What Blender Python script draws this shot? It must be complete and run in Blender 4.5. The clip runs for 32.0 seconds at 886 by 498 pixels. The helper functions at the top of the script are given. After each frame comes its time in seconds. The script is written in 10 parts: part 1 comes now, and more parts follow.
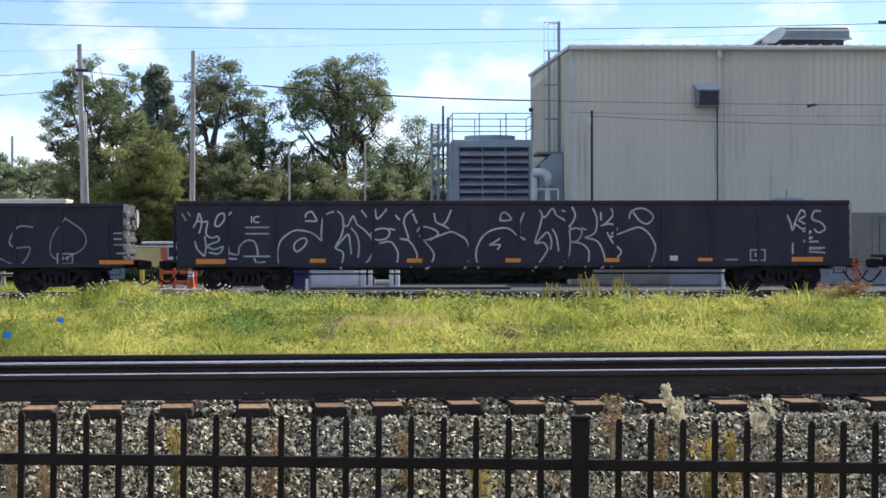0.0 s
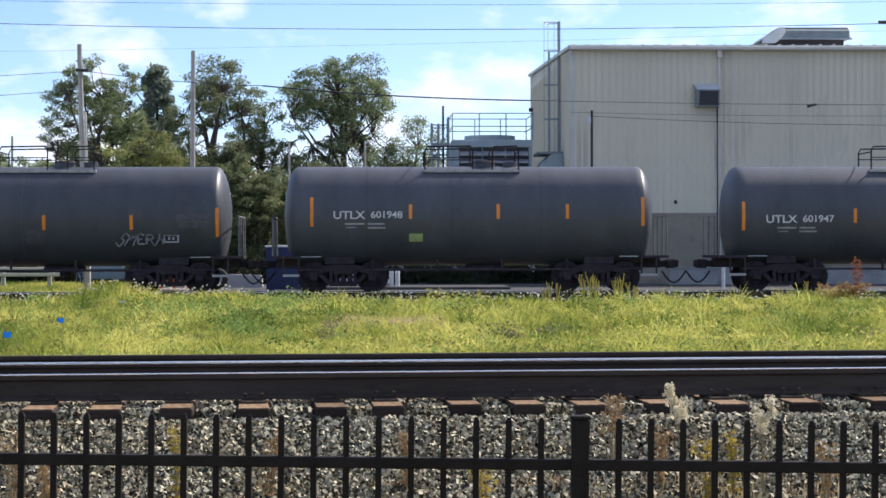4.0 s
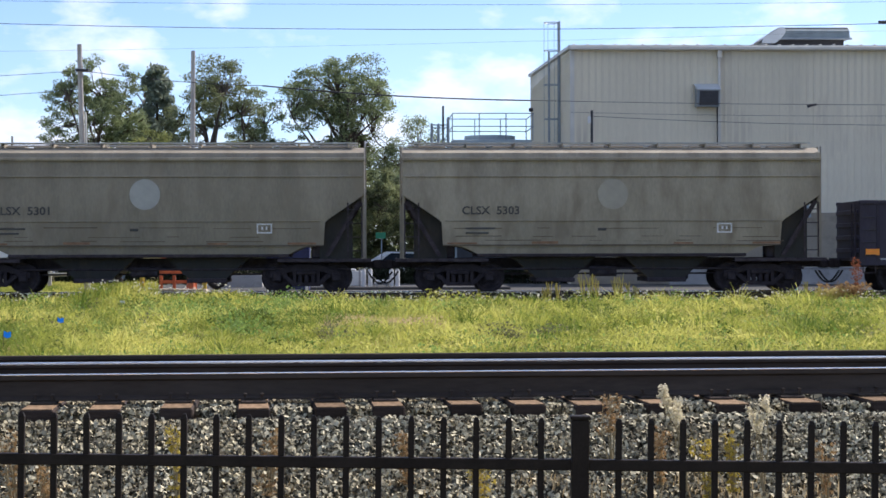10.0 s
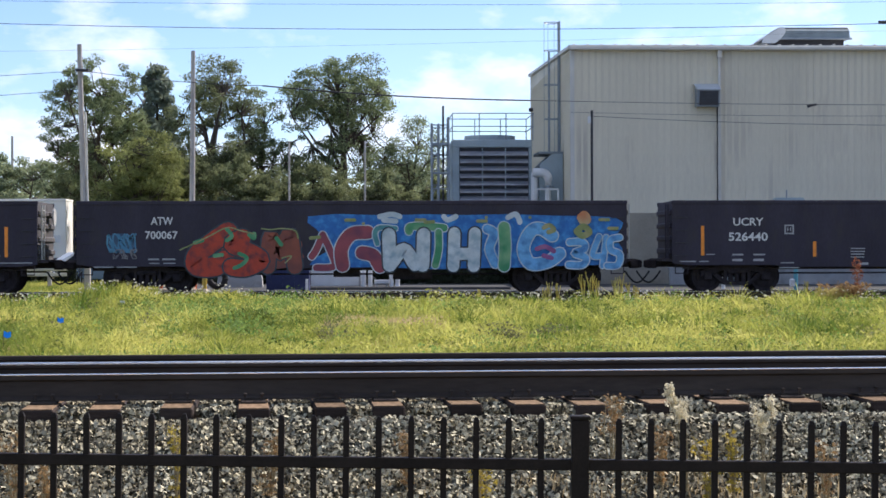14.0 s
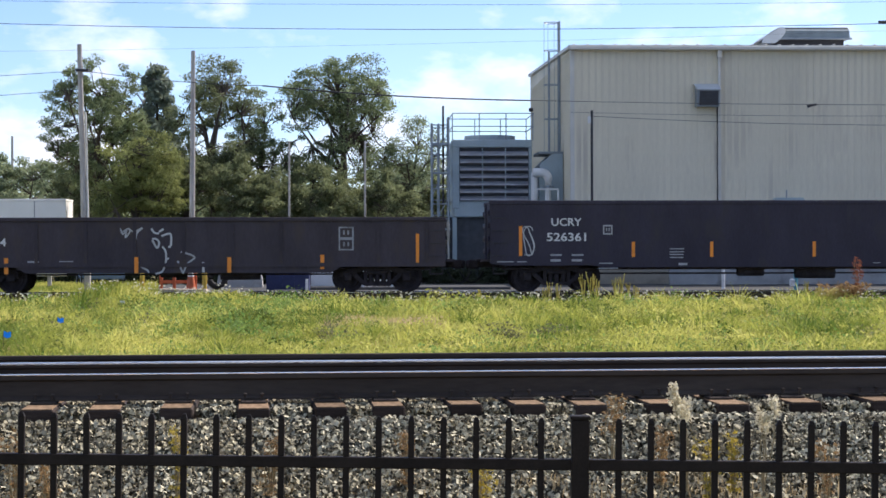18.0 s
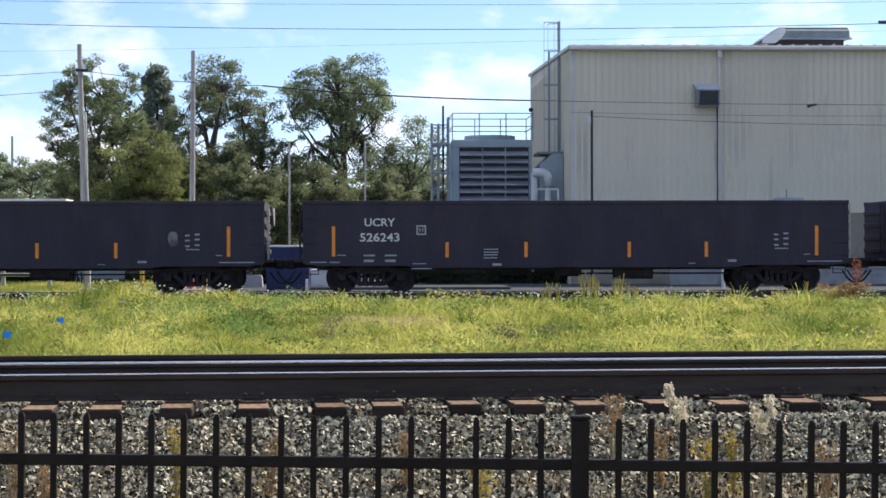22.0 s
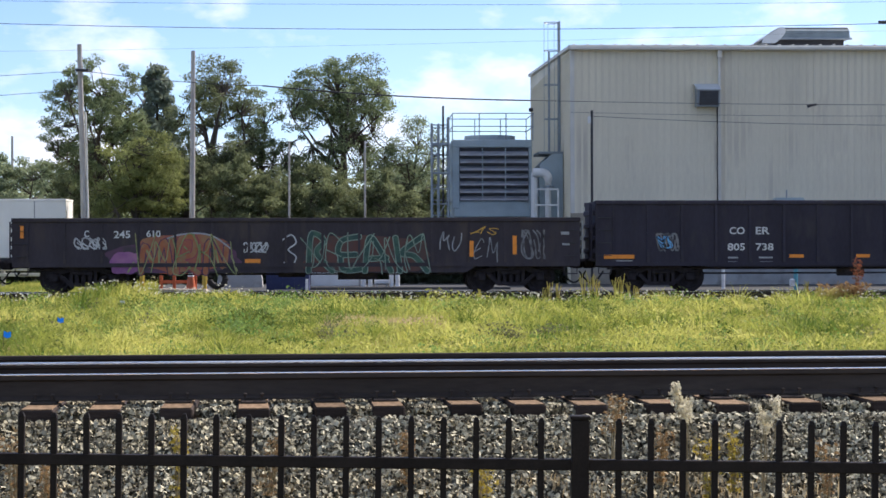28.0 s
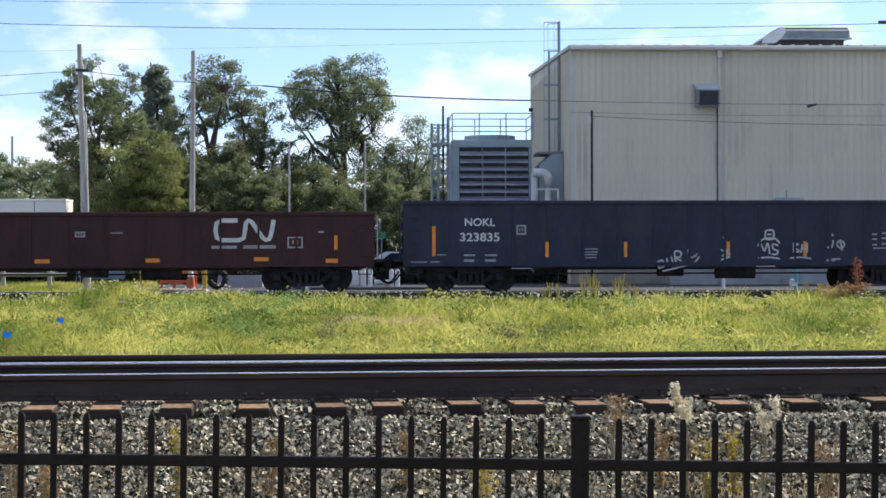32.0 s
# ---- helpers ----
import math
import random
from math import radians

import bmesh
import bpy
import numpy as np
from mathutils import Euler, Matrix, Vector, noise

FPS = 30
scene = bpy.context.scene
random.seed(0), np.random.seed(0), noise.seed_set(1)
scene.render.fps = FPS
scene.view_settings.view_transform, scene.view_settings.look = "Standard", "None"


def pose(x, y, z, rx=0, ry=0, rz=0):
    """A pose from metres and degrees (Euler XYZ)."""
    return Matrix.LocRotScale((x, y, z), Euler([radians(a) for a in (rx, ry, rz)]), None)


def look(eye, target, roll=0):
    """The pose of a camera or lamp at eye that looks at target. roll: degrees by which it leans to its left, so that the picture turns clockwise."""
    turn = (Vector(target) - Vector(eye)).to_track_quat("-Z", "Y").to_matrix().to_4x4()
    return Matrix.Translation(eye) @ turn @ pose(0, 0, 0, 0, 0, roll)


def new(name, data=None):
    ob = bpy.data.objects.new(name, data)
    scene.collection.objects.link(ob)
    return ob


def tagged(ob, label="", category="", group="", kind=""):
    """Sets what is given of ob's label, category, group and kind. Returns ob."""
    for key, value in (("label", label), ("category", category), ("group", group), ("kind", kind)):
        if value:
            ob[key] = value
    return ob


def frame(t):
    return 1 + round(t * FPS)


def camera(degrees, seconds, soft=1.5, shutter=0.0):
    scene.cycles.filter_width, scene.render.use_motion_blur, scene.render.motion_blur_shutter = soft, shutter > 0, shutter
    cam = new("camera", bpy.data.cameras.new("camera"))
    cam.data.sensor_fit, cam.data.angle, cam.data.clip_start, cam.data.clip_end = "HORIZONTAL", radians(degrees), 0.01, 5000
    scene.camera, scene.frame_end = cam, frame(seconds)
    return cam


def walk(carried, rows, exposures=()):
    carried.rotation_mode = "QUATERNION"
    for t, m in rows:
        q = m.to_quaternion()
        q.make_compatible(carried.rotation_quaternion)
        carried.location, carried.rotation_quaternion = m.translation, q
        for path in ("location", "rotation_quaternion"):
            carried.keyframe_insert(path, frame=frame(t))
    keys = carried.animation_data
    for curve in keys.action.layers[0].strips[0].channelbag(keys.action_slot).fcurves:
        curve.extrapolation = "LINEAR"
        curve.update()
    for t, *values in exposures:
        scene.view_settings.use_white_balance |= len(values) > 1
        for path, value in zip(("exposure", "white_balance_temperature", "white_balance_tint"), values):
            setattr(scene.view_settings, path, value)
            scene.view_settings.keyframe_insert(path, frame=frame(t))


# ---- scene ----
# Camera: it stands still on the near side of the line.
EYE = Vector((0.0, 0.0, 1.6))
YAW, PITCH = radians(2.1), radians(0.083)
cam = camera(25.6, 32.0, soft=1.6)
AIM = look(EYE, EYE + Vector((math.sin(YAW), math.cos(YAW), math.tan(PITCH))), -0.13)
walk(cam, [(0.0, AIM), (32.0, AIM)], [(0.0, 0.61, 6040, 17), (32.0, 0.61, 6040, 17)])

# Levels in metres: the far track's rail top, its side plane, the lot behind it.
RAIL_Z, TRACK_Y, LOT_Z = 0.38, 60.1, 0.16
NEAR_RAIL_Z = 0.728


def run(t):
    """How far the train has gone after t seconds, slowing very slightly."""
    return 19.1733 * t - 0.004762 * t * t


# ---- light ----
SUN_ELEV, SUN_AZ = radians(41), radians(52)   # the sun stands behind the train, to the right
world = bpy.data.worlds.new("sky")
scene.world = world
world.use_nodes = True
wt = world.node_tree
wt.nodes.clear()
w_out = wt.nodes.new("ShaderNodeOutputWorld")
w_bg = wt.nodes.new("ShaderNodeBackground")
w_sky = wt.nodes.new("ShaderNodeTexSky")
w_sky.sky_type, w_sky.sun_disc = "NISHITA", False
w_sky.sun_elevation, w_sky.sun_rotation = SUN_ELEV, SUN_AZ
w_sky.air_density, w_sky.dust_density, w_sky.ozone_density = 0.72, 0.25, 3.0
w_co = wt.nodes.new("ShaderNodeTexCoord")
w_map = wt.nodes.new("ShaderNodeMapping")
w_map.inputs["Scale"].default_value = (1.0, 1.0, 2.1)
w_map.inputs["Location"].default_value = (0.42, 0.3, 0.12)
w_n = wt.nodes.new("ShaderNodeTexNoise")
w_n.inputs["Scale"].default_value = 15.0
w_n.inputs["Detail"].default_value = 7
w_n.inputs["Roughness"].default_value = 0.55
w_sep = wt.nodes.new("ShaderNodeSeparateXYZ")
w_low = wt.nodes.new("ShaderNodeMapRange")       # the low sky holds more cloud
w_low.inputs["From Max"].default_value = 0.14
w_low.inputs["To Min"].default_value, w_low.inputs["To Max"].default_value = 0.115, -0.06
w_sum = wt.nodes.new("ShaderNodeMath")
wt.links.new(w_co.outputs["Generated"], w_sep.inputs["Vector"])
wt.links.new(w_sep.outputs["Z"], w_low.inputs["Value"])
wt.links.new(w_n.outputs["Fac"], w_sum.inputs[0])
wt.links.new(w_low.outputs["Result"], w_sum.inputs[1])
w_r = wt.nodes.new("ShaderNodeValToRGB")
w_r.color_ramp.elements[0].position, w_r.color_ramp.elements[0].color = 0.50, (0, 0, 0, 1)
w_r.color_ramp.elements[1].position, w_r.color_ramp.elements[1].color = 0.68, (1, 1, 1, 1)
w_mix = wt.nodes.new("ShaderNodeMix")
w_mix.data_type = "RGBA"
w_mix.inputs["B"].default_value = (7.0, 7.3, 7.8, 1)
wt.links.new(w_co.outputs["Generated"], w_map.inputs["Vector"])
wt.links.new(w_map.outputs["Vector"], w_n.inputs["Vector"])
w_high = wt.nodes.new("ShaderNodeMapRange")      # unseen cloud added overhead to brighten the shaded sides
w_high.inputs["From Min"].default_value, w_high.inputs["From Max"].default_value = 0.16, 0.5
w_high.inputs["To Max"].default_value = 0.10
w_all = wt.nodes.new("ShaderNodeMath")
wt.links.new(w_sep.outputs["Z"], w_high.inputs["Value"])
wt.links.new(w_sum.outputs[0], w_all.inputs[0])
wt.links.new(w_high.outputs["Result"], w_all.inputs[1])
wt.links.new(w_all.outputs[0], w_r.inputs["Fac"])
wt.links.new(w_r.outputs["Color"], w_mix.inputs["Factor"])
wt.links.new(w_sky.outputs["Color"], w_mix.inputs["A"])
wt.links.new(w_mix.outputs["Result"], w_bg.inputs["Color"])
w_bg.inputs["Strength"].default_value = 0.110
wt.links.new(w_bg.outputs["Background"], w_out.inputs["Surface"])

sun = new("sun", bpy.data.lights.new("sun", "SUN"))
sun.data.energy, sun.data.angle, sun.data.color = 4.7, radians(0.53), (1.0, 0.90, 0.75)
to_sun = Vector((math.sin(SUN_AZ) * math.cos(SUN_ELEV), math.cos(SUN_AZ) * math.cos(SUN_ELEV), math.sin(SUN_ELEV)))
sun.matrix_world = look(to_sun * 200, (0, 0, 0))


# ---- materials ----
def material(name, col, rough=0.6, metal=0.0, dark=0.7, light=1.15, scale=4.0, fine=40.0, bump=0.15, stretch=(1, 1, 1),
             stain=None, stain_amount=0.0, stain_scale=1.5, spec=0.5, tint=0.0):
    """A surface with variation at two scales, relief and, where given, stains of another colour."""
    m = bpy.data.materials.new(name)
    m.use_nodes = True
    n, l = m.node_tree.nodes, m.node_tree.links
    b = n["Principled BSDF"]
    b.inputs["Roughness"].default_value = rough
    b.inputs["Metallic"].default_value = metal
    b.inputs["Specular IOR Level"].default_value = spec
    co = n.new("ShaderNodeTexCoord")
    mp = n.new("ShaderNodeMapping")
    mp.inputs["Scale"].default_value = stretch
    l.new(co.outputs["Object"], mp.inputs["Vector"])
    big, small = n.new("ShaderNodeTexNoise"), n.new("ShaderNodeTexNoise")
    for tex, s, d in ((big, scale, 5), (small, fine, 3)):
        tex.inputs["Scale"].default_value, tex.inputs["Detail"].default_value = s, d
        l.new(mp.outputs["Vector"], tex.inputs["Vector"])
    add = n.new("ShaderNodeMath")
    add.operation = "ADD"
    half = n.new("ShaderNodeMath")
    half.operation = "MULTIPLY_ADD"
    half.inputs[1].default_value, half.inputs[2].default_value = 0.5, 0.0
    l.new(small.outputs["Fac"], half.inputs[0])
    l.new(big.outputs["Fac"], add.inputs[0])
    l.new(half.outputs[0], add.inputs[1])
    ramp = n.new("ShaderNodeValToRGB")
    e = ramp.color_ramp.elements
    e[0].position, e[0].color = 0.45, (*[min(1, c * dark) for c in col], 1)
    e[1].position, e[1].color = 1.05, (*[min(1, c * light) for c in col], 1)
    l.new(add.outputs[0], ramp.inputs["Fac"])
    out = ramp.outputs["Color"]
    if tint:
        info = n.new("ShaderNodeObjectInfo")
        hsv = n.new("ShaderNodeHueSaturation")
        rng = n.new("ShaderNodeMapRange")
        rng.inputs["To Min"].default_value, rng.inputs["To Max"].default_value = 1 - tint, 1 + tint
        l.new(info.outputs["Random"], rng.inputs["Value"])
        l.new(rng.outputs["Result"], hsv.inputs["Value"])
        l.new(out, hsv.inputs["Color"])
        out = hsv.outputs["Color"]
    if stain:
        st = n.new("ShaderNodeTexNoise")
        st.inputs["Scale"].default_value, st.inputs["Detail"].default_value = stain_scale, 8
        l.new(mp.outputs["Vector"], st.inputs["Vector"])
        sr = n.new("ShaderNodeValToRGB")
        sr.color_ramp.elements[0].position = 0.62 - 0.3 * stain_amount
        sr.color_ramp.elements[1].position = 0.78 - 0.2 * stain_amount
        l.new(st.outputs["Fac"], sr.inputs["Fac"])
        mx = n.new("ShaderNodeMix")
        mx.data_type = "RGBA"
        l.new(sr.outputs["Color"], mx.inputs["Factor"])
        l.new(out, mx.inputs["A"])
        mx.inputs["B"].default_value = (*stain, 1)
        out = mx.outputs["Result"]
    l.new(out, b.inputs["Base Color"])
    if bump:
        bp = n.new("ShaderNodeBump")
        bp.inputs["Strength"].default_value, bp.inputs["Distance"].default_value = bump, 0.02
        l.new(add.outputs[0], bp.inputs["Height"])
        l.new(bp.outputs["Normal"], b.inputs["Normal"])
    return m


def leafy(name, col, col2, through_share=0.45, rough=0.6, patch=0.35, mid=None, own=0.45):
    """Leaves and blades: each one of its own tone, letting light through."""
    m = bpy.data.materials.new(name)
    m.use_nodes = True
    n, l = m.node_tree.nodes, m.node_tree.links
    n.clear()
    out = n.new("ShaderNodeOutputMaterial")
    geo = n.new("ShaderNodeNewGeometry")
    co = n.new("ShaderNodeTexCoord")
    big = n.new("ShaderNodeTexNoise")
    big.inputs["Scale"].default_value, big.inputs["Detail"].default_value = patch, 5
    l.new(co.outputs["Object"], big.inputs["Vector"])
    mixv = n.new("ShaderNodeMath")
    mixv.operation = "MULTIPLY_ADD"
    mixv.inputs[1].default_value = own
    l.new(geo.outputs["Random Per Island"], mixv.inputs[0])
    big2 = n.new("ShaderNodeMapRange")
    big2.inputs["From Min"].default_value, big2.inputs["From Max"].default_value = 0.36, 0.64
    big2.inputs["To Max"].default_value = 1.05 - own
    l.new(big.outputs["Fac"], big2.inputs["Value"])
    l.new(big2.outputs["Result"], mixv.inputs[2])
    ramp = n.new("ShaderNodeValToRGB")
    ramp.color_ramp.elements[0].color = (*col, 1)
    ramp.color_ramp.elements[1].color = (*col2, 1)
    if mid:
        ramp.color_ramp.elements.new(0.5).color = (*mid, 1)
    l.new(mixv.outputs[0], ramp.inputs["Fac"])
    d = n.new("ShaderNodeBsdfPrincipled")
    d.inputs["Roughness"].default_value = rough
    d.inputs["Specular IOR Level"].default_value = 0.12
    tr = n.new("ShaderNodeBsdfTranslucent")
    mx = n.new("ShaderNodeMixShader")
    mx.inputs[0].default_value = through_share
    for s, sock in ((d, "Base Color"), (tr, "Color")):
        l.new(ramp.outputs["Color"], s.inputs[sock])
    l.new(d.outputs[0], mx.inputs[1])
    l.new(tr.outputs[0], mx.inputs[2])
    l.new(mx.outputs[0], out.inputs["Surface"])
    return m


SOIL = material("soil", (0.16, 0.15, 0.05), 0.95, scale=0.8, fine=9, stain=(0.2, 0.16, 0.08), stain_amount=0.4, stain_scale=0.3)
GRASS = leafy("grass", (0.085, 0.16, 0.03), (0.61, 0.58, 0.155), 0.5, patch=0.42, mid=(0.36, 0.375, 0.074), own=0.2)
TUSSOCK = leafy("tussock", (0.07, 0.14, 0.02), (0.69, 0.65, 0.18), 0.5, patch=0.5, mid=(0.36, 0.385, 0.074), own=0.16)
HERB = leafy("herb_leaf", (0.06, 0.13, 0.025), (0.64, 0.605, 0.175), 0.5, patch=0.45, mid=(0.36, 0.375, 0.074), own=0.22)
DARK_HERB = leafy("dark_herb", (0.045, 0.075, 0.012), (0.19, 0.24, 0.045), 0.45)
LEAF_BRIGHT = leafy("fresh_weed", (0.10, 0.20, 0.04), (0.34, 0.44, 0.12), 0.5)
GREY_HERB = leafy("grey_herb", (0.07, 0.078, 0.035), (0.24, 0.235, 0.12), 0.4)
TAN_GRASS = leafy("tan_grass", (0.34, 0.25, 0.12), (0.66, 0.52, 0.30), 0.45)
OLIVE_GRASS = leafy("olive_grass", (0.13, 0.135, 0.04), (0.46, 0.37, 0.15), 0.45, patch=0.9)
SEED_PALE = leafy("pale_seed", (0.60, 0.585, 0.48), (0.88, 0.86, 0.76), 0.4)
DRY_GRASS = leafy("dry_grass", (0.30, 0.26, 0.08), (0.62, 0.52, 0.22), 0.45)
# Darker than the stones on it: shade between them put into the colour.
STONE_BED = material("ballast_bed", (0.045, 0.04, 0.035), 0.95, spec=0.1, dark=0.3, light=1.4, scale=14, fine=50, bump=0.8)
# Tie sides darkened for shade; tops paler for sun and bleaching, in the colour.
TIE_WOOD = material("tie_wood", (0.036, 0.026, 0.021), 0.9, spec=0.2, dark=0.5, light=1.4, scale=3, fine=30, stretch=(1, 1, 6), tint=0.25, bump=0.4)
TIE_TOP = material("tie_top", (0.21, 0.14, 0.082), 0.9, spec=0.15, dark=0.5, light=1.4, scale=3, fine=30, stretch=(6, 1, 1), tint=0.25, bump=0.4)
RAIL_RUST = material("rail_rust", (0.057, 0.046, 0.038), 0.85, spec=0.12, dark=0.7, light=1.3, scale=6, fine=50, stretch=(0.2, 1, 1), bump=0.1)
RAIL_SHINE = material("rail_polish", (0.86, 0.80, 0.72), 0.22, 1.0, dark=0.85, light=1.1, scale=2, fine=60, stretch=(0.05, 1, 1), bump=0)
FENCE_PAINT = material("fence_paint", (0.021, 0.0165, 0.0140), 0.6, spec=0.08, dark=0.7, light=1.4, scale=9, fine=90, bump=0.05)
ASPHALT = material("asphalt", (0.075, 0.075, 0.072), 0.95, spec=0.15, dark=0.7, light=1.3, scale=0.4, fine=30, bump=0.2)
CONCRETE = material("concrete", (0.36, 0.36, 0.35), 0.85, dark=0.75, light=1.15, scale=1.2, fine=30, stain=(0.2, 0.19, 0.17), stain_amount=0.3)
METAL_WALL = material("wall_panel", (0.73, 0.675, 0.53), 0.6, spec=0.25, dark=0.88, light=1.07, scale=0.6, fine=12, stretch=(1, 1, 0.25), bump=0.03,
                      stain=(0.54, 0.49, 0.40), stain_amount=0.2, stain_scale=0.8)
TRIM_PAINT = material("trim_paint", (0.62, 0.60, 0.54), 0.5, dark=0.85, light=1.08, scale=1, fine=20, bump=0.03)
GALV = material("galvanised_steel", (0.26, 0.30, 0.33), 0.5, 0.3, dark=0.75, light=1.15, scale=2, fine=25, bump=0.05)
TOWER_PAINT = material("tower_paint", (0.34, 0.41, 0.44), 0.55, 0.1, dark=0.8, light=1.12, scale=1.2, fine=20, bump=0.05)
LOUVRE = material("louvre", (0.34, 0.35, 0.38), 0.5, 0.2, dark=0.7, light=1.2, scale=2, fine=20, bump=0.05)
WHITE = material("white_paint", (0.74, 0.75, 0.74), 0.5, dark=0.85, light=1.08, scale=2, fine=25, bump=0.05)
POLE_WOOD = material("pole_wood", (0.44, 0.41, 0.37), 0.9, dark=0.6, light=1.3, scale=1.5, fine=12, stretch=(3, 3, 0.3), bump=0.3)
WIRE = material("wire", (0.03, 0.03, 0.035), 0.6, dark=0.8, light=1.2)
BARK = material("bark", (0.075, 0.06, 0.045), 0.95, dark=0.6, light=1.4, scale=3, fine=14, stretch=(1, 1, 0.3), bump=0.4)


# ---- mesh helpers ----
def mesh_of(bm, mat, name="m", smooth=False):
    me = bpy.data.meshes.new(name)
    bm.to_mesh(me)
    bm.free()
    me.materials.append(mat)
    if smooth:
        me.polygons.foreach_set("use_smooth", [True] * len(me.polygons))
    return me


def part(name, bm, mat, parent=None, label="", smooth=False):
    """Links a bmesh, or a mesh that is made already, as one object, under a thing or a part."""
    me = bm if isinstance(bm, bpy.types.Mesh) else mesh_of(bm, mat, name, smooth)
    ob = new(name, me)
    if parent is not None:
        ob.parent = parent
    if label:
        tagged(ob, label)
    return ob


BOX_FACES = ((0, 3, 2, 1), (4, 5, 6, 7), (0, 1, 5, 4), (1, 2, 6, 5), (2, 3, 7, 6), (3, 0, 4, 7))


def box(bm, x0, x1, y0, y1, z0, z1, bevel=0.0):
    v = [bm.verts.new(p) for p in ((x0, y0, z0), (x1, y0, z0), (x1, y1, z0), (x0, y1, z0), (x0, y0, z1), (x1, y0, z1), (x1, y1, z1), (x0, y1, z1))]
    for f in BOX_FACES:
        bm.faces.new([v[k] for k in f])
    if bevel:
        bmesh.ops.bevel(bm, geom=list({e for q in v for e in q.link_edges}), offset=bevel, segments=1, affect="EDGES")
    return bm


def bx(*a, bevel=0.0):
    return box(bmesh.new(), *a, bevel=bevel)


def tube(bm, pts, r, seg=6, closed=False):
    """One bent bar of even thickness through the points."""
    rings = []
    n = len(pts)
    for i, p in enumerate(pts):
        a, b = (pts[i - 1], pts[(i + 1) % n]) if closed else (pts[max(0, i - 1)], pts[min(n - 1, i + 1)])
        rot = (Vector(b) - Vector(a)).to_track_quat("Z", "Y").to_matrix()
        rings.append([bm.verts.new(Vector(p) + rot @ Vector((r * math.cos(2 * math.pi * k / seg), r * math.sin(2 * math.pi * k / seg), 0))) for k in range(seg)])
    pairs = list(zip(rings, rings[1:])) + ([(rings[-1], rings[0])] if closed else [])
    for a, b in pairs:
        for k in range(seg):
            bm.faces.new((a[k], a[(k + 1) % seg], b[(k + 1) % seg], b[k]))
    if not closed:
        bm.faces.new(rings[0][::-1])
        bm.faces.new(rings[-1])
    return bm


def rod(bm, a, b, r, r2=None, seg=8):
    """A straight round bar, or a taper, from a to b."""
    a, b = Vector(a), Vector(b)
    rot = (b - a).to_track_quat("Z", "Y").to_matrix()
    ring = [rot @ Vector((math.cos(2 * math.pi * k / seg), math.sin(2 * math.pi * k / seg), 0)) for k in range(seg)]
    lo = [bm.verts.new(a + q * r) for q in ring]
    hi = [bm.verts.new(b + q * (r if r2 is None else r2)) for q in ring]
    for k in range(seg):
        j = (k + 1) % seg
        bm.faces.new((lo[k], lo[j], hi[j], hi[k]))
    bm.faces.new(lo[::-1])
    bm.faces.new(hi)
    return bm


def prism(bm, outline, y0, y1):
    """An outline in x and z drawn out from y0 to y1."""
    f = [bm.verts.new((x, y0, z)) for x, z in outline]
    g = [bm.verts.new((x, y1, z)) for x, z in outline]
    bm.faces.new(f)
    bm.faces.new(g[::-1])
    for i in range(len(f)):
        j = (i + 1) % len(f)
        bm.faces.new((f[j], f[i], g[i], g[j]))
    bmesh.ops.recalc_face_normals(bm, faces=bm.faces)
    return bm


def sweep_x(bm, outline, x0, x1):
    """An outline in y and z drawn out along x."""
    f = [bm.verts.new((x0, y, z)) for y, z in outline]
    g = [bm.verts.new((x1, y, z)) for y, z in outline]
    bm.faces.new(f)
    bm.faces.new(g[::-1])
    for i in range(len(f)):
        j = (i + 1) % len(f)
        bm.faces.new((f[j], f[i], g[i], g[j]))
    bmesh.ops.recalc_face_normals(bm, faces=bm.faces)
    return bm


def raw_mesh(name, verts, faces_per, mat):
    """A mesh from an array of points in which every faces_per points in a row are one face."""
    nv = len(verts)
    nf = nv // faces_per
    me = bpy.data.meshes.new(name)
    me.vertices.add(nv)
    me.vertices.foreach_set("co", np.asarray(verts, dtype=np.float32).ravel())
    me.loops.add(nv)
    me.loops.foreach_set("vertex_index", np.arange(nv, dtype=np.int32))
    me.polygons.add(nf)
    me.polygons.foreach_set("loop_start", np.arange(0, nv, faces_per, dtype=np.int32))
    me.update(calc_edges=True)
    me.validate()
    me.materials.append(mat)
    return me


def thing(name, label, category, x=0, y=0, z=0, rz=0, group="", kind=""):
    ob = new(name)
    ob.empty_display_size = 0.2
    ob.matrix_basis = pose(x, y, z, 0, 0, rz)
    return tagged(ob, label, category, group, kind)


# ---- ground ----
def ground_sheet():
    """One sheet: the near verge, the bed of the near track, the grass, the far track and the flat beyond."""
    prof = [(-2500, 0.0), (-40, 0.0), (10.6, 0.0), (11.6, -0.08), (13.3, 0.2), (17.0, 0.38), (18.4, 0.30), (24, 0.26), (40, 0.22), (54, 0.18),
            (57.5, 0.06), (62.5, 0.06), (66, 0.12), (80, 0.12), (140, 0.1), (400, 0.0), (4000, 0.0)]
    bm = bmesh.new()
    xs = [-4000, -700, -60, -30, -15, 0, 15, 30, 60, 700, 4000]
    rows = [[bm.verts.new((x, y, z)) for x in xs] for y, z in prof]
    for a, b in zip(rows, rows[1:]):
        for i in range(len(xs) - 1):
            bm.faces.new((a[i], a[i + 1], b[i + 1], b[i]))
    return tagged(part("ground", bm, SOIL), "dry soil with thin grass beside the tracks", "ground", kind="structure")


ground_sheet()
lot = part("pavement", bx(-9.2, 160, 66.5, 135, 0.06, LOT_Z), ASPHALT)
tagged(lot, "grey asphalt yard behind the railway line", "pavement", kind="structure")


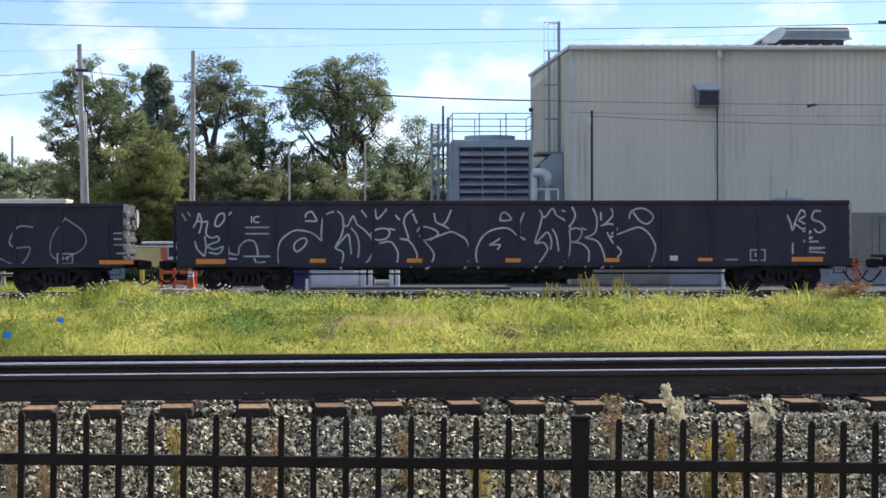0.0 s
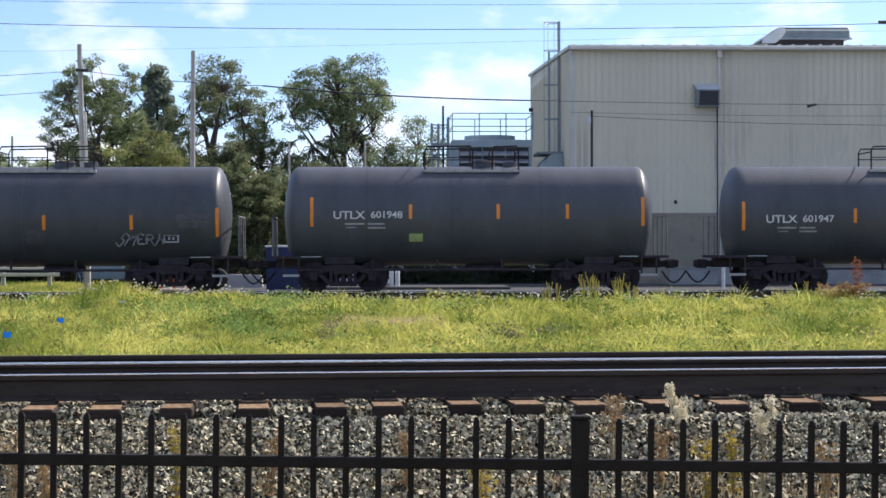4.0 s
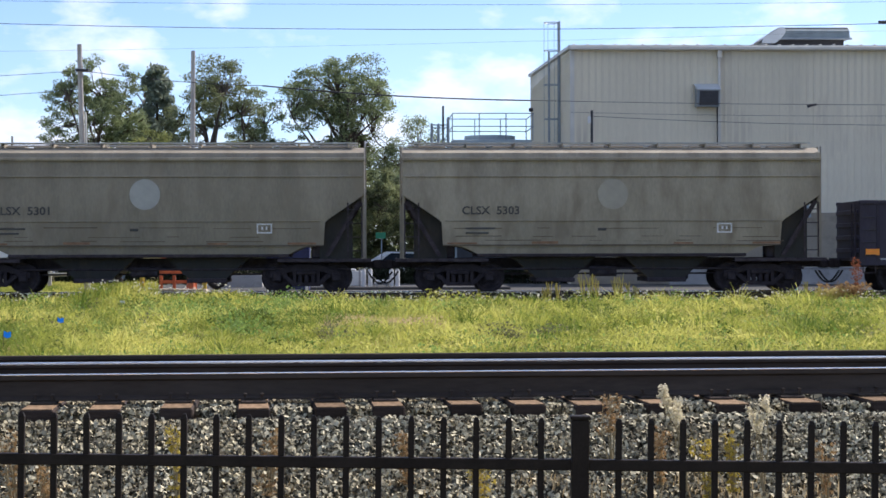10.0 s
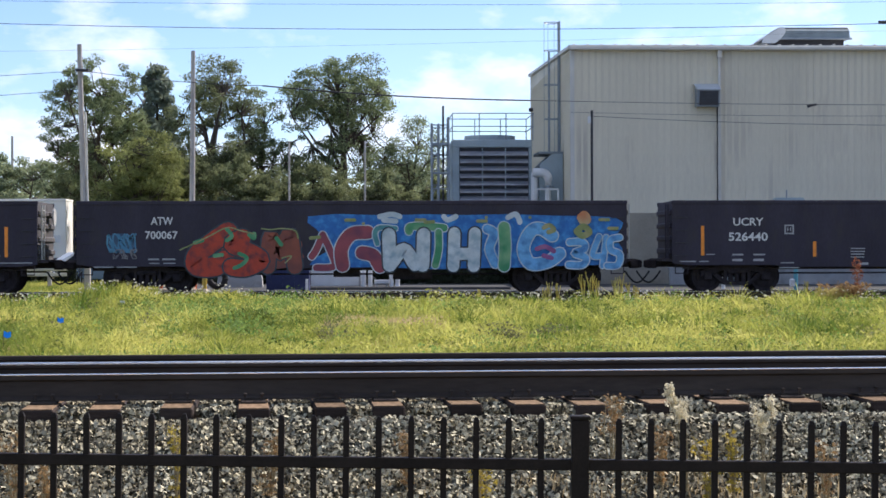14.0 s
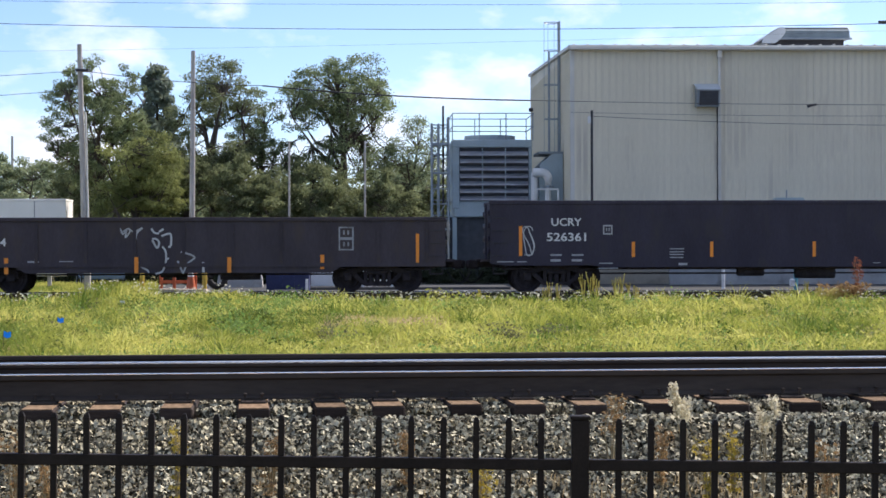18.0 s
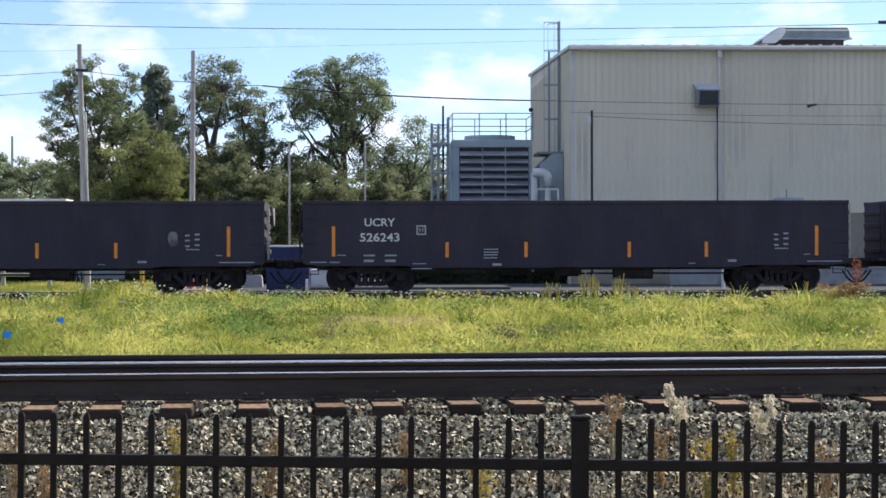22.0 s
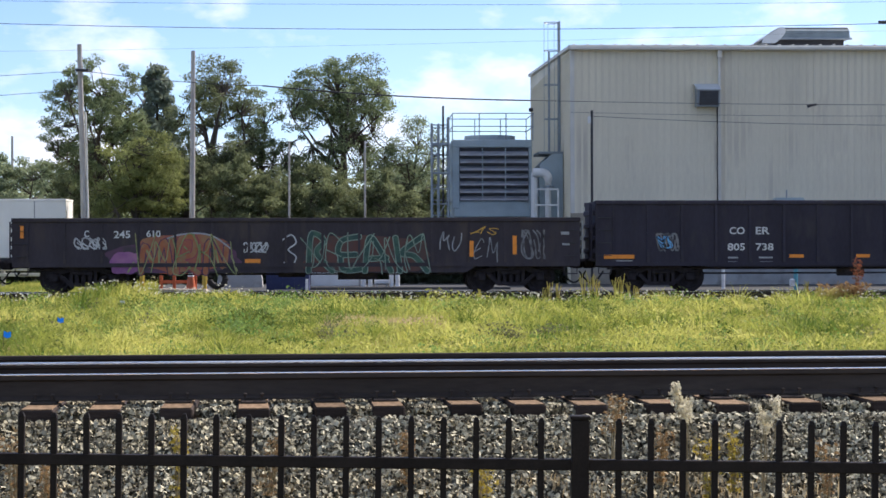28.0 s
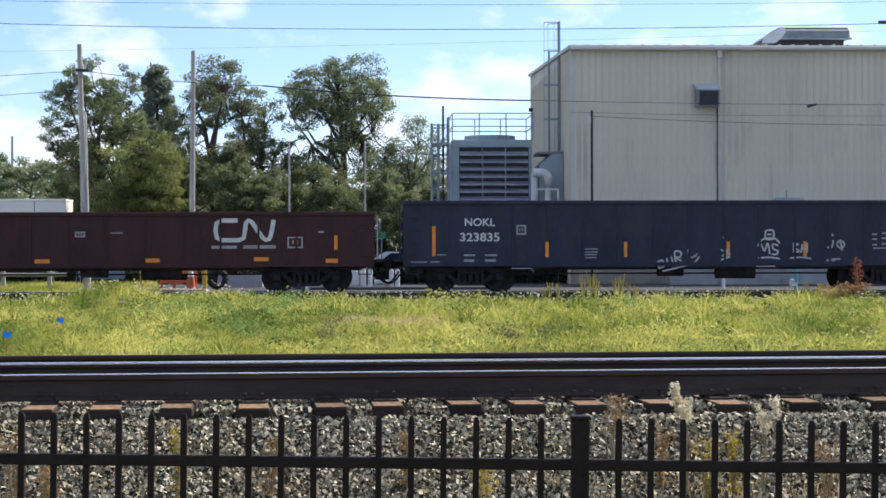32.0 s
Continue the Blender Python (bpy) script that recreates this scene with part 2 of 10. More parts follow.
def rail_outline(h=0.186):
    return [(-0.076, 0), (0.076, 0), (0.076, 0.012), (0.012, 0.032), (0.009, h - 0.05), (0.036, h - 0.036), (0.037, h - 0.006), (0.030, h),
            (-0.030, h), (-0.037, h - 0.006), (-0.036, h - 0.036), (-0.009, h - 0.05), (-0.012, 0.032), (-0.076, 0.012)]


def rail(parent, y, z, x0, x1, worn=0.007, name="rail"):
    """A rail; worn: how far down the polish reaches on the side that faces the near verge."""
    h = 0.186
    r = part(name, sweep_x(bmesh.new(), rail_outline(), x0, x1), RAIL_RUST, parent)
    r.location = (0, y, z)
    low = [(-0.0385, h - 0.006 - worn), (-0.0385, h - 0.007)] if worn > 0.005 else []
    skin = low + [ (-0.0355, h - 0.0005), (-0.028, h + 0.0028), (-0.012, h + 0.0042), (0.012, h + 0.0042), (0.028, h + 0.0028), (0.0355, h - 0.0005), (0.0355, h - 0.004), (-0.0345, h - 0.006 - worn if low else h - 0.004)]
    part("running_surface", sweep_x(bmesh.new(), skin, x0, x1), RAIL_SHINE, r, "polished steel running surface")
    return r


# The near track runs slightly askew, turned about this point; its ties are not quite evenly spaced.
SKEW, PIVOT = 3.6, (1.0, 14.25)
TIES = [-4.83, -4.34, -3.84, -3.34, -2.9, -2.37, -1.86, -1.33, -0.9, -0.37, 0.06, 0.54, 1.03, 1.54, 2.1, 2.66, 3.16, 3.66, 4.16]


def near_track():
    t = thing("railway_track", "rusty steel rails on weathered wooden ties in grey ballast", "railway track", *PIVOT, 0, SKEW, kind="structure")
    base = NEAR_RAIL_Z - 0.186
    rail(t, 0, base, -150, 150, 0.002)
    rail(t, 1.51, base, -150, 150, 0.008)
    rng = random.Random(4)
    me = [mesh_of(bx(-0.115, 0.115, -1.3, 1.3, -0.178, 0, bevel=0.012), TIE_WOOD, "tie") for _ in range(1)][0]
    # thin paler slab: sunlight and bleaching of the tie's top as colour
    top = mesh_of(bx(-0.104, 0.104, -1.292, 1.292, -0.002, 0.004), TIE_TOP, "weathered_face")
    plate = mesh_of(bx(-0.09, 0.09, -0.17, 0.17, 0.004, 0.02, bevel=0.004), RAIL_RUST, "tie_plate")
    spike = mesh_of(box(bx(-0.008, 0.008, -0.008, 0.008, 0, 0.05), -0.014, 0.014, -0.018, 0.018, 0.045, 0.062, bevel=0.004), RAIL_RUST, "spike")
    for x in TIES:
        tie = part("tie", me, None, t)
        tie.matrix_basis = pose(x + rng.uniform(-0.01, 0.01), 0.755 + rng.uniform(-0.06, 0.05), base - 0.021 + rng.uniform(-0.006, 0.002), rng.uniform(-0.4, 0.4), 0, rng.uniform(-1.2, 1.2))
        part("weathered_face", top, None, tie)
        for dy in (-0.755, 0.755):
            pl = part("tie_plate", plate, None, tie)
            pl.location = (0, dy, 0.001)
        for dx, dy in ((-0.06, -0.86), (0.06, -0.87)):
            sp = part("spike", spike, None, tie)
            sp.location = (dx, dy, 0.015)
    return t


near_track()
spare = thing("spare_rail", "dark rusty rail lying beside the track", "rail")
rr = part("rail_bar", sweep_x(bmesh.new(), rail_outline(), -60, 60), RAIL_RUST, spare)
rr.matrix_basis = pose(PIVOT[0], PIVOT[1] + 2.62, 0.54, 0, 0, SKEW - 0.8)


def far_track():
    t = thing("railway_track", "steel rails of the line that the train runs on", "railway track", 0, TRACK_Y, 0, kind="structure")
    for y in (-0.755, 0.755):
        rail(t, y, RAIL_Z - 0.186, -700, 700)
    me = mesh_of(bx(-0.115, 0.115, -1.3, 1.3, -0.17, 0, bevel=0.012), TIE_WOOD, "tie")
    for i in range(72):
        tie = part("tie", me, None, t)
        tie.location = (-19 + i * 0.55, 0, RAIL_Z - 0.187)
    return t


far_track()


def bed(name, y0, y1, z0, z1, drop):
    bm = bmesh.new()
    prism_pts = [(y0 - drop, z0), (y0, z1), (y1, z1), (y1 + drop, z0)]
    sweep_x(bm, prism_pts, -700, 700)
    return tagged(part(name, bm, STONE_BED), "bed of grey crushed stone", "ballast", kind="structure")


near_bed = bed("ballast_bed", -0.6, 2.9, -0.05, 0.40, 2.05)
near_bed.matrix_basis = pose(*PIVOT, 0, 0, 0, SKEW)
bed("ballast_bed_far", TRACK_Y - 1.7, TRACK_Y + 1.7, 0.0, 0.14, 0.9)


def stones(name, count, x0, x1, y0, y1, height, size, seed, label, clear=False, jitter=0.02):
    """Crushed stone: many small uneven blocks in one mesh."""
    rng = np.random.default_rng(seed)
    base = np.array([[-1, -1, -1], [1, -1, -1], [1, 1, -1], [-1, 1, -1], [-1, -1, 1], [1, -1, 1], [1, 1, 1], [-1, 1, 1]], float)
    quads = np.array([[0, 3, 2, 1], [4, 5, 6, 7], [0, 1, 5, 4], [1, 2, 6, 5], [2, 3, 7, 6], [3, 0, 4, 7]])
    pts = base[None] * (0.58 + 0.42 * rng.random((count, 8, 3)))
    pts *= (size * (0.45 + 0.75 * rng.random((count, 1, 1)) ** 1.5)) * (0.6 + 0.6 * rng.random((count, 1, 3)))
    q = rng.normal(size=(count, 4))
    q /= np.linalg.norm(q, axis=1)[:, None]
    w, x, y, z = q.T
    rot = np.stack([1 - 2 * (y * y + z * z), 2 * (x * y - z * w), 2 * (x * z + y * w), 2 * (x * y + z * w), 1 - 2 * (x * x + z * z), 2 * (y * z - x * w),
                    2 * (x * z - y * w), 2 * (y * z + x * w), 1 - 2 * (x * x + y * y)], 1).reshape(count, 3, 3)
    pts = np.einsum("nij,nkj->nki", rot, pts)
    cx, cy = rng.uniform(x0, x1, count), rng.uniform(y0, y1, count)
    cz = np.array([height(b - (a - PIVOT[0]) * math.tan(radians(SKEW)) * clear) for a, b in zip(cx, cy)]) + rng.uniform(-jitter, jitter, count)
    if clear:       # the ties lie bare
        c, q = math.cos(radians(SKEW)), math.sin(radians(SKEW))
        u, v = (cx - PIVOT[0]) * c + (cy - PIVOT[1]) * q, (cy - PIVOT[1]) * c - (cx - PIVOT[0]) * q
        off = np.abs(u[:, None] - np.array(TIES)[None]).min(1)
        keep = (off > 0.125) | (v < -0.59)
        pts, cx, cy, cz, count = pts[keep], cx[keep], cy[keep], cz[keep], int(keep.sum())
    pts += np.stack([cx, cy, cz], 1)[:, None]
    me = raw_mesh(name, pts[:, quads].reshape(-1, 3), 4, STONE_PILE)
    return tagged(new(name, me), label, "ballast", kind="stuff")


def island_stone(name, a, b):
    m = bpy.data.materials.new(name)
    m.use_nodes = True
    n, l = m.node_tree.nodes, m.node_tree.links
    p = n["Principled BSDF"]
    p.inputs["Roughness"].default_value = 0.9
    p.inputs["Specular IOR Level"].default_value = 0.15
    geo, co = n.new("ShaderNodeNewGeometry"), n.new("ShaderNodeTexCoord")
    ns = n.new("ShaderNodeTexNoise")
    ns.inputs["Scale"].default_value, ns.inputs["Detail"].default_value = 45, 5
    l.new(co.outputs["Object"], ns.inputs["Vector"])
    ad = n.new("ShaderNodeMath")
    ad.operation = "MULTIPLY_ADD"
    ad.inputs[1].default_value = 0.5
    l.new(ns.outputs["Fac"], ad.inputs[0])
    hf = n.new("ShaderNodeMath")
    hf.operation = "MULTIPLY"
    hf.inputs[1].default_value = 0.75
    l.new(geo.outputs["Random Per Island"], hf.inputs[0])
    l.new(hf.outputs[0], ad.inputs[2])
    r = n.new("ShaderNodeValToRGB")
    r.color_ramp.elements[0].position, r.color_ramp.elements[0].color = 0.12, (*a, 1)
    r.color_ramp.elements[1].position, r.color_ramp.elements[1].color = 0.95, (*b, 1)
    e = r.color_ramp.elements.new(0.5)
    e.color = tuple([*(np.array(a) * 0.6 + np.array(b) * 0.115), 1])
    l.new(ad.outputs[0], r.inputs["Fac"])
    dust = n.new("ShaderNodeTexNoise")
    dust.inputs["Scale"].default_value, dust.inputs["Detail"].default_value = 1.7, 4
    l.new(co.outputs["Object"], dust.inputs["Vector"])
    dr = n.new("ShaderNodeMapRange")
    dr.inputs["From Min"].default_value, dr.inputs["From Max"].default_value, dr.inputs["To Max"].default_value = 0.42, 0.75, 0.75
    l.new(dust.outputs["Fac"], dr.inputs["Value"])
    mx = n.new("ShaderNodeMix")
    mx.data_type, mx.blend_type = "RGBA", "MULTIPLY"
    mx.inputs["B"].default_value = (1.0, 0.88, 0.70, 1)
    l.new(dr.outputs["Result"], mx.inputs["Factor"])
    l.new(r.outputs["Color"], mx.inputs["A"])
    l.new(mx.outputs["Result"], p.inputs["Base Color"])
    bp = n.new("ShaderNodeBump")
    bp.inputs["Strength"].default_value, bp.inputs["Distance"].default_value = 0.5, 0.01
    l.new(ns.outputs["Fac"], bp.inputs["Height"])
    l.new(bp.outputs["Normal"], p.inputs["Normal"])
    return m


STONE_PILE = island_stone("crushed_stone", (0.008, 0.007, 0.005), (0.60, 0.555, 0.39))


def near_slope(y):
    """Height of the near ballast shoulder at the depth y."""
    if y < 11.6:
        return 0.0
    return min(0.425, (y - 11.6) * 0.475 / 1.9) if y < 13.72 else 0.478


stones("ballast_shoulder", 76000, -3.7, 4.7, 11.3, 14.45, near_slope, 0.0175, 3, "grey and white crushed stone on the shoulder of the track", True, 0.024)
stones("ballast_centre", 4000, -4.5, 5.5, 14.4, 17.3, lambda y: 0.47, 0.03, 5, "grey crushed stone between the rails", True)
stones("ballast_far", 5000, -22, 24, TRACK_Y - 2.6, TRACK_Y - 1.0, lambda y: 0.14 if y > TRACK_Y - 1.7 else 0.14 - (TRACK_Y - 1.7 - y) * 0.12, 0.05, 8, "dark crushed stone along the far track")


def blades(name, count, area, height, hscale, width, mat, seed, label, category="grass", lean=0.45, keep=None):
    """Single blades of grass, each a bent strip of two faces, in one mesh."""
    rng = np.random.default_rng(seed)
    x0, x1, y0, y1 = area
    d0, d1 = 1 / y1, 1 / y0
    y = 1 / rng.uniform(d0, d1, count)
    span = (y / y1)
    cx = (x0 + x1) / 2 * span
    x = cx + rng.uniform(-0.5, 0.5, count) * (x1 - x0) * span
    h = hscale(x, y) * (0.45 + 0.75 * rng.random(count))
    z = height(x, y)
    az = rng.uniform(0, 6.2832, count)
    w = width * (0.6 + 0.8 * rng.random(count)) * (0.55 + y / 45)
    fold = lean * (0.3 + rng.random(count)) * h
    bend = rng.uniform(0, 6.2832, count)
    dx, dy = np.cos(az) * w, np.sin(az) * w
    bxx, byy = np.cos(bend) * fold, np.sin(bend) * fold
    a = np.stack([x - dx, y - dy, z - 0.02], 1)
    b = np.stack([x + dx, y + dy, z - 0.02], 1)
    c = np.stack([x + dx * 0.8 + bxx * 0.35, y + dy * 0.8 + byy * 0.35, z + h * 0.6], 1)
    d = np.stack([x - dx * 0.8 + bxx * 0.35, y - dy * 0.8 + byy * 0.35, z + h * 0.6], 1)
    e = np.stack([x + bxx, y + byy, z + h], 1)
    f = np.stack([x + bxx * 0.95 + dx * 0.2, y + byy * 0.95 + dy * 0.2, z + h], 1)
    pts = np.stack([a, b, c, d, d, c, f, e], 1).reshape(-1, 3)
    return tagged(new(name, raw_mesh(name, pts, 4, mat)), label, category, kind="stuff")


def waves(x, y, s, p):
    return 0.5 + 0.25 * np.sin(x * s + p) * np.cos(y * s * 0.7 + 2 * p) + 0.25 * np.sin(x * s * 2.3 + y * s * 1.7 + p)


def lawn_height(x, y):
    return np.interp(y, [17.0, 18.4, 24, 40, 54, 57.5], [0.40, 0.30, 0.26, 0.22, 0.18, 0.06])


def hump(x):
    """Where the tall grass stands beside the far track."""
    return np.exp(-((x + 7.1) / 1.3) ** 2) + 0.6 * np.exp(-((x + 4.1) / 1.2) ** 2)


def edge_taper(x, y):
    """The grass thins out towards the ballast of the far track."""
    return np.clip((57.8 - y) / 6.0 + 0.8 * hump(x), 0.22, 1.0)


blades("grass_strip", 90000, (-19.0, 24.5, 17.6, 57.2), lawn_height, lambda x, y: (0.04 + 0.22 * waves(x, y, 1.1, 0.7) ** 2 * waves(x, y, 0.33, 1.9) + 0.05 * waves(x, y, 3.1, 0.2)) * edge_taper(x, y), 0.008,
       GRASS, 11, "sunlit yellow-green grass strip between the tracks", lean=0.9)
blades("dry_grass_stalks", 9000, (-19.0, 24.5, 18.5, 57.2), lawn_height, lambda x, y: (0.10 + 0.22 * waves(x, y, 0.8, 2.0) * np.clip((y - 20) / 30, 0.2, 1.0)) * edge_taper(x, y), 0.004,
       DRY_GRASS, 12, "pale dry grass stalks standing in the green strip", lean=0.6)
blades("tall_edge_grass", 26000, (-19.0, 24.5, 52.5, 57.6), lambda x, y: lawn_height(x, y), lambda x, y: 0.05 + 0.14 * np.clip(waves(x, y * 0.1, 0.9, 4.2) - 0.45, 0, 1) + 0.52 * hump(x), 0.006,
       TUSSOCK, 13, "tall seeding grass along the far track", lean=0.5)


def leaf_cloud(centres, radii, per, size, rng, flat=0.75):
    """Quads of random turn gathered round the centres."""
    n = len(centres) * per
    c = np.repeat(centres, per, 0)
    r = np.repeat(radii, per)
    d = rng.normal(size=(n, 3))
    d /= np.linalg.norm(d, axis=1)[:, None]
    p = c + d * (r * rng.random(n) ** 0.5)[:, None] * np.array([1, 1, flat])
    u = rng.normal(size=(n, 3))
    u /= np.linalg.norm(u, axis=1)[:, None]
    v = np.cross(u, rng.normal(size=(n, 3)))
    v /= np.linalg.norm(v, axis=1)[:, None]
    s = (size * (0.6 + 0.8 * rng.random(n)))[:, None] if np.isscalar(size) else (np.repeat(size, per) * (0.6 + 0.8 * rng.random(n)))[:, None]
    u, v = u * s, v * s * 0.62
    return np.stack([p - u, p - v * 0.9, p + u, p + v * 0.9], 1).reshape(-1, 3)


def herbs(name, count, per, mat, seed, label, spots=()):
    """Low broad-leaved clumps that break up the grass."""
    rng = np.random.default_rng(seed)
    y = 1 / rng.uniform(1 / 57.0, 1 / 18.2, count)
    x = (2.75 + rng.uniform(-21.75, 21.75, count)) * y / 57.2
    keep = waves(x, y, 0.9, seed * 0.3) + 0.35 * rng.random(count) > 0.5
    x, y = x[keep], y[keep]
    for sx, sy, spread, k in spots:     # weeds that stand close together
        x = np.append(x, sx + rng.normal(size=k) * spread)
        y = np.append(y, sy + rng.normal(size=k) * spread * 2.2)
    r = (0.07 + 0.32 * rng.random(len(x)) ** 2.2) * np.clip(y / 32, 0.7, 1.5) * np.clip((57.5 - y) / 6, 0.3, 1)
    z = lawn_height(x, y) + r * 0.35
    pts = leaf_cloud(np.stack([x, y, z], 1), r, per, 0.012 + 0.00045 * y, rng, 0.7)
    return tagged(new(name, raw_mesh(name, pts, 4, mat)), label, "weeds", kind="stuff")


herbs("broadleaf_weeds", 2700, 85, HERB, 21, "low broad-leaved weeds in the grass strip")
herbs("dark_weeds", 480, 60, DARK_HERB, 22, "dark green weed clumps in the grass strip", [(-2.25, 35.5, 0.22, 90), (2.36, 42.3, 0.25, 45), (-5.2, 44.0, 0.3, 30), (4.6, 38.0, 0.25, 25), (-1.3, 40.0, 0.3, 10), (5.2, 46.0, 0.35, 10), (-4.4, 48.0, 0.4, 10)])
herbs("grey_weeds", 60, 60, GREY_HERB, 23, "grey-green dusty weed clumps in the grass strip", [(2.0, 29.3, 0.10, 18), (2.75, 29.8, 0.12, 22), (-0.75, 30.5, 0.2, 10)])
herbs("bright_weeds", 1000, 60, LEAF_BRIGHT, 24, "fresh green weed clumps in the grass strip", [(-2.6, 38.0, 0.7, 70), (-3.4, 44.0, 0.8, 60), (-1.7, 47.0, 0.8, 50), (-4.6, 40.0, 0.6, 40), (-2.2, 33.0, 0.5, 40), (1.9, 44.0, 0.5, 16), (7.0, 48.0, 0.6, 20)])
blades("dry_patch", 4500, (-1.0, 1.5, 33.5, 38.5), lawn_height, lambda x, y: 0.08 + 0.10 * waves(x, y, 2.0, 0.3), 0.008, TAN_GRASS, 16, "tan dry patch in the grass strip", lean=1.0)
blades("olive_streaks", 16000, (-19.0, 24.5, 22.0, 56.0), lawn_height, lambda x, y: (0.03 + 0.20 * np.clip(waves(x, y, 0.8, 5.1) - 0.42 + 0.012 * x, 0, 1)) * edge_taper(x, y), 0.009, OLIVE_GRASS, 19, "streaks of brownish olive grass in the strip", lean=1.0)
blades("dry_margin", 20000, (-6.6, 6.6, 18.0, 23.0), lawn_height, lambda x, y: 0.05 + 0.13 * waves(x, y, 1.4, 1.3) * np.clip((23.5 - y) / 4, 0.2, 1), 0.007, OLIVE_GRASS, 18, "dull olive and tan grass along the near track", lean=1.0)


def tussocks(name, count, per, seed, label):
    """Grass in tufts: blades that fan out from their tuft's middle, the tufts of very different height."""
    rng = np.random.default_rng(seed)
    ty = 1 / rng.uniform(1 / 57.0, 1 / 18.6, count)
    tx = (2.75 + rng.uniform(-21.75, 21.75, count)) * ty / 57.2
    big = waves(tx, ty, 0.37, 1.1)
    th = (0.05 + 0.34 * rng.random(count) ** 2.2 * (0.4 + big)) * np.clip(ty / 30, 0.75, 1.35) * edge_taper(tx, ty)
    tr = (0.08 + 0.20 * rng.random(count)) * np.clip(ty / 28, 0.7, 1.6)
    n = count * per
    a, d = rng.uniform(0, 6.2832, n), rng.random(n) ** 0.6
    R, H = np.repeat(tr, per), np.repeat(th, per)
    x, y = np.repeat(tx, per) + np.cos(a) * d * R, np.repeat(ty, per) + np.sin(a) * d * R
    h = H * (1.05 - 0.5 * d) * (0.6 + 0.6 * rng.random(n))
    z = lawn_height(x, y)
    out = (0.3 + 0.9 * d) * h * (0.5 + rng.random(n))
    w = (0.003 + 0.00013 * y) * (0.6 + 0.8 * rng.random(n))
    side = rng.uniform(0, 6.2832, n)
    dx, dy = np.cos(side) * w, np.sin(side) * w
    ox, oy = np.cos(a) * out, np.sin(a) * out
    p = lambda k, wk, zk: np.stack([x + ox * k + dx * wk, y + oy * k + dy * wk, z + h * zk], 1)
    pts = np.stack([p(0, -1, -0.1), p(0, 1, -0.1), p(0.35, 0.9, 0.62), p(0.35, -0.9, 0.62), p(0.35, -0.9, 0.62), p(0.35, 0.9, 0.62), p(1, 0.2, 1), p(1, -0.2, 1)], 1)
    return tagged(new(name, raw_mesh(name, pts.reshape(-1, 3), 4, TUSSOCK)), label, "grass", kind="stuff")


tussocks("grass_tufts", 5200, 44, 17, "uneven tufts of sunlit grass")


def seed_heads():
    rng = np.random.default_rng(31)
    n = 1500
    x = rng.uniform(-16, 20, n)
    y = rng.uniform(54.0, 57.5, n)
    z = lawn_height(x, y) + 0.08 + 0.26 * rng.random(n) ** 1.6 + 0.42 * hump(x) * (0.6 + 0.5 * rng.random(n))
    pts = leaf_cloud(np.stack([x, y, z], 1), np.full(n, 0.03), 6, 0.022, rng)
    return tagged(new("seed_heads", raw_mesh("seed_heads", pts, 4, SEED_PALE)), "pale seed heads over the grass edge", "grass", kind="stuff")


seed_heads()
blades("verge_grass", 40000, (-24.5, -9.6, 66.0, 88.0), lambda x, y: 0.1 + 0 * x, lambda x, y: 0.12 + 0.2 * waves(x, y, 0.9, 0.4), 0.008, GRASS, 15, "rough grass verge beside the yard")
blades("lot_grass", 30000, (-30, 6, 64, 66.4), lambda x, y: 0.08 + 0 * x, lambda x, y: 0.14 + 0.0 * x, 0.008, GRASS, 14, "rough grass beyond the far track")


# ---- fence ----
def fence():
    f = thing("picket_fence", "black metal picket fence with square post", "fence", 0, 7.02, 0)
    f.matrix_basis = pose(0, 7.02, 0, 0, 0.75, -2.1)
    part("rail", bx(-4.5, 4.5, -0.019, 0.019, 0.823, 0.863, bevel=0.003), FENCE_PAINT, f)
    part("rail", bx(-4.5, 4.5, -0.019, 0.019, 0.13, 0.168, bevel=0.003), FENCE_PAINT, f)
    bm = bx(-0.0112, 0.0112, -0.0112, 0.0112, 0.05, 0.996, bevel=0.002)
    bmesh.ops.create_cone(bm, cap_ends=True, segments=4, radius1=0.0155, radius2=0.008, depth=0.014, matrix=Matrix.Translation((0, 0, 1.003)) @ Matrix.Rotation(radians(45), 4, "Z"))
    me = mesh_of(bm, FENCE_PAINT, "picket")
    xs = [0.737 + 0.139 + 0.1154 * i for i in range(30)] + [0.737 - 0.1405 - 0.1168 * i for i in range(36)]
    for x in xs:
        part("picket", me, None, f).location = (x, 0, 0)
    post = box(bx(-0.032, 0.032, -0.032, 0.032, 0, 1.006, bevel=0.004), -0.036, 0.036, -0.036, 0.036, 1.006, 1.02, bevel=0.003)
    pm = mesh_of(post, FENCE_PAINT, "post")
    for x in (0.737, 0.737 + 2.44, 0.737 - 2.44):
        part("post", pm, None, f).location = (x, 0, 0)
    return f


fence()


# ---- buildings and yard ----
# Dark tone with the shade of openings and gaps put into it.
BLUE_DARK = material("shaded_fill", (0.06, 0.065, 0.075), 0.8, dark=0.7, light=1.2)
PALE_SHEET = material("pale_sheet_metal", (0.52, 0.56, 0.58), 0.5, dark=0.85, light=1.1, scale=2, fine=25, bump=0.03)
PLINTH = material("base_wall", (0.31, 0.275, 0.215), 0.85, dark=0.8, light=1.12, scale=0.8, fine=20, stain=(0.22, 0.195, 0.155), stain_amount=0.3)
UNIT_GREY = material("unit_paint", (0.18, 0.225, 0.24), 0.6, dark=0.75, light=1.15, scale=2, fine=25, bump=0.05)


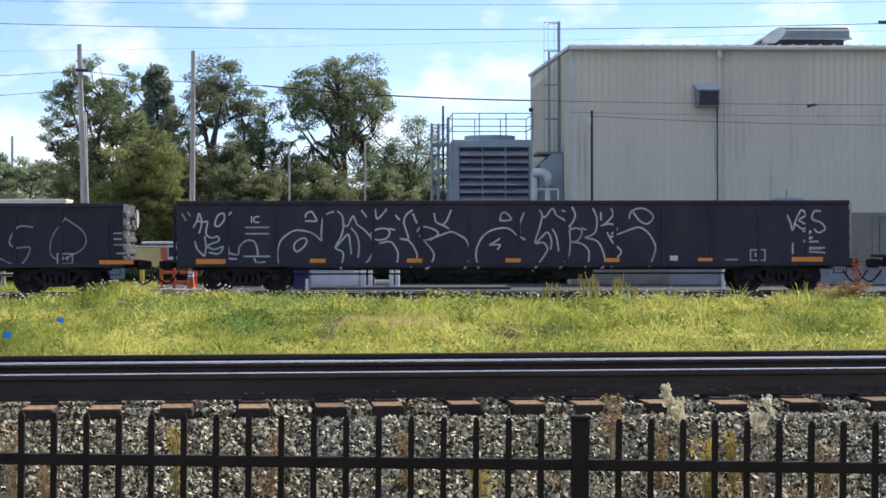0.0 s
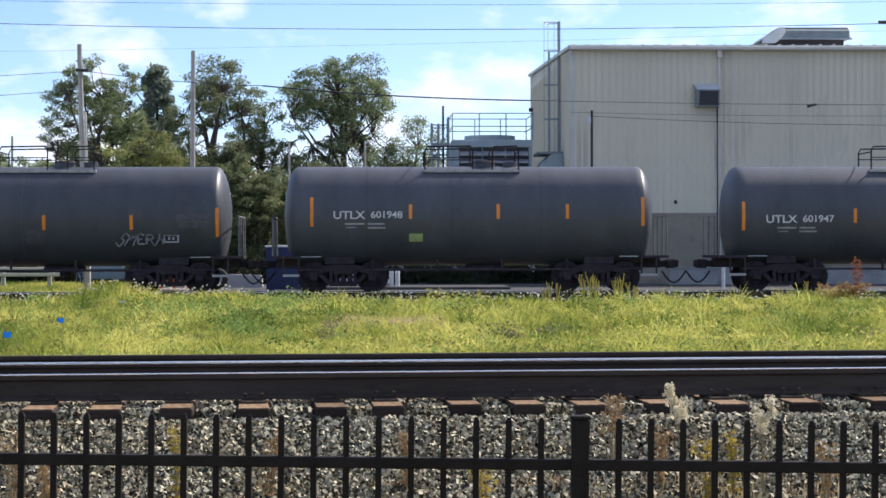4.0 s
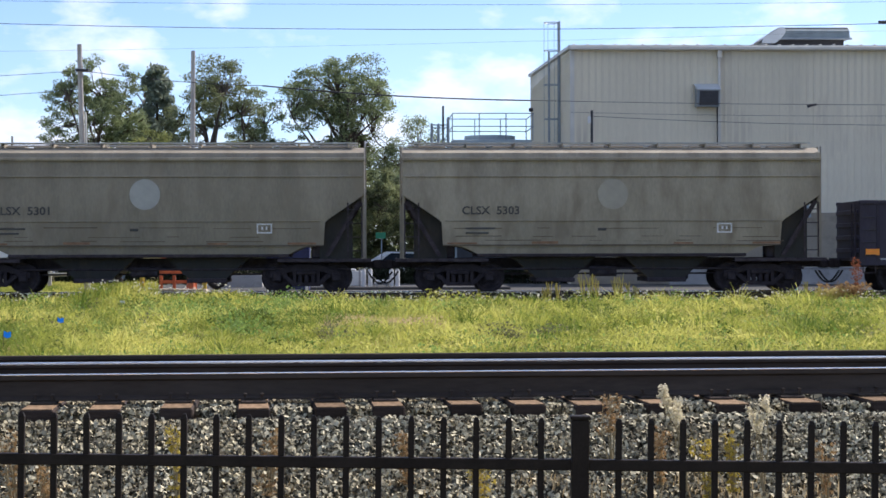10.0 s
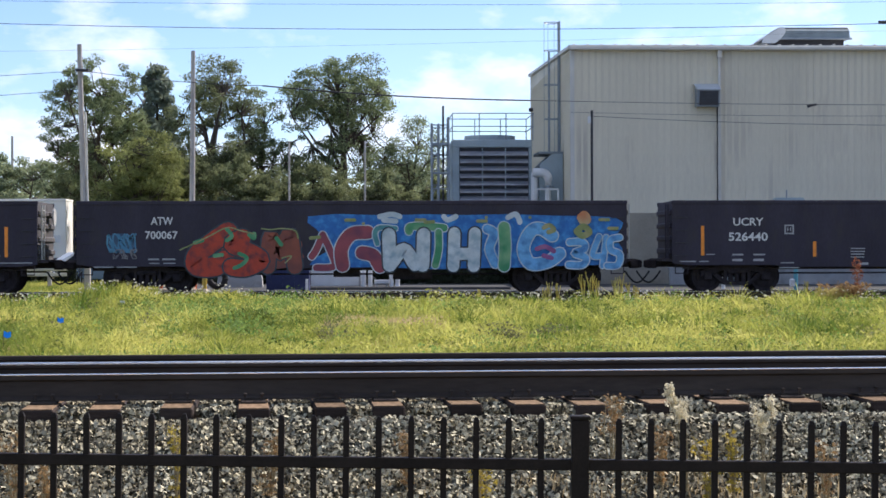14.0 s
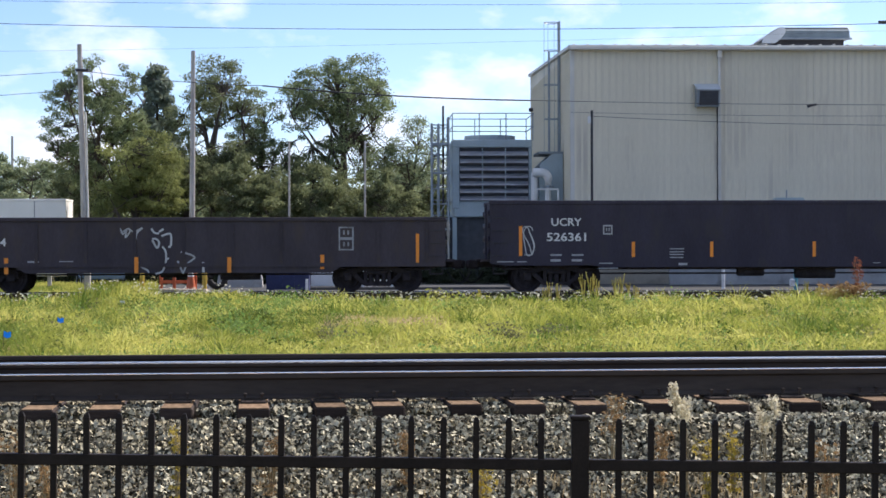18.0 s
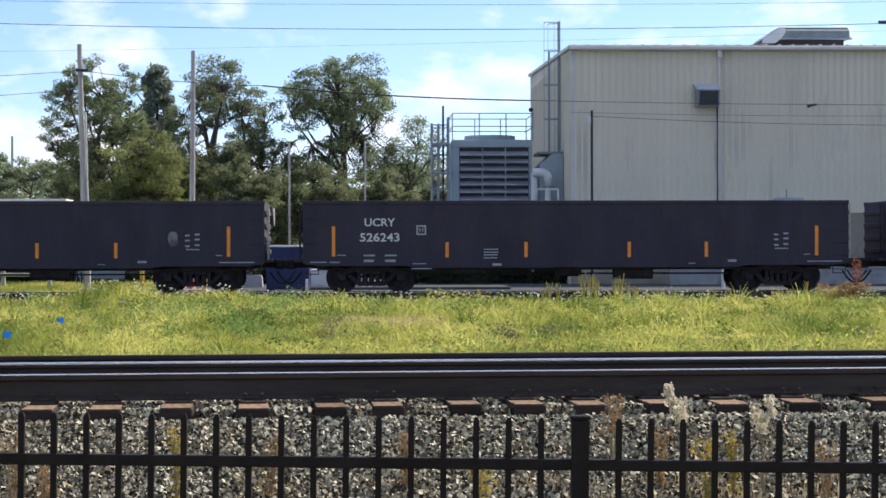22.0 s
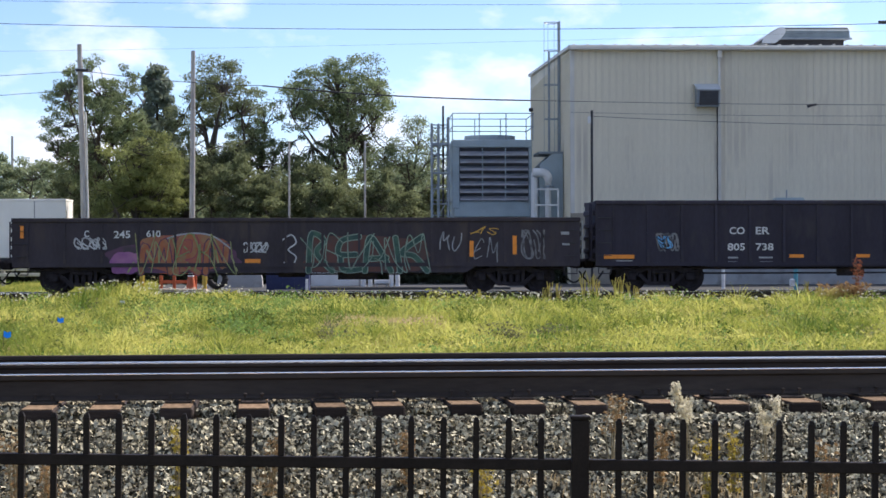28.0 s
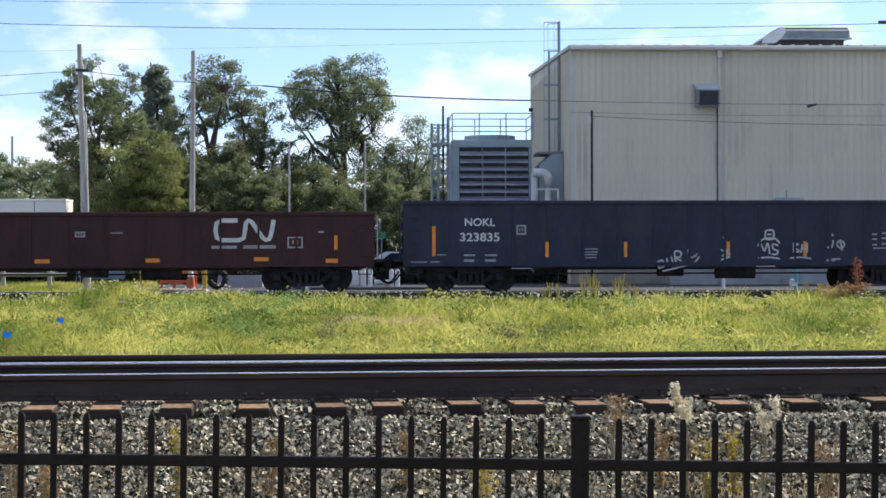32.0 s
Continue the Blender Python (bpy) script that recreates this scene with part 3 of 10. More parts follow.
def building():
    b = thing("industrial_building", "tall beige ribbed metal building with a low pitched roof", "building", 0, 0, 0)
    X0, X1, Y0, Y1, Z1, Z2 = 8.86, 46.0, 86.0, 108.0, 10.55, 11.3
    part("front_wall", bx(X0, X1, Y0, Y0 + 0.25, 3.3, Z1), METAL_WALL, b)
    part("plinth", bx(X0 - 0.03, X1, Y0 - 0.03, Y0 + 0.3, 0.1, 3.3), PLINTH, b, "grey concrete base wall")
    part("side_wall", prism(bmesh.new(), [(X0, 0.1), (X0 + 0.25, 0.1), (X0 + 0.25, Z1), (X0, Z1)], Y0 + 0.25, Y1), METAL_WALL, b)
    part("side_gable", sweep_x(bmesh.new(), [(Y0, Z1), (Y1, Z1), (Y1, Z2)], X0 + 0.002, X0 + 0.25), METAL_WALL, b)
    part("back_wall", bx(X0, X1, Y1, Y1 + 0.25, 0.1, Z2), METAL_WALL, b)
    part("far_wall", bx(X1, X1 + 0.25, Y0, Y1, 0.1, Z2), METAL_WALL, b)
    part("roof", sweep_x(bmesh.new(), [(Y0 - 0.25, Z1 + 0.03), (Y1 + 0.3, Z2 + 0.03), (Y1 + 0.3, Z2 + 0.17), (Y0 - 0.25, Z1 + 0.17)], X0 - 0.12, X1 + 0.4), TRIM_PAINT, b)
    part("eave_gutter", bx(X0 - 0.1, X1 + 0.4, Y0 - 0.36, Y0 - 0.04, Z1 - 0.05, Z1 + 0.12, bevel=0.03), TRIM_PAINT, b)
    rib = mesh_of(prism(bmesh.new(), [(-0.05, 3.31), (0.05, 3.31), (0.05, Z1 - 0.02), (-0.05, Z1 - 0.02)], -0.035, 0.0), METAL_WALL, "wall_rib")
    for i in range(122):
        o = part("wall_rib", rib, None, b)
        o.location = (X0 + 0.16 + i * 0.305, Y0, 0)
    side_rib = mesh_of(bx(-0.03, 0.0, -0.05, 0.05, 0.2, Z1), METAL_WALL, "side_rib")
    for i in range(40):
        o = part("wall_rib", side_rib, None, b)
        o.location = (X0, Y0 + 0.5 + i * 0.54, 0)
    cap = mesh_of(bx(-0.04, 0.04, -0.3, 0.25, 0, 0.06, bevel=0.015), TRIM_PAINT, "roof_rib")
    for i in range(60):
        o = part("roof_rib", cap, None, b)
        o.location = (X0 + 0.1 + i * 0.61, Y0 + 0.1, Z1 + 0.17)
    part("corner_trim", bx(X0 - 0.05, X0 + 0.12, Y0 - 0.05, Y0 + 0.12, 3.3, Z1 - 0.05), TRIM_PAINT, b)
    for x in (15.42, 27.6):
        d = part("downspout", bx(x - 0.06, x + 0.06, Y0 - 0.16, Y0 - 0.04, 0.5, Z1 - 0.05, bevel=0.015), TRIM_PAINT, b)
        part("outlet_box", bx(x - 0.1, x + 0.1, Y0 - 0.3, Y0 - 0.03, Z1 - 0.4, Z1 - 0.06, bevel=0.02), TRIM_PAINT, d)
    # thin dark rod added for the downspout's shadow on the wall
    part("conduit", rod(bmesh.new(), (15.335, Y0 - 0.06, 0.3), (15.335, Y0 - 0.06, 8.0), 0.022, seg=8), WIRE, b)
    hood = part("vent_hood", sweep_x(bmesh.new(), [(Y0 - 0.04, 7.98), (Y0 - 0.04, 8.96), (Y0 - 0.75, 8.70), (Y0 - 0.62, 7.98)], 14.34, 15.34), GALV, b, "grey sheet metal wall vent hood")
    # dark sheet for the shade inside the hood opening
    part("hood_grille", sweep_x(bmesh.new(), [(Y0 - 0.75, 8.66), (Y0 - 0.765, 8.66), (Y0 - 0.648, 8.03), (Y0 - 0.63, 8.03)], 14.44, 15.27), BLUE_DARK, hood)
    for k in range(4):
        z = 8.14 + 0.14 * k
        part("grille_slat", bx(14.46, 15.25, Y0 - 0.69 - 0.026 * k, Y0 - 0.66 - 0.026 * k, z, z + 0.02), WIRE, hood)
    # paler top sheet: the light on the hood's slope is in its colour
    part("hood_lit_top", sweep_x(bmesh.new(), [(Y0 - 0.04, 8.98), (Y0 - 0.04, 9.02), (Y0 - 0.8, 8.75), (Y0 - 0.8, 8.70)], 14.3, 15.38), PALE_SHEET, hood)
    lt = part("security_light", rod(bmesh.new(), (19.3, Y0 - 0.45, 8.0), (19.72, Y0 - 0.3, 8.1), 0.07, 0.04), WIRE, b, "black wall light")
    part("bracket", rod(bmesh.new(), (19.66, Y0 - 0.32, 8.08), (19.66, Y0 - 0.01, 8.08), 0.025), WIRE, lt)
    u = part("roof_unit", sweep_x(bmesh.new(), [(91.4, 11.62), (91.5, 12.02), (91.75, 12.16), (93.7, 12.16), (93.8, 11.62)], 19.25, 22.62), UNIT_GREY, b, "grey rooftop ventilation unit")
    part("unit_curb", bx(19.0, 22.4, 91.7, 93.6, 10.75, 11.62), WIRE, u)
    part("unit_cap", bx(19.3, 22.6, 91.7, 93.85, 12.16, 12.2, bevel=0.01), TRIM_PAINT, u)
    part("unit_lip", bx(19.2, 22.72, 91.33, 91.45, 11.58, 11.68, bevel=0.02), GALV, u)
    cheek = [(18.42, 11.4), (18.5, 11.66), (18.75, 11.86), (19.3, 12.16), (19.48, 12.14), (19.55, 12.0), (19.5, 11.84), (19.3, 11.6), (19.05, 11.4)]
    part("intake_hood", prism(bmesh.new(), cheek, 91.28, 91.42), PALE_SHEET, u, "pale curved sheet metal hood")
    part("intake_back", prism(bmesh.new(), cheek, 93.6, 93.74), PALE_SHEET, u)
    part("intake_top", prism(bmesh.new(), [(18.5, 11.62), (18.75, 11.82), (19.3, 12.12), (19.3, 12.16), (18.75, 11.86), (18.5, 11.66)], 91.42, 93.6), PALE_SHEET, u)
    box_ = part("wall_hood", prism(bmesh.new(), [(17.46, 3.08), (19.36, 3.08), (19.36, 3.5), (19.0, 3.95), (17.86, 3.95), (17.46, 3.5)], Y0 - 0.75, Y0 - 0.04), TOWER_PAINT, b, "grey-green sheet metal wall hood")
    part("hood_opening", bx(17.9, 19.3, Y0 - 0.775, Y0 - 0.752, 3.12, 3.46), LOUVRE, box_)
    part("hood_post", rod(bmesh.new(), (18.35, Y0 - 0.4, 3.93), (18.35, Y0 - 0.4, 4.3), 0.03, seg=6), GALV, box_)
    part("wall_fitting", bx(13.4, 13.52, Y0 - 0.12, Y0 - 0.036, 3.72, 3.86, bevel=0.02), WIRE, b, "small dark wall fitting")
    part("wire_anchor", bx(8.62, 8.85, 106.3, 106.6, 9.26, 9.46, bevel=0.03), WIRE, b, "dark wire anchor on the corner")
    return b


building()


def ladder():
    l = thing("roof_ladder", "grey caged steel ladder up the side of the building", "ladder", 8.8, 91.0, 0)
    for y in (-0.23, 0.23):
        part("stile", bx(-0.06, 0.03, y - 0.03, y + 0.03, 3.0, 12.35), GALV, l)
    rung = mesh_of(rod(bmesh.new(), (-0.01, -0.23, 0), (-0.01, 0.23, 0), 0.012, seg=6), GALV, "rung")
    for i in range(30):
        part("rung", rung, None, l).location = (0, 0, 3.2 + i * 0.3)
    hoop = bmesh.new()
    pts = [Vector((-0.36 + 0.36 * math.cos(a), 0.36 * math.sin(a), 0)) for a in [radians(d) for d in range(0, 361, 24)]]
    tube(hoop, pts[:-1], 0.021, 5, True)
    hm = mesh_of(hoop, GALV, "cage_hoop")
    for z in (6.2, 7.8, 9.4, 11.0, 12.3):
        part("cage_hoop", hm, None, l).location = (0, 0, z)
    part("landing_plate", bx(-0.75, 0.05, -0.4, 0.4, 6.08, 6.14), GALV, l)
    for x, y, r, z in ((-0.71, 0, 0.010, 12.28), (-0.5, 0.3, 0.010, 12.28), (-0.5, -0.3, 0.042, 10.95), (-0.2, 0.34, 0.010, 12.28)):
        part("cage_bar", rod(bmesh.new(), (x, y, 6.2), (x, y, z), r, seg=6), GALV, l)
    return l


ladder()


def cooling_tower():
    t = thing("cooling_tower", "blue-grey louvred cooling tower with a railed top", "cooling tower", 0, 90.0, 0)
    x0, x1 = 3.75, 7.4
    part("cabinet", bx(x0, x1, 0.15, 4.0, 3.95, 6.5, bevel=0.03), TOWER_PAINT, t)
    part("basin", bx(x0 + 0.05, x1 + 0.05, 0.0, 4.1, 3.2, 3.95, bevel=0.04), TOWER_PAINT, t)
    part("head_frame", bx(x0 - 0.03, x1 + 0.03, -0.05, 4.05, 6.42, 6.78, bevel=0.03), TOWER_PAINT, t)
    part("side_frame", bx(x0 - 0.02, x0 + 0.32, -0.04, 0.2, 3.6, 6.42, bevel=0.03), TOWER_PAINT, t)
    part("side_frame", bx(x1 - 0.12, x1 + 0.02, -0.04, 0.2, 3.6, 6.42, bevel=0.03), TOWER_PAINT, t)
    for i in range(3):
        a = x0 + 0.34 + i * 1.065
        for k in range(7):
            z = 3.97 + k * 0.345
            part("louvre", sweep_x(bmesh.new(), [(0.1, z + 0.2), (0.13, z + 0.21), (-0.08, z + 0.03), (-0.1, z + 0.0), (-0.13, z), (-0.13, z + 0.06), (-0.1, z + 0.08)], a, a + 1.03), LOUVRE, t)
        if i:
            part("mullion", bx(a - 0.04, a, -0.08, 0.15, 3.95, 6.42), TOWER_PAINT, t)
    # dark sheet added for the shade between the louvres
    part("louvre_gap_shade", bx(x0 + 0.3, x1 - 0.1, 0.135, 0.152, 3.96, 6.42), BLUE_DARK, t)
    part("fan_housing", rod(bmesh.new(), (5.6, 2, 6.78), (5.6, 2, 7.05), 1.2, seg=24), TOWER_PAINT, t)
    # added dark panel that stands for the shade below the basin
    part("base_shade_panel", bx(x0 - 0.9, x1 + 1.3, 0.3, 0.4, 0.14, 3.2), BLUE_DARK, t, "dark panel added for the shade under the basin")
    for z in (7.4, 8.0):
        for y in (0.0, 3.9):
            part("handrail", rod(bmesh.new(), (x0, y, z), (x1 + 0.1, y, z), 0.025, seg=6), GALV, t)
        for x in (x0, x1 + 0.1):
            part("handrail", rod(bmesh.new(), (x, 0, z), (x, 3.9, z), 0.025, seg=6), GALV, t)
    for i in range(4):
        for y in (0.0, 3.9):
            x = x0 + i * 1.24
            part("rail_post", rod(bmesh.new(), (x, y, 6.75), (x, y, 8.0), 0.025, seg=6), GALV, t)
    for x in (x0 + 0.1, x1 - 0.1):
        for y in (0.2, 3.8):
            part("leg", bx(x - 0.1, x + 0.1, y - 0.1, y + 0.1, 0.1, 3.2), TOWER_PAINT, t)
    return t


cooling_tower()


def stair_tower():
    t = thing("steel_scaffold", "grey steel access ladder tower beside the cooling tower", "scaffold", 0, 89.6, 0)
    for x in (2.8, 3.1, 3.55):
        for y in (0, 1.0):
            part("upright", rod(bmesh.new(), (x, y, 0.1), (x, y, 7.5 + 0.3 * (x > 3.3)), 0.05, seg=6), GALV, t)
    for i in range(10):
        z = 1.0 + i * 0.7
        part("crossbar", rod(bmesh.new(), (2.8, 0, z), (3.55, 0, z), 0.03, seg=6), GALV, t)
        part("crossbar", rod(bmesh.new(), (2.8, 1, z + 0.2), (3.55, 1, z + 0.2), 0.03, seg=6), GALV, t)
    for z in (2.6, 5.2, 6.5):
        part("landing", bx(2.75, 3.65, -0.05, 1.05, z, z + 0.08), GALV, t)
    part("mast", rod(bmesh.new(), (3.32, 0.5, 0.1), (3.32, 0.5, 8.35), 0.05, seg=8), WIRE, t)
    for i in range(4):
        part("brace", rod(bmesh.new(), (2.8, 0, 1.2 + i * 1.5), (3.55, 0, 2.6 + i * 1.5), 0.02, seg=5), GALV, t)
    return t


stair_tower()


def pipework():
    p = thing("white_pipe", "white insulated pipe bend beside the cooling tower", "pipe", 0, 88.6, 0)
    bm = bmesh.new()
    pts = [Vector((7.35, 0, 5.2))] + [Vector((7.75 + 0.3 * math.sin(a), 0, 4.9 + 0.3 * math.cos(a))) for a in [radians(d) for d in range(0, 91, 15)]] + [Vector((8.05, 0, 4.55))]
    tube(bm, pts, 0.2, 12)
    part("elbow", bm, WHITE, p, smooth=True)
    part("riser", rod(bmesh.new(), (8.05, 0, 0.15), (8.05, 0, 4.6), 0.13, seg=10), WHITE, p)
    part("flange", rod(bmesh.new(), (8.05, 0, 4.5), (8.05, 0, 4.6), 0.26, seg=12), GALV, p)
    part("riser", rod(bmesh.new(), (7.45, 0.3, 0.15), (7.45, 0.3, 5.2), 0.16, seg=10), WHITE, p)
    r = thing("guard_rail", "white tubular guard rail by the pipework", "railing", 0, 88.0, 0)
    for x in (7.35, 7.9, 8.45):
        part("upright", rod(bmesh.new(), (x, 0, 0.15), (x, 0, 4.42), 0.04, seg=6), WHITE, r)
    for z in (3.7, 4.42):
        part("bar", rod(bmesh.new(), (7.35, 0, z), (8.45, 0, z), 0.04, seg=6), WHITE, r)
    d = thing("duct", "grey sheet metal duct against the building wall", "duct", 0, 0, 0)
    part("body", prism(bmesh.new(), [(7.75, 0.15), (8.82, 0.15), (8.82, 6.1), (8.3, 6.1), (7.75, 5.6)], 89.5, 92.4), TOWER_PAINT, d)
    part("cap", bx(7.7, 8.82, 89.4, 92.5, 6.1, 6.2), GALV, d)
    m = thing("lamp_mast", "thin dark steel mast with a small white box", "mast", 9.53, 84.0, 0)
    part("pole", rod(bmesh.new(), (0, 0, 0.15), (0, 0, 7.7), 0.055, seg=8), WIRE, m)
    part("box", bx(-0.17, -0.05, -0.1, 0.1, 7.15, 7.45, bevel=0.02), WHITE, m)


pipework()


def pole(x, y, top, lean, r0, r1, label, mat):
    p = thing("utility_pole", label, "pole", x, y, 0, group="utility poles")
    part("shaft", rod(bmesh.new(), (0, 0, 0.05), (lean, 0, top), r0, r1, seg=14), mat, p, smooth=False)
    return p


p1 = pole(-12.22, 84.0, 10.52, -0.26, 0.155, 0.10, "weathered grey wooden utility pole", POLE_WOOD)
part("conduit", rod(bmesh.new(), (0.165, -0.06, 0.15), (0.0, -0.05, 7.6), 0.05, seg=8), TRIM_PAINT, p1)
for z in (9.35,):
    part("bracket", bx(-0.4, 0.15, -0.25, 0.25, z, z + 0.1), WIRE, p1)
p2 = pole(-9.18, 100.0, 11.9, 0.1, 0.16, 0.11, "tall grey wooden pole in front of the trees", POLE_WOOD)
for x, t in ((-4.38, 7.5), (-0.35, 7.5)):
    pole(x, 104.0, t, 0.02, 0.07, 0.05, "thin pale lamp post in front of the trees", POLE_WOOD)
pole(-27.4, 150.0, 10.5, 0.0, 0.12, 0.09, "distant grey utility pole", POLE_WOOD)


def power_line():
    """Overhead wires between poles that stand out to both sides."""
    line = thing("power_line", "thin black overhead wires strung between wooden poles", "power line", 0, 0, 0)
    for x in (-46.0, 49.0):
        part("pole", rod(bmesh.new(), (x, 79.5, 0.05), (x, 79.5, 13.2), 0.19, 0.12, seg=12), POLE_WOOD, line)
        part("crossarm", bx(x - 0.08, x + 0.08, 77.6, 84.4, 12.2, 12.34), POLE_WOOD, line)
        part("crossarm", bx(x - 0.08, x + 0.08, 78.4, 84.4, 8.1, 8.22), POLE_WOOD, line)

    def wire(a, b, sag, r):
        n = 16
        pts = [Vector(a).lerp(Vector(b), i / n) - Vector((0, 0, sag * 4 * (i / n) * (1 - i / n))) for i in range(n + 1)]
        part("wire", tube(bmesh.new(), pts, r * 0.6, 5), WIRE, line)

    part("splice", rod(bmesh.new(), (20.74, 79, 10.94), (21.3, 79, 10.95), 0.075, seg=8), WIRE, line, "dark cable splice")
    wire((-46, 78, 12.2), (49, 78, 12.2), 1.70, 0.022)
    wire((-46, 79, 12.6), (49, 79, 12.6), 0.98, 0.012)
    wire((-12.4, 84, 9.4), (-46, 84, 9.1), 0.55, 0.018)
    wire((-12.4, 84, 8.6), (-46, 84, 8.1), 0.6, 0.018)
    wire((-12.4, 84, 9.4), (-4.6, 82.5, 8.63), 0.12, 0.024)
    wire((-4.6, 82.5, 8.63), (6.6, 80.4, 7.85), 0.12, 0.05)
    wire((6.6, 80.4, 7.85), (49, 80, 8.1), 0.3, 0.018)
    wire((8.8, 85.8, 7.75), (49, 80.5, 8.1), 0.45, 0.012)
    wire((9.53, 84, 7.45), (49, 79, 8.1), 0.8, 0.018)
    wire((-46, 84, 10.0), (49, 84, 12.3), 0.6, 0.007)


power_line()


# ---- small things in the yard ----
YELLOW = material("yellow_paint", (0.62, 0.42, 0.05), 0.5, dark=0.7, light=1.1, scale=3, fine=30)
ORANGE = material("orange_plastic", (0.60, 0.13, 0.04), 0.5, dark=0.6, light=1.15, scale=3, fine=30)
BLUE_BIN = material("blue_steel", (0.02, 0.03, 0.10), 0.5, dark=0.7, light=1.3, scale=3, fine=30)
TAN_CONCRETE = material("tan_concrete", (0.46, 0.38, 0.28), 0.9, dark=0.7, light=1.2, scale=2, fine=30)
OLD_CONCRETE = material("old_concrete", (0.09, 0.09, 0.088), 0.95, spec=0.1, dark=0.7, light=1.2, scale=1.2, fine=30)
TEAL = material("teal_paint", (0.12, 0.36, 0.42), 0.5, dark=0.8, light=1.1)
RUBBER = material("rubber", (0.02, 0.02, 0.02), 0.85, dark=0.7, light=1.3)
GLASS_DARK = material("car_glass", (0.03, 0.04, 0.05), 0.08, dark=0.9, light=1.1, bump=0)
GREEN_SIGN = material("green_paint", (0.03, 0.25, 0.12), 0.5, dark=0.8, light=1.1)


def car(x, y, rz, body_mat, label):
    c = thing("car", label, "car", x, y, LOT_Z, rz)
    shell = bmesh.new()
    prism(shell, [(-2.2, 0.35), (2.15, 0.35), (2.2, 0.62), (2.05, 0.82), (1.1, 0.92), (0.45, 1.42), (-1.1, 1.46), (-1.9, 0.98), (-2.2, 0.88)], -0.85, 0.85)
    bmesh.ops.bevel(shell, geom=list(shell.edges), offset=0.05, segments=2, affect="EDGES")
    part("body", shell, body_mat, c, smooth=False)
    part("windscreen", prism(bmesh.new(), [(1.06, 0.97), (1.09, 0.97), (0.52, 1.37), (0.49, 1.36)], -0.72, 0.72), GLASS_DARK, c)
    for s in (-0.857, 0.853):
        part("side_window", prism(bmesh.new(), [(0.9, 0.95), (0.42, 1.34), (-1.05, 1.38), (-1.55, 1.0)], s, s + 0.004), GLASS_DARK, c)
        for wx in (-1.35, 1.35):
            w = part("wheel", rod(bmesh.new(), (wx, s - 0.02, 0.32), (wx, s + 0.03, 0.32), 0.32, seg=20), RUBBER, c)
            part("rim", rod(bmesh.new(), (wx, s - 0.03, 0.32), (wx, s + 0.035, 0.32), 0.19, seg=14), GALV, w)
        part("headlight", bx(2.0, 2.16, s * 0.75 - 0.12, s * 0.75 + 0.12, 0.62, 0.74, bevel=0.02), WHITE, c)
    return c


TRAILER_WHITE = material("trailer_white", (0.87, 0.85, 0.78), 0.5, dark=0.92, light=1.04, scale=1, fine=20, bump=0.02)
CAR_BLUE = material("blue_car_paint", (0.15, 0.21, 0.28), 0.25, dark=0.9, light=1.1, bump=0)
CAR_WHITE = material("white_car_paint", (0.75, 0.77, 0.78), 0.25, dark=0.9, light=1.05, bump=0)
car(-11.35, 82.0, 102, CAR_BLUE, "parked pale blue sedan facing the railway line")
car(1.9, 100.0, 8, CAR_WHITE, "parked white car on the asphalt yard")
car(-13.6, 96.0, 20, CAR_WHITE, "parked white hatchback beside the trailer")


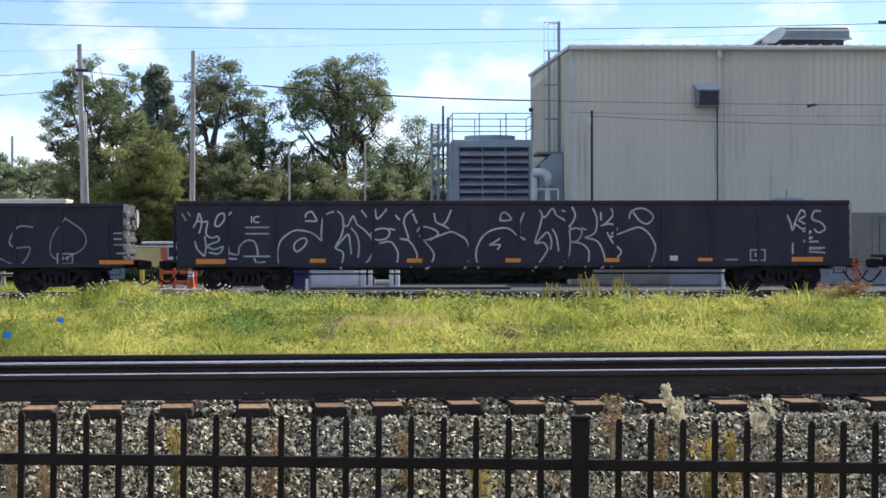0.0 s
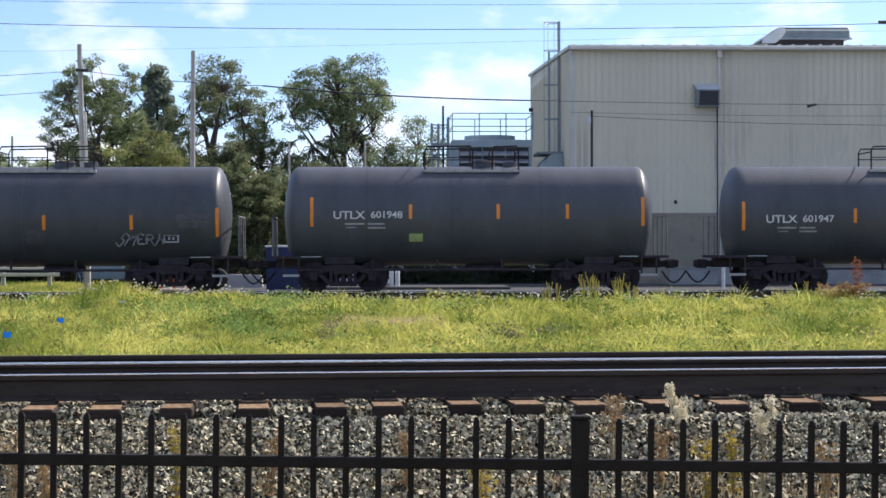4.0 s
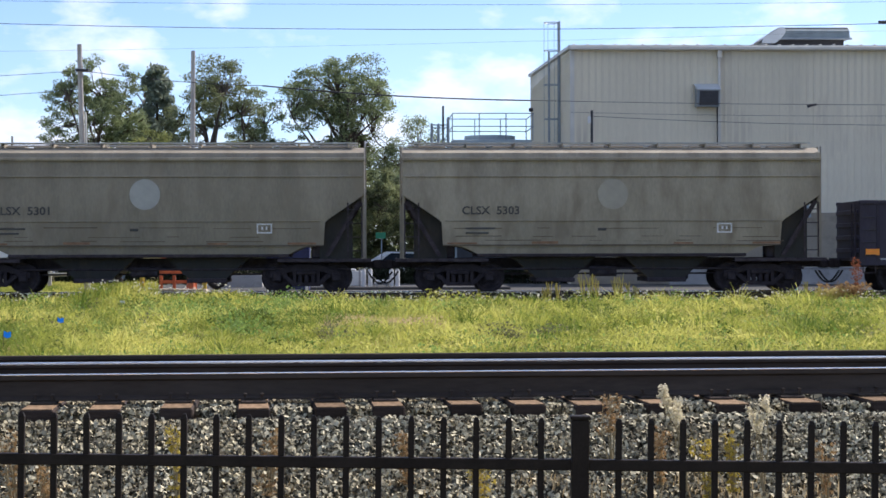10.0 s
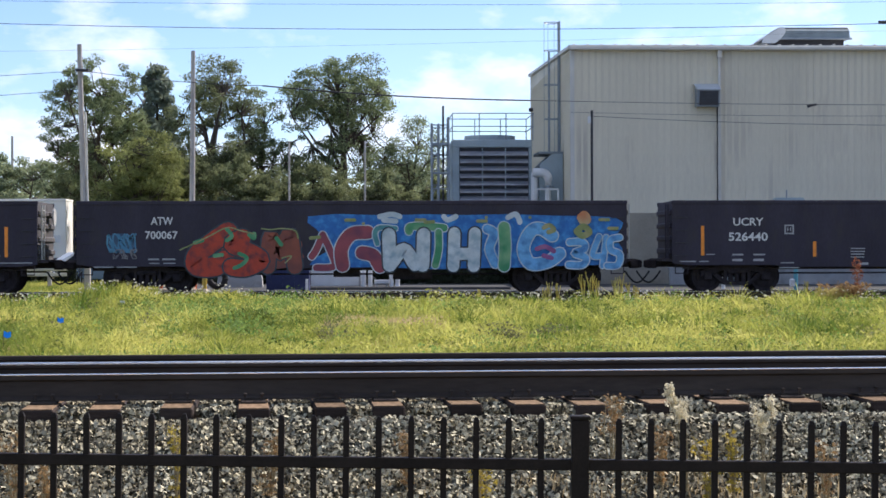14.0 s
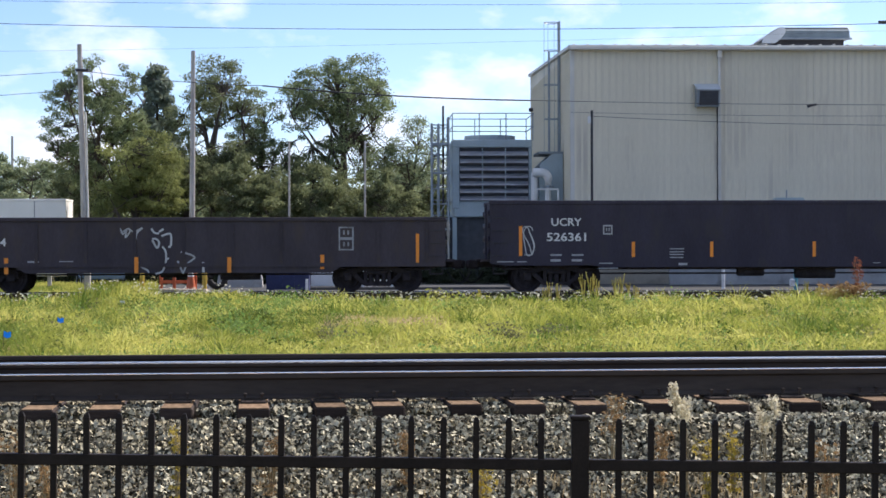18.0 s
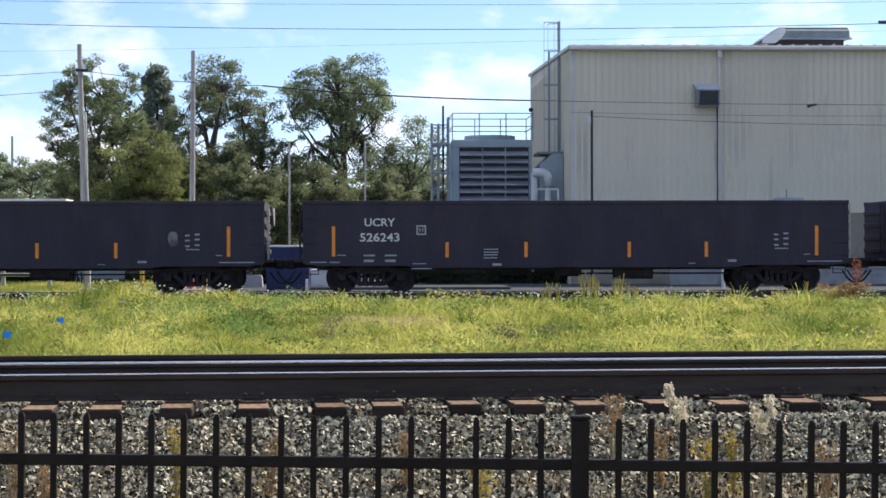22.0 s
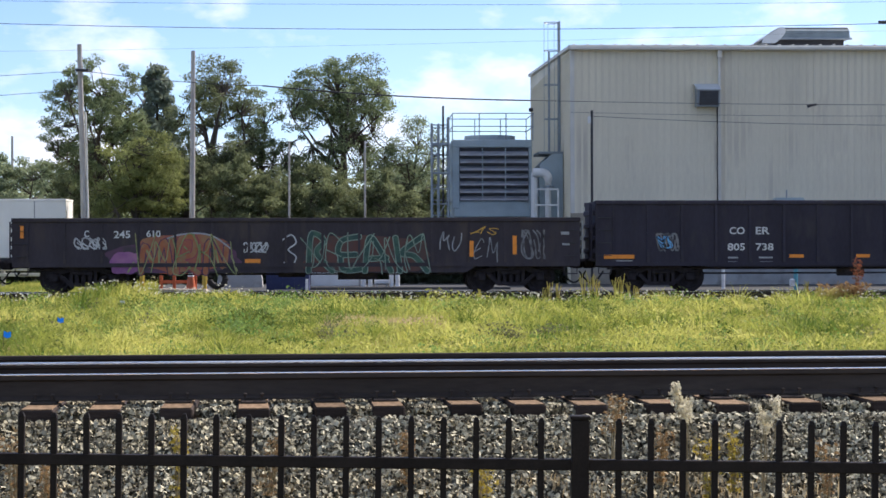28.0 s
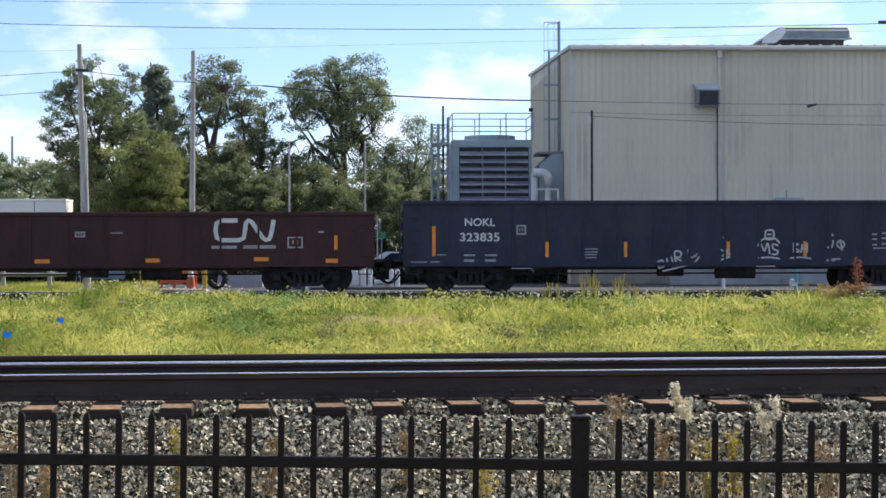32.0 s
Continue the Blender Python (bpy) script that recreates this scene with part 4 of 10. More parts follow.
def yard():
    tr = thing("box_trailer", "white box trailer parked in the yard", "trailer", -21.4, 108.0, LOT_Z, 0)
    part("body", bx(-9, 4.6, 0, 2.5, 1.15, 4.35, bevel=0.04), TRAILER_WHITE, tr)
    part("roof_rail", bx(-9.02, 4.62, -0.03, 2.53, 4.28, 4.4, bevel=0.02), TRAILER_WHITE, tr)
    part("panel_joint", bx(2.85, 2.9, -0.012, 0.0, 1.2, 4.28), CONCRETE, tr)
    part("floor_frame", bx(-9, 4.6, 0.05, 2.45, 0.95, 1.15), WIRE, tr)
    part("vent_flap", bx(3.95, 4.3, -0.03, 0.0, 2.0, 2.4), WHITE, tr)
    for x in (-6.8, -5.6):
        part("wheel", rod(bmesh.new(), (x, 0.05, 0.5), (x, 0.35, 0.5), 0.5, seg=18), RUBBER, tr)
    part("landing_leg", bx(2.0, 2.15, 0.3, 0.45, 0, 0.95), WIRE, tr)
    part("landing_leg", bx(2.0, 2.15, 2.0, 2.15, 0, 0.95), WIRE, tr)
    w = thing("storage_chest", "low white steel storage chest on a concrete pad", "storage box", 0, 76.0, 0)
    part("body", bx(-2.36, -0.3, 0, 1.2, 0.27, 0.86, bevel=0.02), WHITE, w)
    part("lid", bx(-2.4, -0.62, -0.04, 1.24, 0.86, 0.94, bevel=0.02), WHITE, w)
    part("end_post", bx(-0.5, -0.42, -0.05, 0.05, 0.27, 0.96), CONCRETE, w)
    tagged(part("concrete_pad", bx(-2.6, 5.3, 74.2, 78.0, 0.1, 0.27, bevel=0.03), OLD_CONCRETE), "long low weathered grey concrete pad", "concrete pad")
    for x in (-0.3, -0.05, 0.77, 1.0):
        b = thing("bollard", "short white steel bollard on the concrete pad", "bollard", x, 75.2, 0.27, group="white bollards")
        part("tube", rod(bmesh.new(), (0, 0, 0), (0, 0, 0.64), 0.085, seg=12), WHITE, b)
        part("cap", rod(bmesh.new(), (0, 0, 0.64), (0, 0, 0.69), 0.085, 0.04, seg=12), CONCRETE, b)
    s = thing("wheel_stop", "white low steel beam between the bollards", "barrier", 0, 75.3, 0.27)
    part("beam", bx(0.1, 0.68, -0.08, 0.08, 0.1, 0.26, bevel=0.02), WHITE, s)
    for x in (0.2, 0.58):
        part("foot", bx(x - 0.04, x + 0.04, -0.06, 0.06, 0, 0.1), CONCRETE, s)
    for x, y, m, lab in ((-3.08, 71.8, BLUE_BIN, "tall dark blue steel waste container with a white rim"),):
        b = thing("waste_container", lab, "container", x, y, 0.12)
        part("tub", prism(bmesh.new(), [(-0.78, 0.1), (0.78, 0.1), (0.8, 1.66), (-0.8, 1.66)], 0, 1.5), m, b)
        for k in range(4):
            part("tub_rib", bx(-0.66 + k * 0.44 - 0.03, -0.66 + k * 0.44 + 0.03, -0.04, 0.0, 0.2, 1.6), m, b)
        part("rim", bx(-0.83, 0.83, -0.05, 1.55, 1.66, 1.74, bevel=0.02), WHITE, b)
        for wx in (-0.6, 0.6):
            part("caster", rod(bmesh.new(), (wx, 0.15, 0.08), (wx, 0.25, 0.08), 0.08, seg=10), RUBBER, b)
    st = thing("white_stake", "short white marker stake", "marker", -2.35, 71.0, 0.12)
    part("stake", bx(-0.05, 0.05, -0.03, 0.03, 0, 0.5, bevel=0.01), WHITE, st)
    g = thing("concrete_block", "pale concrete barrier block", "barrier", -5.4, 80.0, LOT_Z)
    part("block", prism(bmesh.new(), [(-0.95, 0), (0.95, 0), (0.9, 0.5), (-0.85, 0.55)], 0, 0.6), CONCRETE, g)
    for x in (-8.66, -6.31):
        b = thing("yellow_bollard", "yellow painted steel bollard", "bollard", x, 74.0, LOT_Z - 0.04, group="yellow bollards")
        part("tube", rod(bmesh.new(), (0, 0, 0), (0, 0, 1.16), 0.09, seg=12), YELLOW, b)
        part("cap", rod(bmesh.new(), (0, 0, 1.16), (0, 0, 1.22), 0.09, 0.03, seg=12), YELLOW, b)
    o = thing("orange_barrier", "orange plastic safety barrier with dark mesh", "barrier", -7.6, 75.0, LOT_Z)
    for x in (-0.45, 0.05, 0.85):
        part("upright", bx(x - 0.06, x + 0.06, -0.05, 0.05, 0, 1.15, bevel=0.02), ORANGE, o)
    for z in (0.25, 0.62, 1.0):
        part("slat", bx(-0.5, 0.9, -0.03, 0.03, z, z + 0.12, bevel=0.01), ORANGE, o)
    c = thing("traffic_cone", "orange cone with a white band", "cone", -6.85, 74.3, LOT_Z)
    part("cone", rod(bmesh.new(), (0, 0, 0.03), (0, 0, 0.95), 0.2, 0.04, seg=14), ORANGE, c)
    part("band", rod(bmesh.new(), (0, 0, 0.52), (0, 0, 0.72), 0.124, 0.087, seg=14), WHITE, c)
    part("foot", bx(-0.22, 0.22, -0.22, 0.22, 0, 0.04), RUBBER, c)
    sl = thing("concrete_slab", "low tan concrete slab beside the far track", "slab", -6.85, 70.1, 0.08)
    part("slab", prism(bmesh.new(), [(-1.05, 0), (1.0, 0), (0.97, 0.2), (-1.0, 0.22)], -0.5, 0.5), TAN_CONCRETE, sl)
    ty = thing("loose_tyre", "black tyre leaning by the bollard", "tyre", -5.9, 75.0, LOT_Z)
    bm = bmesh.new()
    pts = [Vector((0.3 * math.cos(a), 0, 0.42 + 0.3 * math.sin(a))) for a in [radians(d) for d in range(0, 361, 24)]]
    tube(bm, pts[:-1], 0.12, 8, True)
    part("tread", bm, RUBBER, ty)
    wp = thing("wooden_post", "square weathered wooden post", "post", -9.84, 68.0, 0.1)
    part("shaft", bx(-0.1, 0.1, -0.1, 0.1, 0, 1.25, bevel=0.015), POLE_WOOD, wp)
    gr = thing("guard_rail", "pale road guard rail on dark posts", "guard rail", -20, 78.0, LOT_Z)
    for z in (0.5, 0.72):
        part("beam", bx(-14, 7.9, -0.06, 0.0, z, z + 0.14, bevel=0.02), DRY_RAIL, gr)
    for i in range(12):
        part("post", bx(-13 + i * 1.83, -12.85 + i * 1.83, 0.0, 0.14, 0, 0.9), POLE_WOOD, gr)
    for x, y, m, lab, r in ((13.42, 74.0, WHITE, "white steel marker post", 0.07), (15.77, 72.0, TEAL, "teal painted steel marker post", 0.085)):
        b = thing("marker_post", lab, "post", x, y, 0.12)
        part("tube", rod(bmesh.new(), (0, 0, 0), (0, 0, 0.83), r, seg=12), m, b)
        part("cap", rod(bmesh.new(), (0, 0, 0.83), (0, 0, 0.87), r * 1.15, seg=12), m, b)
    part("bonnet", bx(-0.22, -0.05, -0.1, 0.1, 0.15, 0.45, bevel=0.03), WHITE, b)
    lw = thing("retaining_wall", "low grey concrete wall along the building yard", "wall", 0, 84.0, 0, kind="structure")
    part("wall_body", bx(12.9, 40, 0, 0.3, 0.1, 0.84, bevel=0.02), CONCRETE, lw)
    part("coping", bx(12.86, 40, -0.04, 0.34, 0.84, 0.9, bevel=0.015), CONCRETE, lw)
    sg = thing("road_sign", "small green sign on a post", "sign", 0.5, 96.0, LOT_Z)
    part("post", rod(bmesh.new(), (0, 0, 0), (0, 0, 2.4), 0.03, seg=8), GALV, sg)
    part("panel", bx(-0.3, 0.2, -0.05, -0.03, 2.1, 2.4, bevel=0.005), GREEN_SIGN, sg)


def utility_truck():
    t = thing("utility_truck", "small yellow utility truck with a white roof", "truck", -10.2, 93.0, 0.1, 0)
    part("chassis", bx(-1.4, 1.3, -0.75, 0.75, 0.45, 0.75), WIRE, t)
    part("body", bx(-0.95, 0.55, -0.85, 0.85, 0.75, 1.75, bevel=0.05), PALE_YELLOW, t)
    part("door", bx(0.3, 0.62, -0.87, -0.85, 0.85, 1.7), ORANGE, t)
    cab = part("cab", prism(bmesh.new(), [(0.55, 0.75), (1.3, 0.75), (1.3, 1.25), (1.05, 1.85), (0.55, 1.85)], -0.82, 0.82), WHITE, t)
    part("cab_window", prism(bmesh.new(), [(0.66, 1.3), (1.14, 1.3), (0.98, 1.74), (0.66, 1.74)], -0.826, -0.82), GLASS_DARK, cab)
    part("roof", bx(-0.6, 1.15, -0.88, 0.88, 1.9, 2.02, bevel=0.03), WHITE, t)
    part("roof_edge", bx(-1.0, 0.6, -0.88, 0.88, 1.75, 1.82, bevel=0.02), WHITE, t)
    for x in (-0.9, 0.95):
        for y in (-0.85, 0.65):
            w = part("wheel", rod(bmesh.new(), (x, y, 0.36), (x, y + 0.2, 0.36), 0.36, seg=18), RUBBER, t)
            part("rim", rod(bmesh.new(), (x, y - 0.01, 0.36), (x, y + 0.21, 0.36), 0.2, seg=12), GALV, w)


PALE_YELLOW = material("pale_yellow_paint", (0.62, 0.50, 0.20), 0.5, dark=0.8, light=1.1, scale=2)
utility_truck()
DRY_RAIL = material("guard_rail_paint", (0.58, 0.56, 0.46), 0.6, dark=0.75, light=1.1, scale=2)
yard()


# ---- trees ----
LEAF = leafy("leaf_green", (0.070, 0.098, 0.054), (0.31, 0.37, 0.185), 0.5, patch=0.6)
LEAF_DARK = leafy("leaf_dark", (0.068, 0.088, 0.050), (0.305, 0.34, 0.165), 0.48, patch=0.6)
LEAF_LIGHT = leafy("leaf_light", (0.098, 0.120, 0.045), (0.40, 0.43, 0.155), 0.5, patch=0.6)
# Haze over the distance is put into these two as paler colours.
LEAF_HAZY = leafy("leaf_hazy", (0.11, 0.15, 0.095), (0.36, 0.41, 0.23), 0.6, patch=0.4)
NEEDLE = leafy("needles", (0.11, 0.145, 0.115), (0.29, 0.335, 0.245), 0.4)


def tree(x, y, height, half_width, base, mat, seed, clusters=70, per=130, size=0.12, label="", fork=0.35, clump=0.16, gap=-0.22):
    """Tapered trunk, limbs and a crown of many leaves round the limbs' ends, with gaps between them."""
    rng = np.random.default_rng(seed)
    t = thing("tree", label, "tree", x, y, 0, group="trees behind the yard")
    bm = bmesh.new()
    trunk_r = 0.020 * height + 0.05
    top = Vector((rng.normal() * 0.3, rng.normal() * 0.3, height * 0.8))
    knots = [Vector((0, 0, 0)), Vector((rng.normal() * 0.1, 0, height * fork)), Vector((rng.normal() * 0.25, rng.normal() * 0.2, height * 0.58)), top]
    radii = [trunk_r, trunk_r * 0.75, trunk_r * 0.45, trunk_r * 0.12]
    for i in range(3):
        rod(bm, knots[i], knots[i + 1], radii[i], radii[i + 1], seg=8)
    cz, rz = (height + base) / 2, (height - base) / 2
    centres = []
    limbs = []
    for i in range(9):
        a = i * 2.4 + rng.uniform(-0.4, 0.4)
        start = knots[1].lerp(knots[2], rng.random())
        e = Vector((math.cos(a) * half_width * rng.uniform(0.5, 0.75), math.sin(a) * half_width * 0.6, cz + rz * rng.uniform(-0.45, 0.5)))
        mid = start.lerp(e, 0.5) + Vector((rng.normal() * 0.3, rng.normal() * 0.3, rng.uniform(-0.2, 0.7)))
        rod(bm, start, mid, trunk_r * 0.42, trunk_r * 0.26, seg=6)
        rod(bm, mid, e, trunk_r * 0.26, trunk_r * 0.1, seg=6)
        limbs += [mid, e, mid.lerp(e, 0.5)]
    limbs += [knots[2], top, knots[2].lerp(top, 0.5)]
    while len(centres) < clusters:
        d = rng.normal(size=3)
        d /= np.linalg.norm(d)
        p = d * (rng.random() ** 0.4)
        q = Vector((p[0] * half_width, p[1] * half_width * 0.8, cz + p[2] * rz))
        if noise.noise(q * 0.42 + Vector((seed, 0, 0))) < gap:
            continue
        near = min(limbs, key=lambda k: (k - q).length)
        m = near.lerp(q, 0.5) + Vector((rng.normal() * 0.15, rng.normal() * 0.15, rng.normal() * 0.2))
        rod(bm, near, m, trunk_r * 0.12, trunk_r * 0.07, seg=5)
        rod(bm, m, q, trunk_r * 0.07, 0.012, seg=4)
        centres.append(q)
    part("trunk", bm, BARK, t)
    cen = np.array([tuple(c) for c in centres])
    rad = half_width * clump * (0.7 + 0.8 * rng.random(len(cen)))
    pts = leaf_cloud(cen, np.maximum(rad, 0.32), int(per * 1.5), size * 0.74, rng, 0.6)
    part("crown", raw_mesh("crown", pts, 4, mat), None, t)
    return t


def conifer(x, y, height, half_width, seed, label):
    rng = np.random.default_rng(seed)
    t = thing("tree", label, "tree", x, y, 0, group="trees behind the yard")
    bm = rod(bmesh.new(), (0, 0, 0), (0, 0, height), 0.26, 0.03, seg=8)
    cen, rad = [], []
    for i in range(130):
        h = rng.random() ** 0.8
        z = 1.5 + h * (height - 1.8)
        r = half_width * (1 - h) ** 0.7 * (0.5 + 0.6 * rng.random()) + 0.15
        a = rng.uniform(0, 6.283)
        q = (math.cos(a) * r, math.sin(a) * r, z - 0.2 * r)
        rod(bm, (0, 0, z), q, 0.04, 0.012, seg=4)
        cen.append(q)
        rad.append(0.45 + 0.3 * rng.random())
    part("trunk", bm, BARK, t)
    part("crown", raw_mesh("crown", leaf_cloud(np.array(cen), np.array(rad), 90, 0.16, rng), 4, NEEDLE), None, t)
    return t


tree(-16.2, 118, 13.3, 3.7, 5.0, LEAF, 1, 300, 92, 0.087, "broad deciduous tree with a thin green crown", clump=0.12, gap=-0.13)
conifer(-13.65, 125, 13.7, 2.3, 2, "dark pointed evergreen tree")
tree(-9.0, 112, 13.2, 2.9, 3.2, LEAF_DARK, 3, 290, 80, 0.082, "tall dark tree with open crown and sky gaps", clump=0.17, gap=-0.2)
tree(-1.8, 116, 13.7, 4.0, 5.2, LEAF, 4, 300, 88, 0.087, "large spreading deciduous tree with bare lower limbs", fork=0.4, clump=0.135, gap=-0.13)
tree(-12.7, 106, 8.8, 2.7, 0.8, LEAF_LIGHT, 5, 250, 147, 0.082, "bushy light green tree in the sun", clump=0.17)
tree(2.5, 118, 9.8, 3.0, 1.6, LEAF_HAZY, 6, 210, 70, 0.082, "small pale green tree beside the scaffold", clump=0.18)
tree(-6.2, 114, 11.2, 2.5, 2.2, LEAF, 7, 190, 80, 0.077, "slim tree with sparse leaves", clump=0.16, gap=-0.1)
tree(-18.5, 126, 9.0, 2.6, 1.0, LEAF_DARK, 8, 162, 126, 0.087, "dark shaded tree under the broad one", clump=0.18)
tree(-10.4, 109, 7.4, 2.5, 0.4, LEAF_DARK, 9, 212, 100, 0.087, "low green tree at the edge of the wood", clump=0.17, gap=-0.08)
tree(-6.9, 108, 7.0, 2.5, 0.4, LEAF_DARK, 10, 212, 100, 0.087, "low green tree at the edge of the wood", clump=0.17, gap=-0.08)
tree(-3.3, 110, 6.9, 2.6, 0.4, LEAF_DARK, 11, 212, 100, 0.087, "low green tree in front of the large one", clump=0.17, gap=-0.08)
tree(0.6, 112, 6.6, 2.6, 0.4, LEAF_DARK, 12, 212, 100, 0.087, "low green tree in front of the large one", clump=0.17, gap=-0.08)
tree(3.6, 114, 6.6, 2.2, 0.4, LEAF_DARK, 22, 162, 100, 0.087, "low green tree behind the scaffold", clump=0.17, gap=-0.08)
tree(-24.5, 140, 8.4, 3.6, 0.6, LEAF_HAZY, 13, 187, 126, 0.109, "distant rounded green tree", clump=0.16)
tree(-20.6, 134, 7.8, 2.7, 0.6, LEAF_HAZY, 14, 162, 126, 0.104, "distant rounded green tree", clump=0.17)
tree(-29.5, 146, 10.2, 3.2, 0.6, LEAF_HAZY, 15, 187, 126, 0.109, "distant rounded green tree", clump=0.17)


def hedge():
    rng = np.random.default_rng(55)
    h = thing("hedge", "low dark clipped hedge along the yard", "hedge", 0, 88.0, 0)
    n = 700
    c = np.stack([rng.uniform(-18.5, 9.0, n), rng.uniform(-0.4, 0.4, n), 0.2 + 0.72 * rng.random(n)], 1)
    stem = mesh_of(rod(bmesh.new(), (0, 0, 0.1), (0.1, 0, 0.8), 0.04, 0.02, seg=5), BARK, "stem")
    for i in range(54):
        part("stem", stem, None, h).location = (-18.2 + i * 0.5, 0, 0)
    part("foliage", raw_mesh("foliage", leaf_cloud(c, np.full(n, 0.32), 70, 0.06, rng), 4, HEDGE_LEAF), None, h)


HEDGE_LEAF = leafy("hedge_leaf", (0.02, 0.026, 0.016), (0.06, 0.07, 0.04), 0.25)
hedge()


def far_woods():
    rng = np.random.default_rng(77)
    n = 900
    x = rng.uniform(-55, 50, n)
    y = rng.uniform(150, 172, n)
    z = rng.random(n) ** 0.75 * (7.4 + 0.9 * np.sin(x * 0.35) + 0.6 * np.sin(x * 0.9))
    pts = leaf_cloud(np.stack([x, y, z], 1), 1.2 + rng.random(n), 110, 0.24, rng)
    return tagged(new("far_woods", raw_mesh("far_woods", pts, 4, LEAF_HAZY)), "dark wooded edge far behind the yard", "woods", kind="stuff")


far_woods()


# ---- train ----
def paint(name, col, streak, amount=0.35, rough=0.65, dark=0.75, light=1.2, spec=0.16):
    return material(name, col, rough, dark=dark, light=light, scale=1.3, fine=18, stretch=(1, 1, 0.35), stain=streak, stain_amount=amount, stain_scale=2.2, bump=0.06, tint=0.12, spec=spec)


def rusted(name, col, rust, z_low, z_high):
    """Worn paint that has rusted from the top edge down, in streaks of uneven length."""
    m = material(name, col, 0.85, dark=0.62, light=1.15, scale=1.3, fine=18, stretch=(1, 1, 0.2), bump=0.06, spec=0.12)
    n, l = m.node_tree.nodes, m.node_tree.links
    b = n["Principled BSDF"]
    old = b.inputs["Base Color"].links[0].from_socket
    co, sep = n.new("ShaderNodeTexCoord"), n.new("ShaderNodeSeparateXYZ")
    l.new(co.outputs["Object"], sep.inputs["Vector"])
    up = n.new("ShaderNodeMapRange")
    up.inputs["From Min"].default_value, up.inputs["From Max"].default_value = z_low, z_high
    up.inputs["To Min"].default_value, up.inputs["To Max"].default_value = -0.20, 0.15
    l.new(sep.outputs["Z"], up.inputs["Value"])
    mp = n.new("ShaderNodeMapping")
    mp.inputs["Scale"].default_value = (0.9, 1, 0.14)
    l.new(co.outputs["Object"], mp.inputs["Vector"])
    tex = n.new("ShaderNodeTexNoise")
    tex.inputs["Scale"].default_value, tex.inputs["Detail"].default_value, tex.inputs["Roughness"].default_value = 2.7, 9, 0.6
    l.new(mp.outputs["Vector"], tex.inputs["Vector"])
    both = n.new("ShaderNodeMath")
    l.new(tex.outputs["Fac"], both.inputs[0])
    l.new(up.outputs["Result"], both.inputs[1])
    ramp = n.new("ShaderNodeValToRGB")
    ramp.color_ramp.elements[0].position, ramp.color_ramp.elements[1].position = 0.42, 0.60
    l.new(both.outputs[0], ramp.inputs["Fac"])
    mx = n.new("ShaderNodeMix")
    mx.data_type = "RGBA"
    l.new(ramp.outputs["Color"], mx.inputs["Factor"])
    l.new(old, mx.inputs["A"])
    mx.inputs["B"].default_value = (*rust, 1)
    l.new(mx.outputs["Result"], b.inputs["Base Color"])
    return m


BLACK_CAR = paint("black_wagon_paint", (0.043, 0.039, 0.056), (0.053, 0.048, 0.056), 0.22, spec=0.14)
SLATE_CAR = paint("slate_wagon_paint", (0.038, 0.043, 0.068), (0.052, 0.051, 0.066), 0.2, spec=0.14)
DUSTY_BLACK = paint("dusty_black_paint", (0.053, 0.045, 0.055), (0.070, 0.056, 0.056), 0.3)
BLUE_CAR = paint("blue_wagon_paint", (0.022, 0.055, 0.15), (0.03, 0.035, 0.06), 0.35)
BROWN_CAR = paint("brown_wagon_paint", (0.066, 0.030, 0.031), (0.045, 0.029, 0.029), 0.35)
CREAM_DIRTY = paint("dirty_cream_paint", (0.235, 0.222, 0.21), (0.16, 0.135, 0.12), 0.5)
CREAM_CAR = paint("cream_wagon_paint", (0.475, 0.48, 0.42), (0.33, 0.27, 0.20), 0.35)
# Right-hand wagon ends: their sunlight is put into this paler paint.
END_SUNLIT = paint("sunlit_wagon_end", (0.105, 0.10, 0.10), (0.06, 0.055, 0.055), 0.4)
PALE_CHORD = paint("pale_top_chord", (0.42, 0.41, 0.38), (0.22, 0.17, 0.13), 0.4)
RUSTY_CHORD = paint("rusty_top_chord", (0.30, 0.25, 0.19), (0.07, 0.045, 0.035), 0.75)
TANK_BLACK = paint("black_tank_paint", (0.036, 0.035, 0.051), (0.046, 0.041, 0.046), 0.25, rough=0.5, spec=0.22)
TANK_GREY = paint("grey_tank_paint", (0.070, 0.076, 0.090), (0.080, 0.080, 0.084), 0.25, rough=0.45, spec=0.35)
TANK_NAVY = paint("navy_tank_paint", (0.011, 0.024, 0.042), (0.018, 0.022, 0.03), 0.2, rough=0.32, spec=0.6)
TAUPE_CAR = paint("taupe_hopper_paint", (0.285, 0.255, 0.199), (0.228, 0.198, 0.152), 0.4, rough=0.7)
PALE_HOPPER = paint("pale_hopper_paint", (0.311, 0.288, 0.234), (0.230, 0.204, 0.161), 0.4, rough=0.7)
# Seam shade put into the colour; the lower flank's dirt uses it too.
SEAM = paint("seam_shade_dirt", (0.155, 0.13, 0.10), (0.11, 0.088, 0.068), 0.4, rough=0.8)
SKY_CAR = paint("bright_blue_paint", (0.085, 0.225, 0.42), (0.075, 0.18, 0.32), 0.35)
RUST_CAR = rusted("rust_streaked_paint", (0.36, 0.365, 0.30), (0.17, 0.07, 0.042), 1.6, 4.1)
UNDER = material("underframe", (0.046, 0.039, 0.044), 0.9, spec=0.1, dark=0.6, light=1.6, scale=5, fine=30, tint=0.15)
STEEL_DARK = material("bogie_steel", (0.038, 0.032, 0.036), 0.9, spec=0.1, dark=0.6, light=1.5, scale=5, fine=30)
LADDER_GREY = material("grab_iron", (0.42, 0.42, 0.40), 0.6, dark=0.7, light=1.2, scale=4)
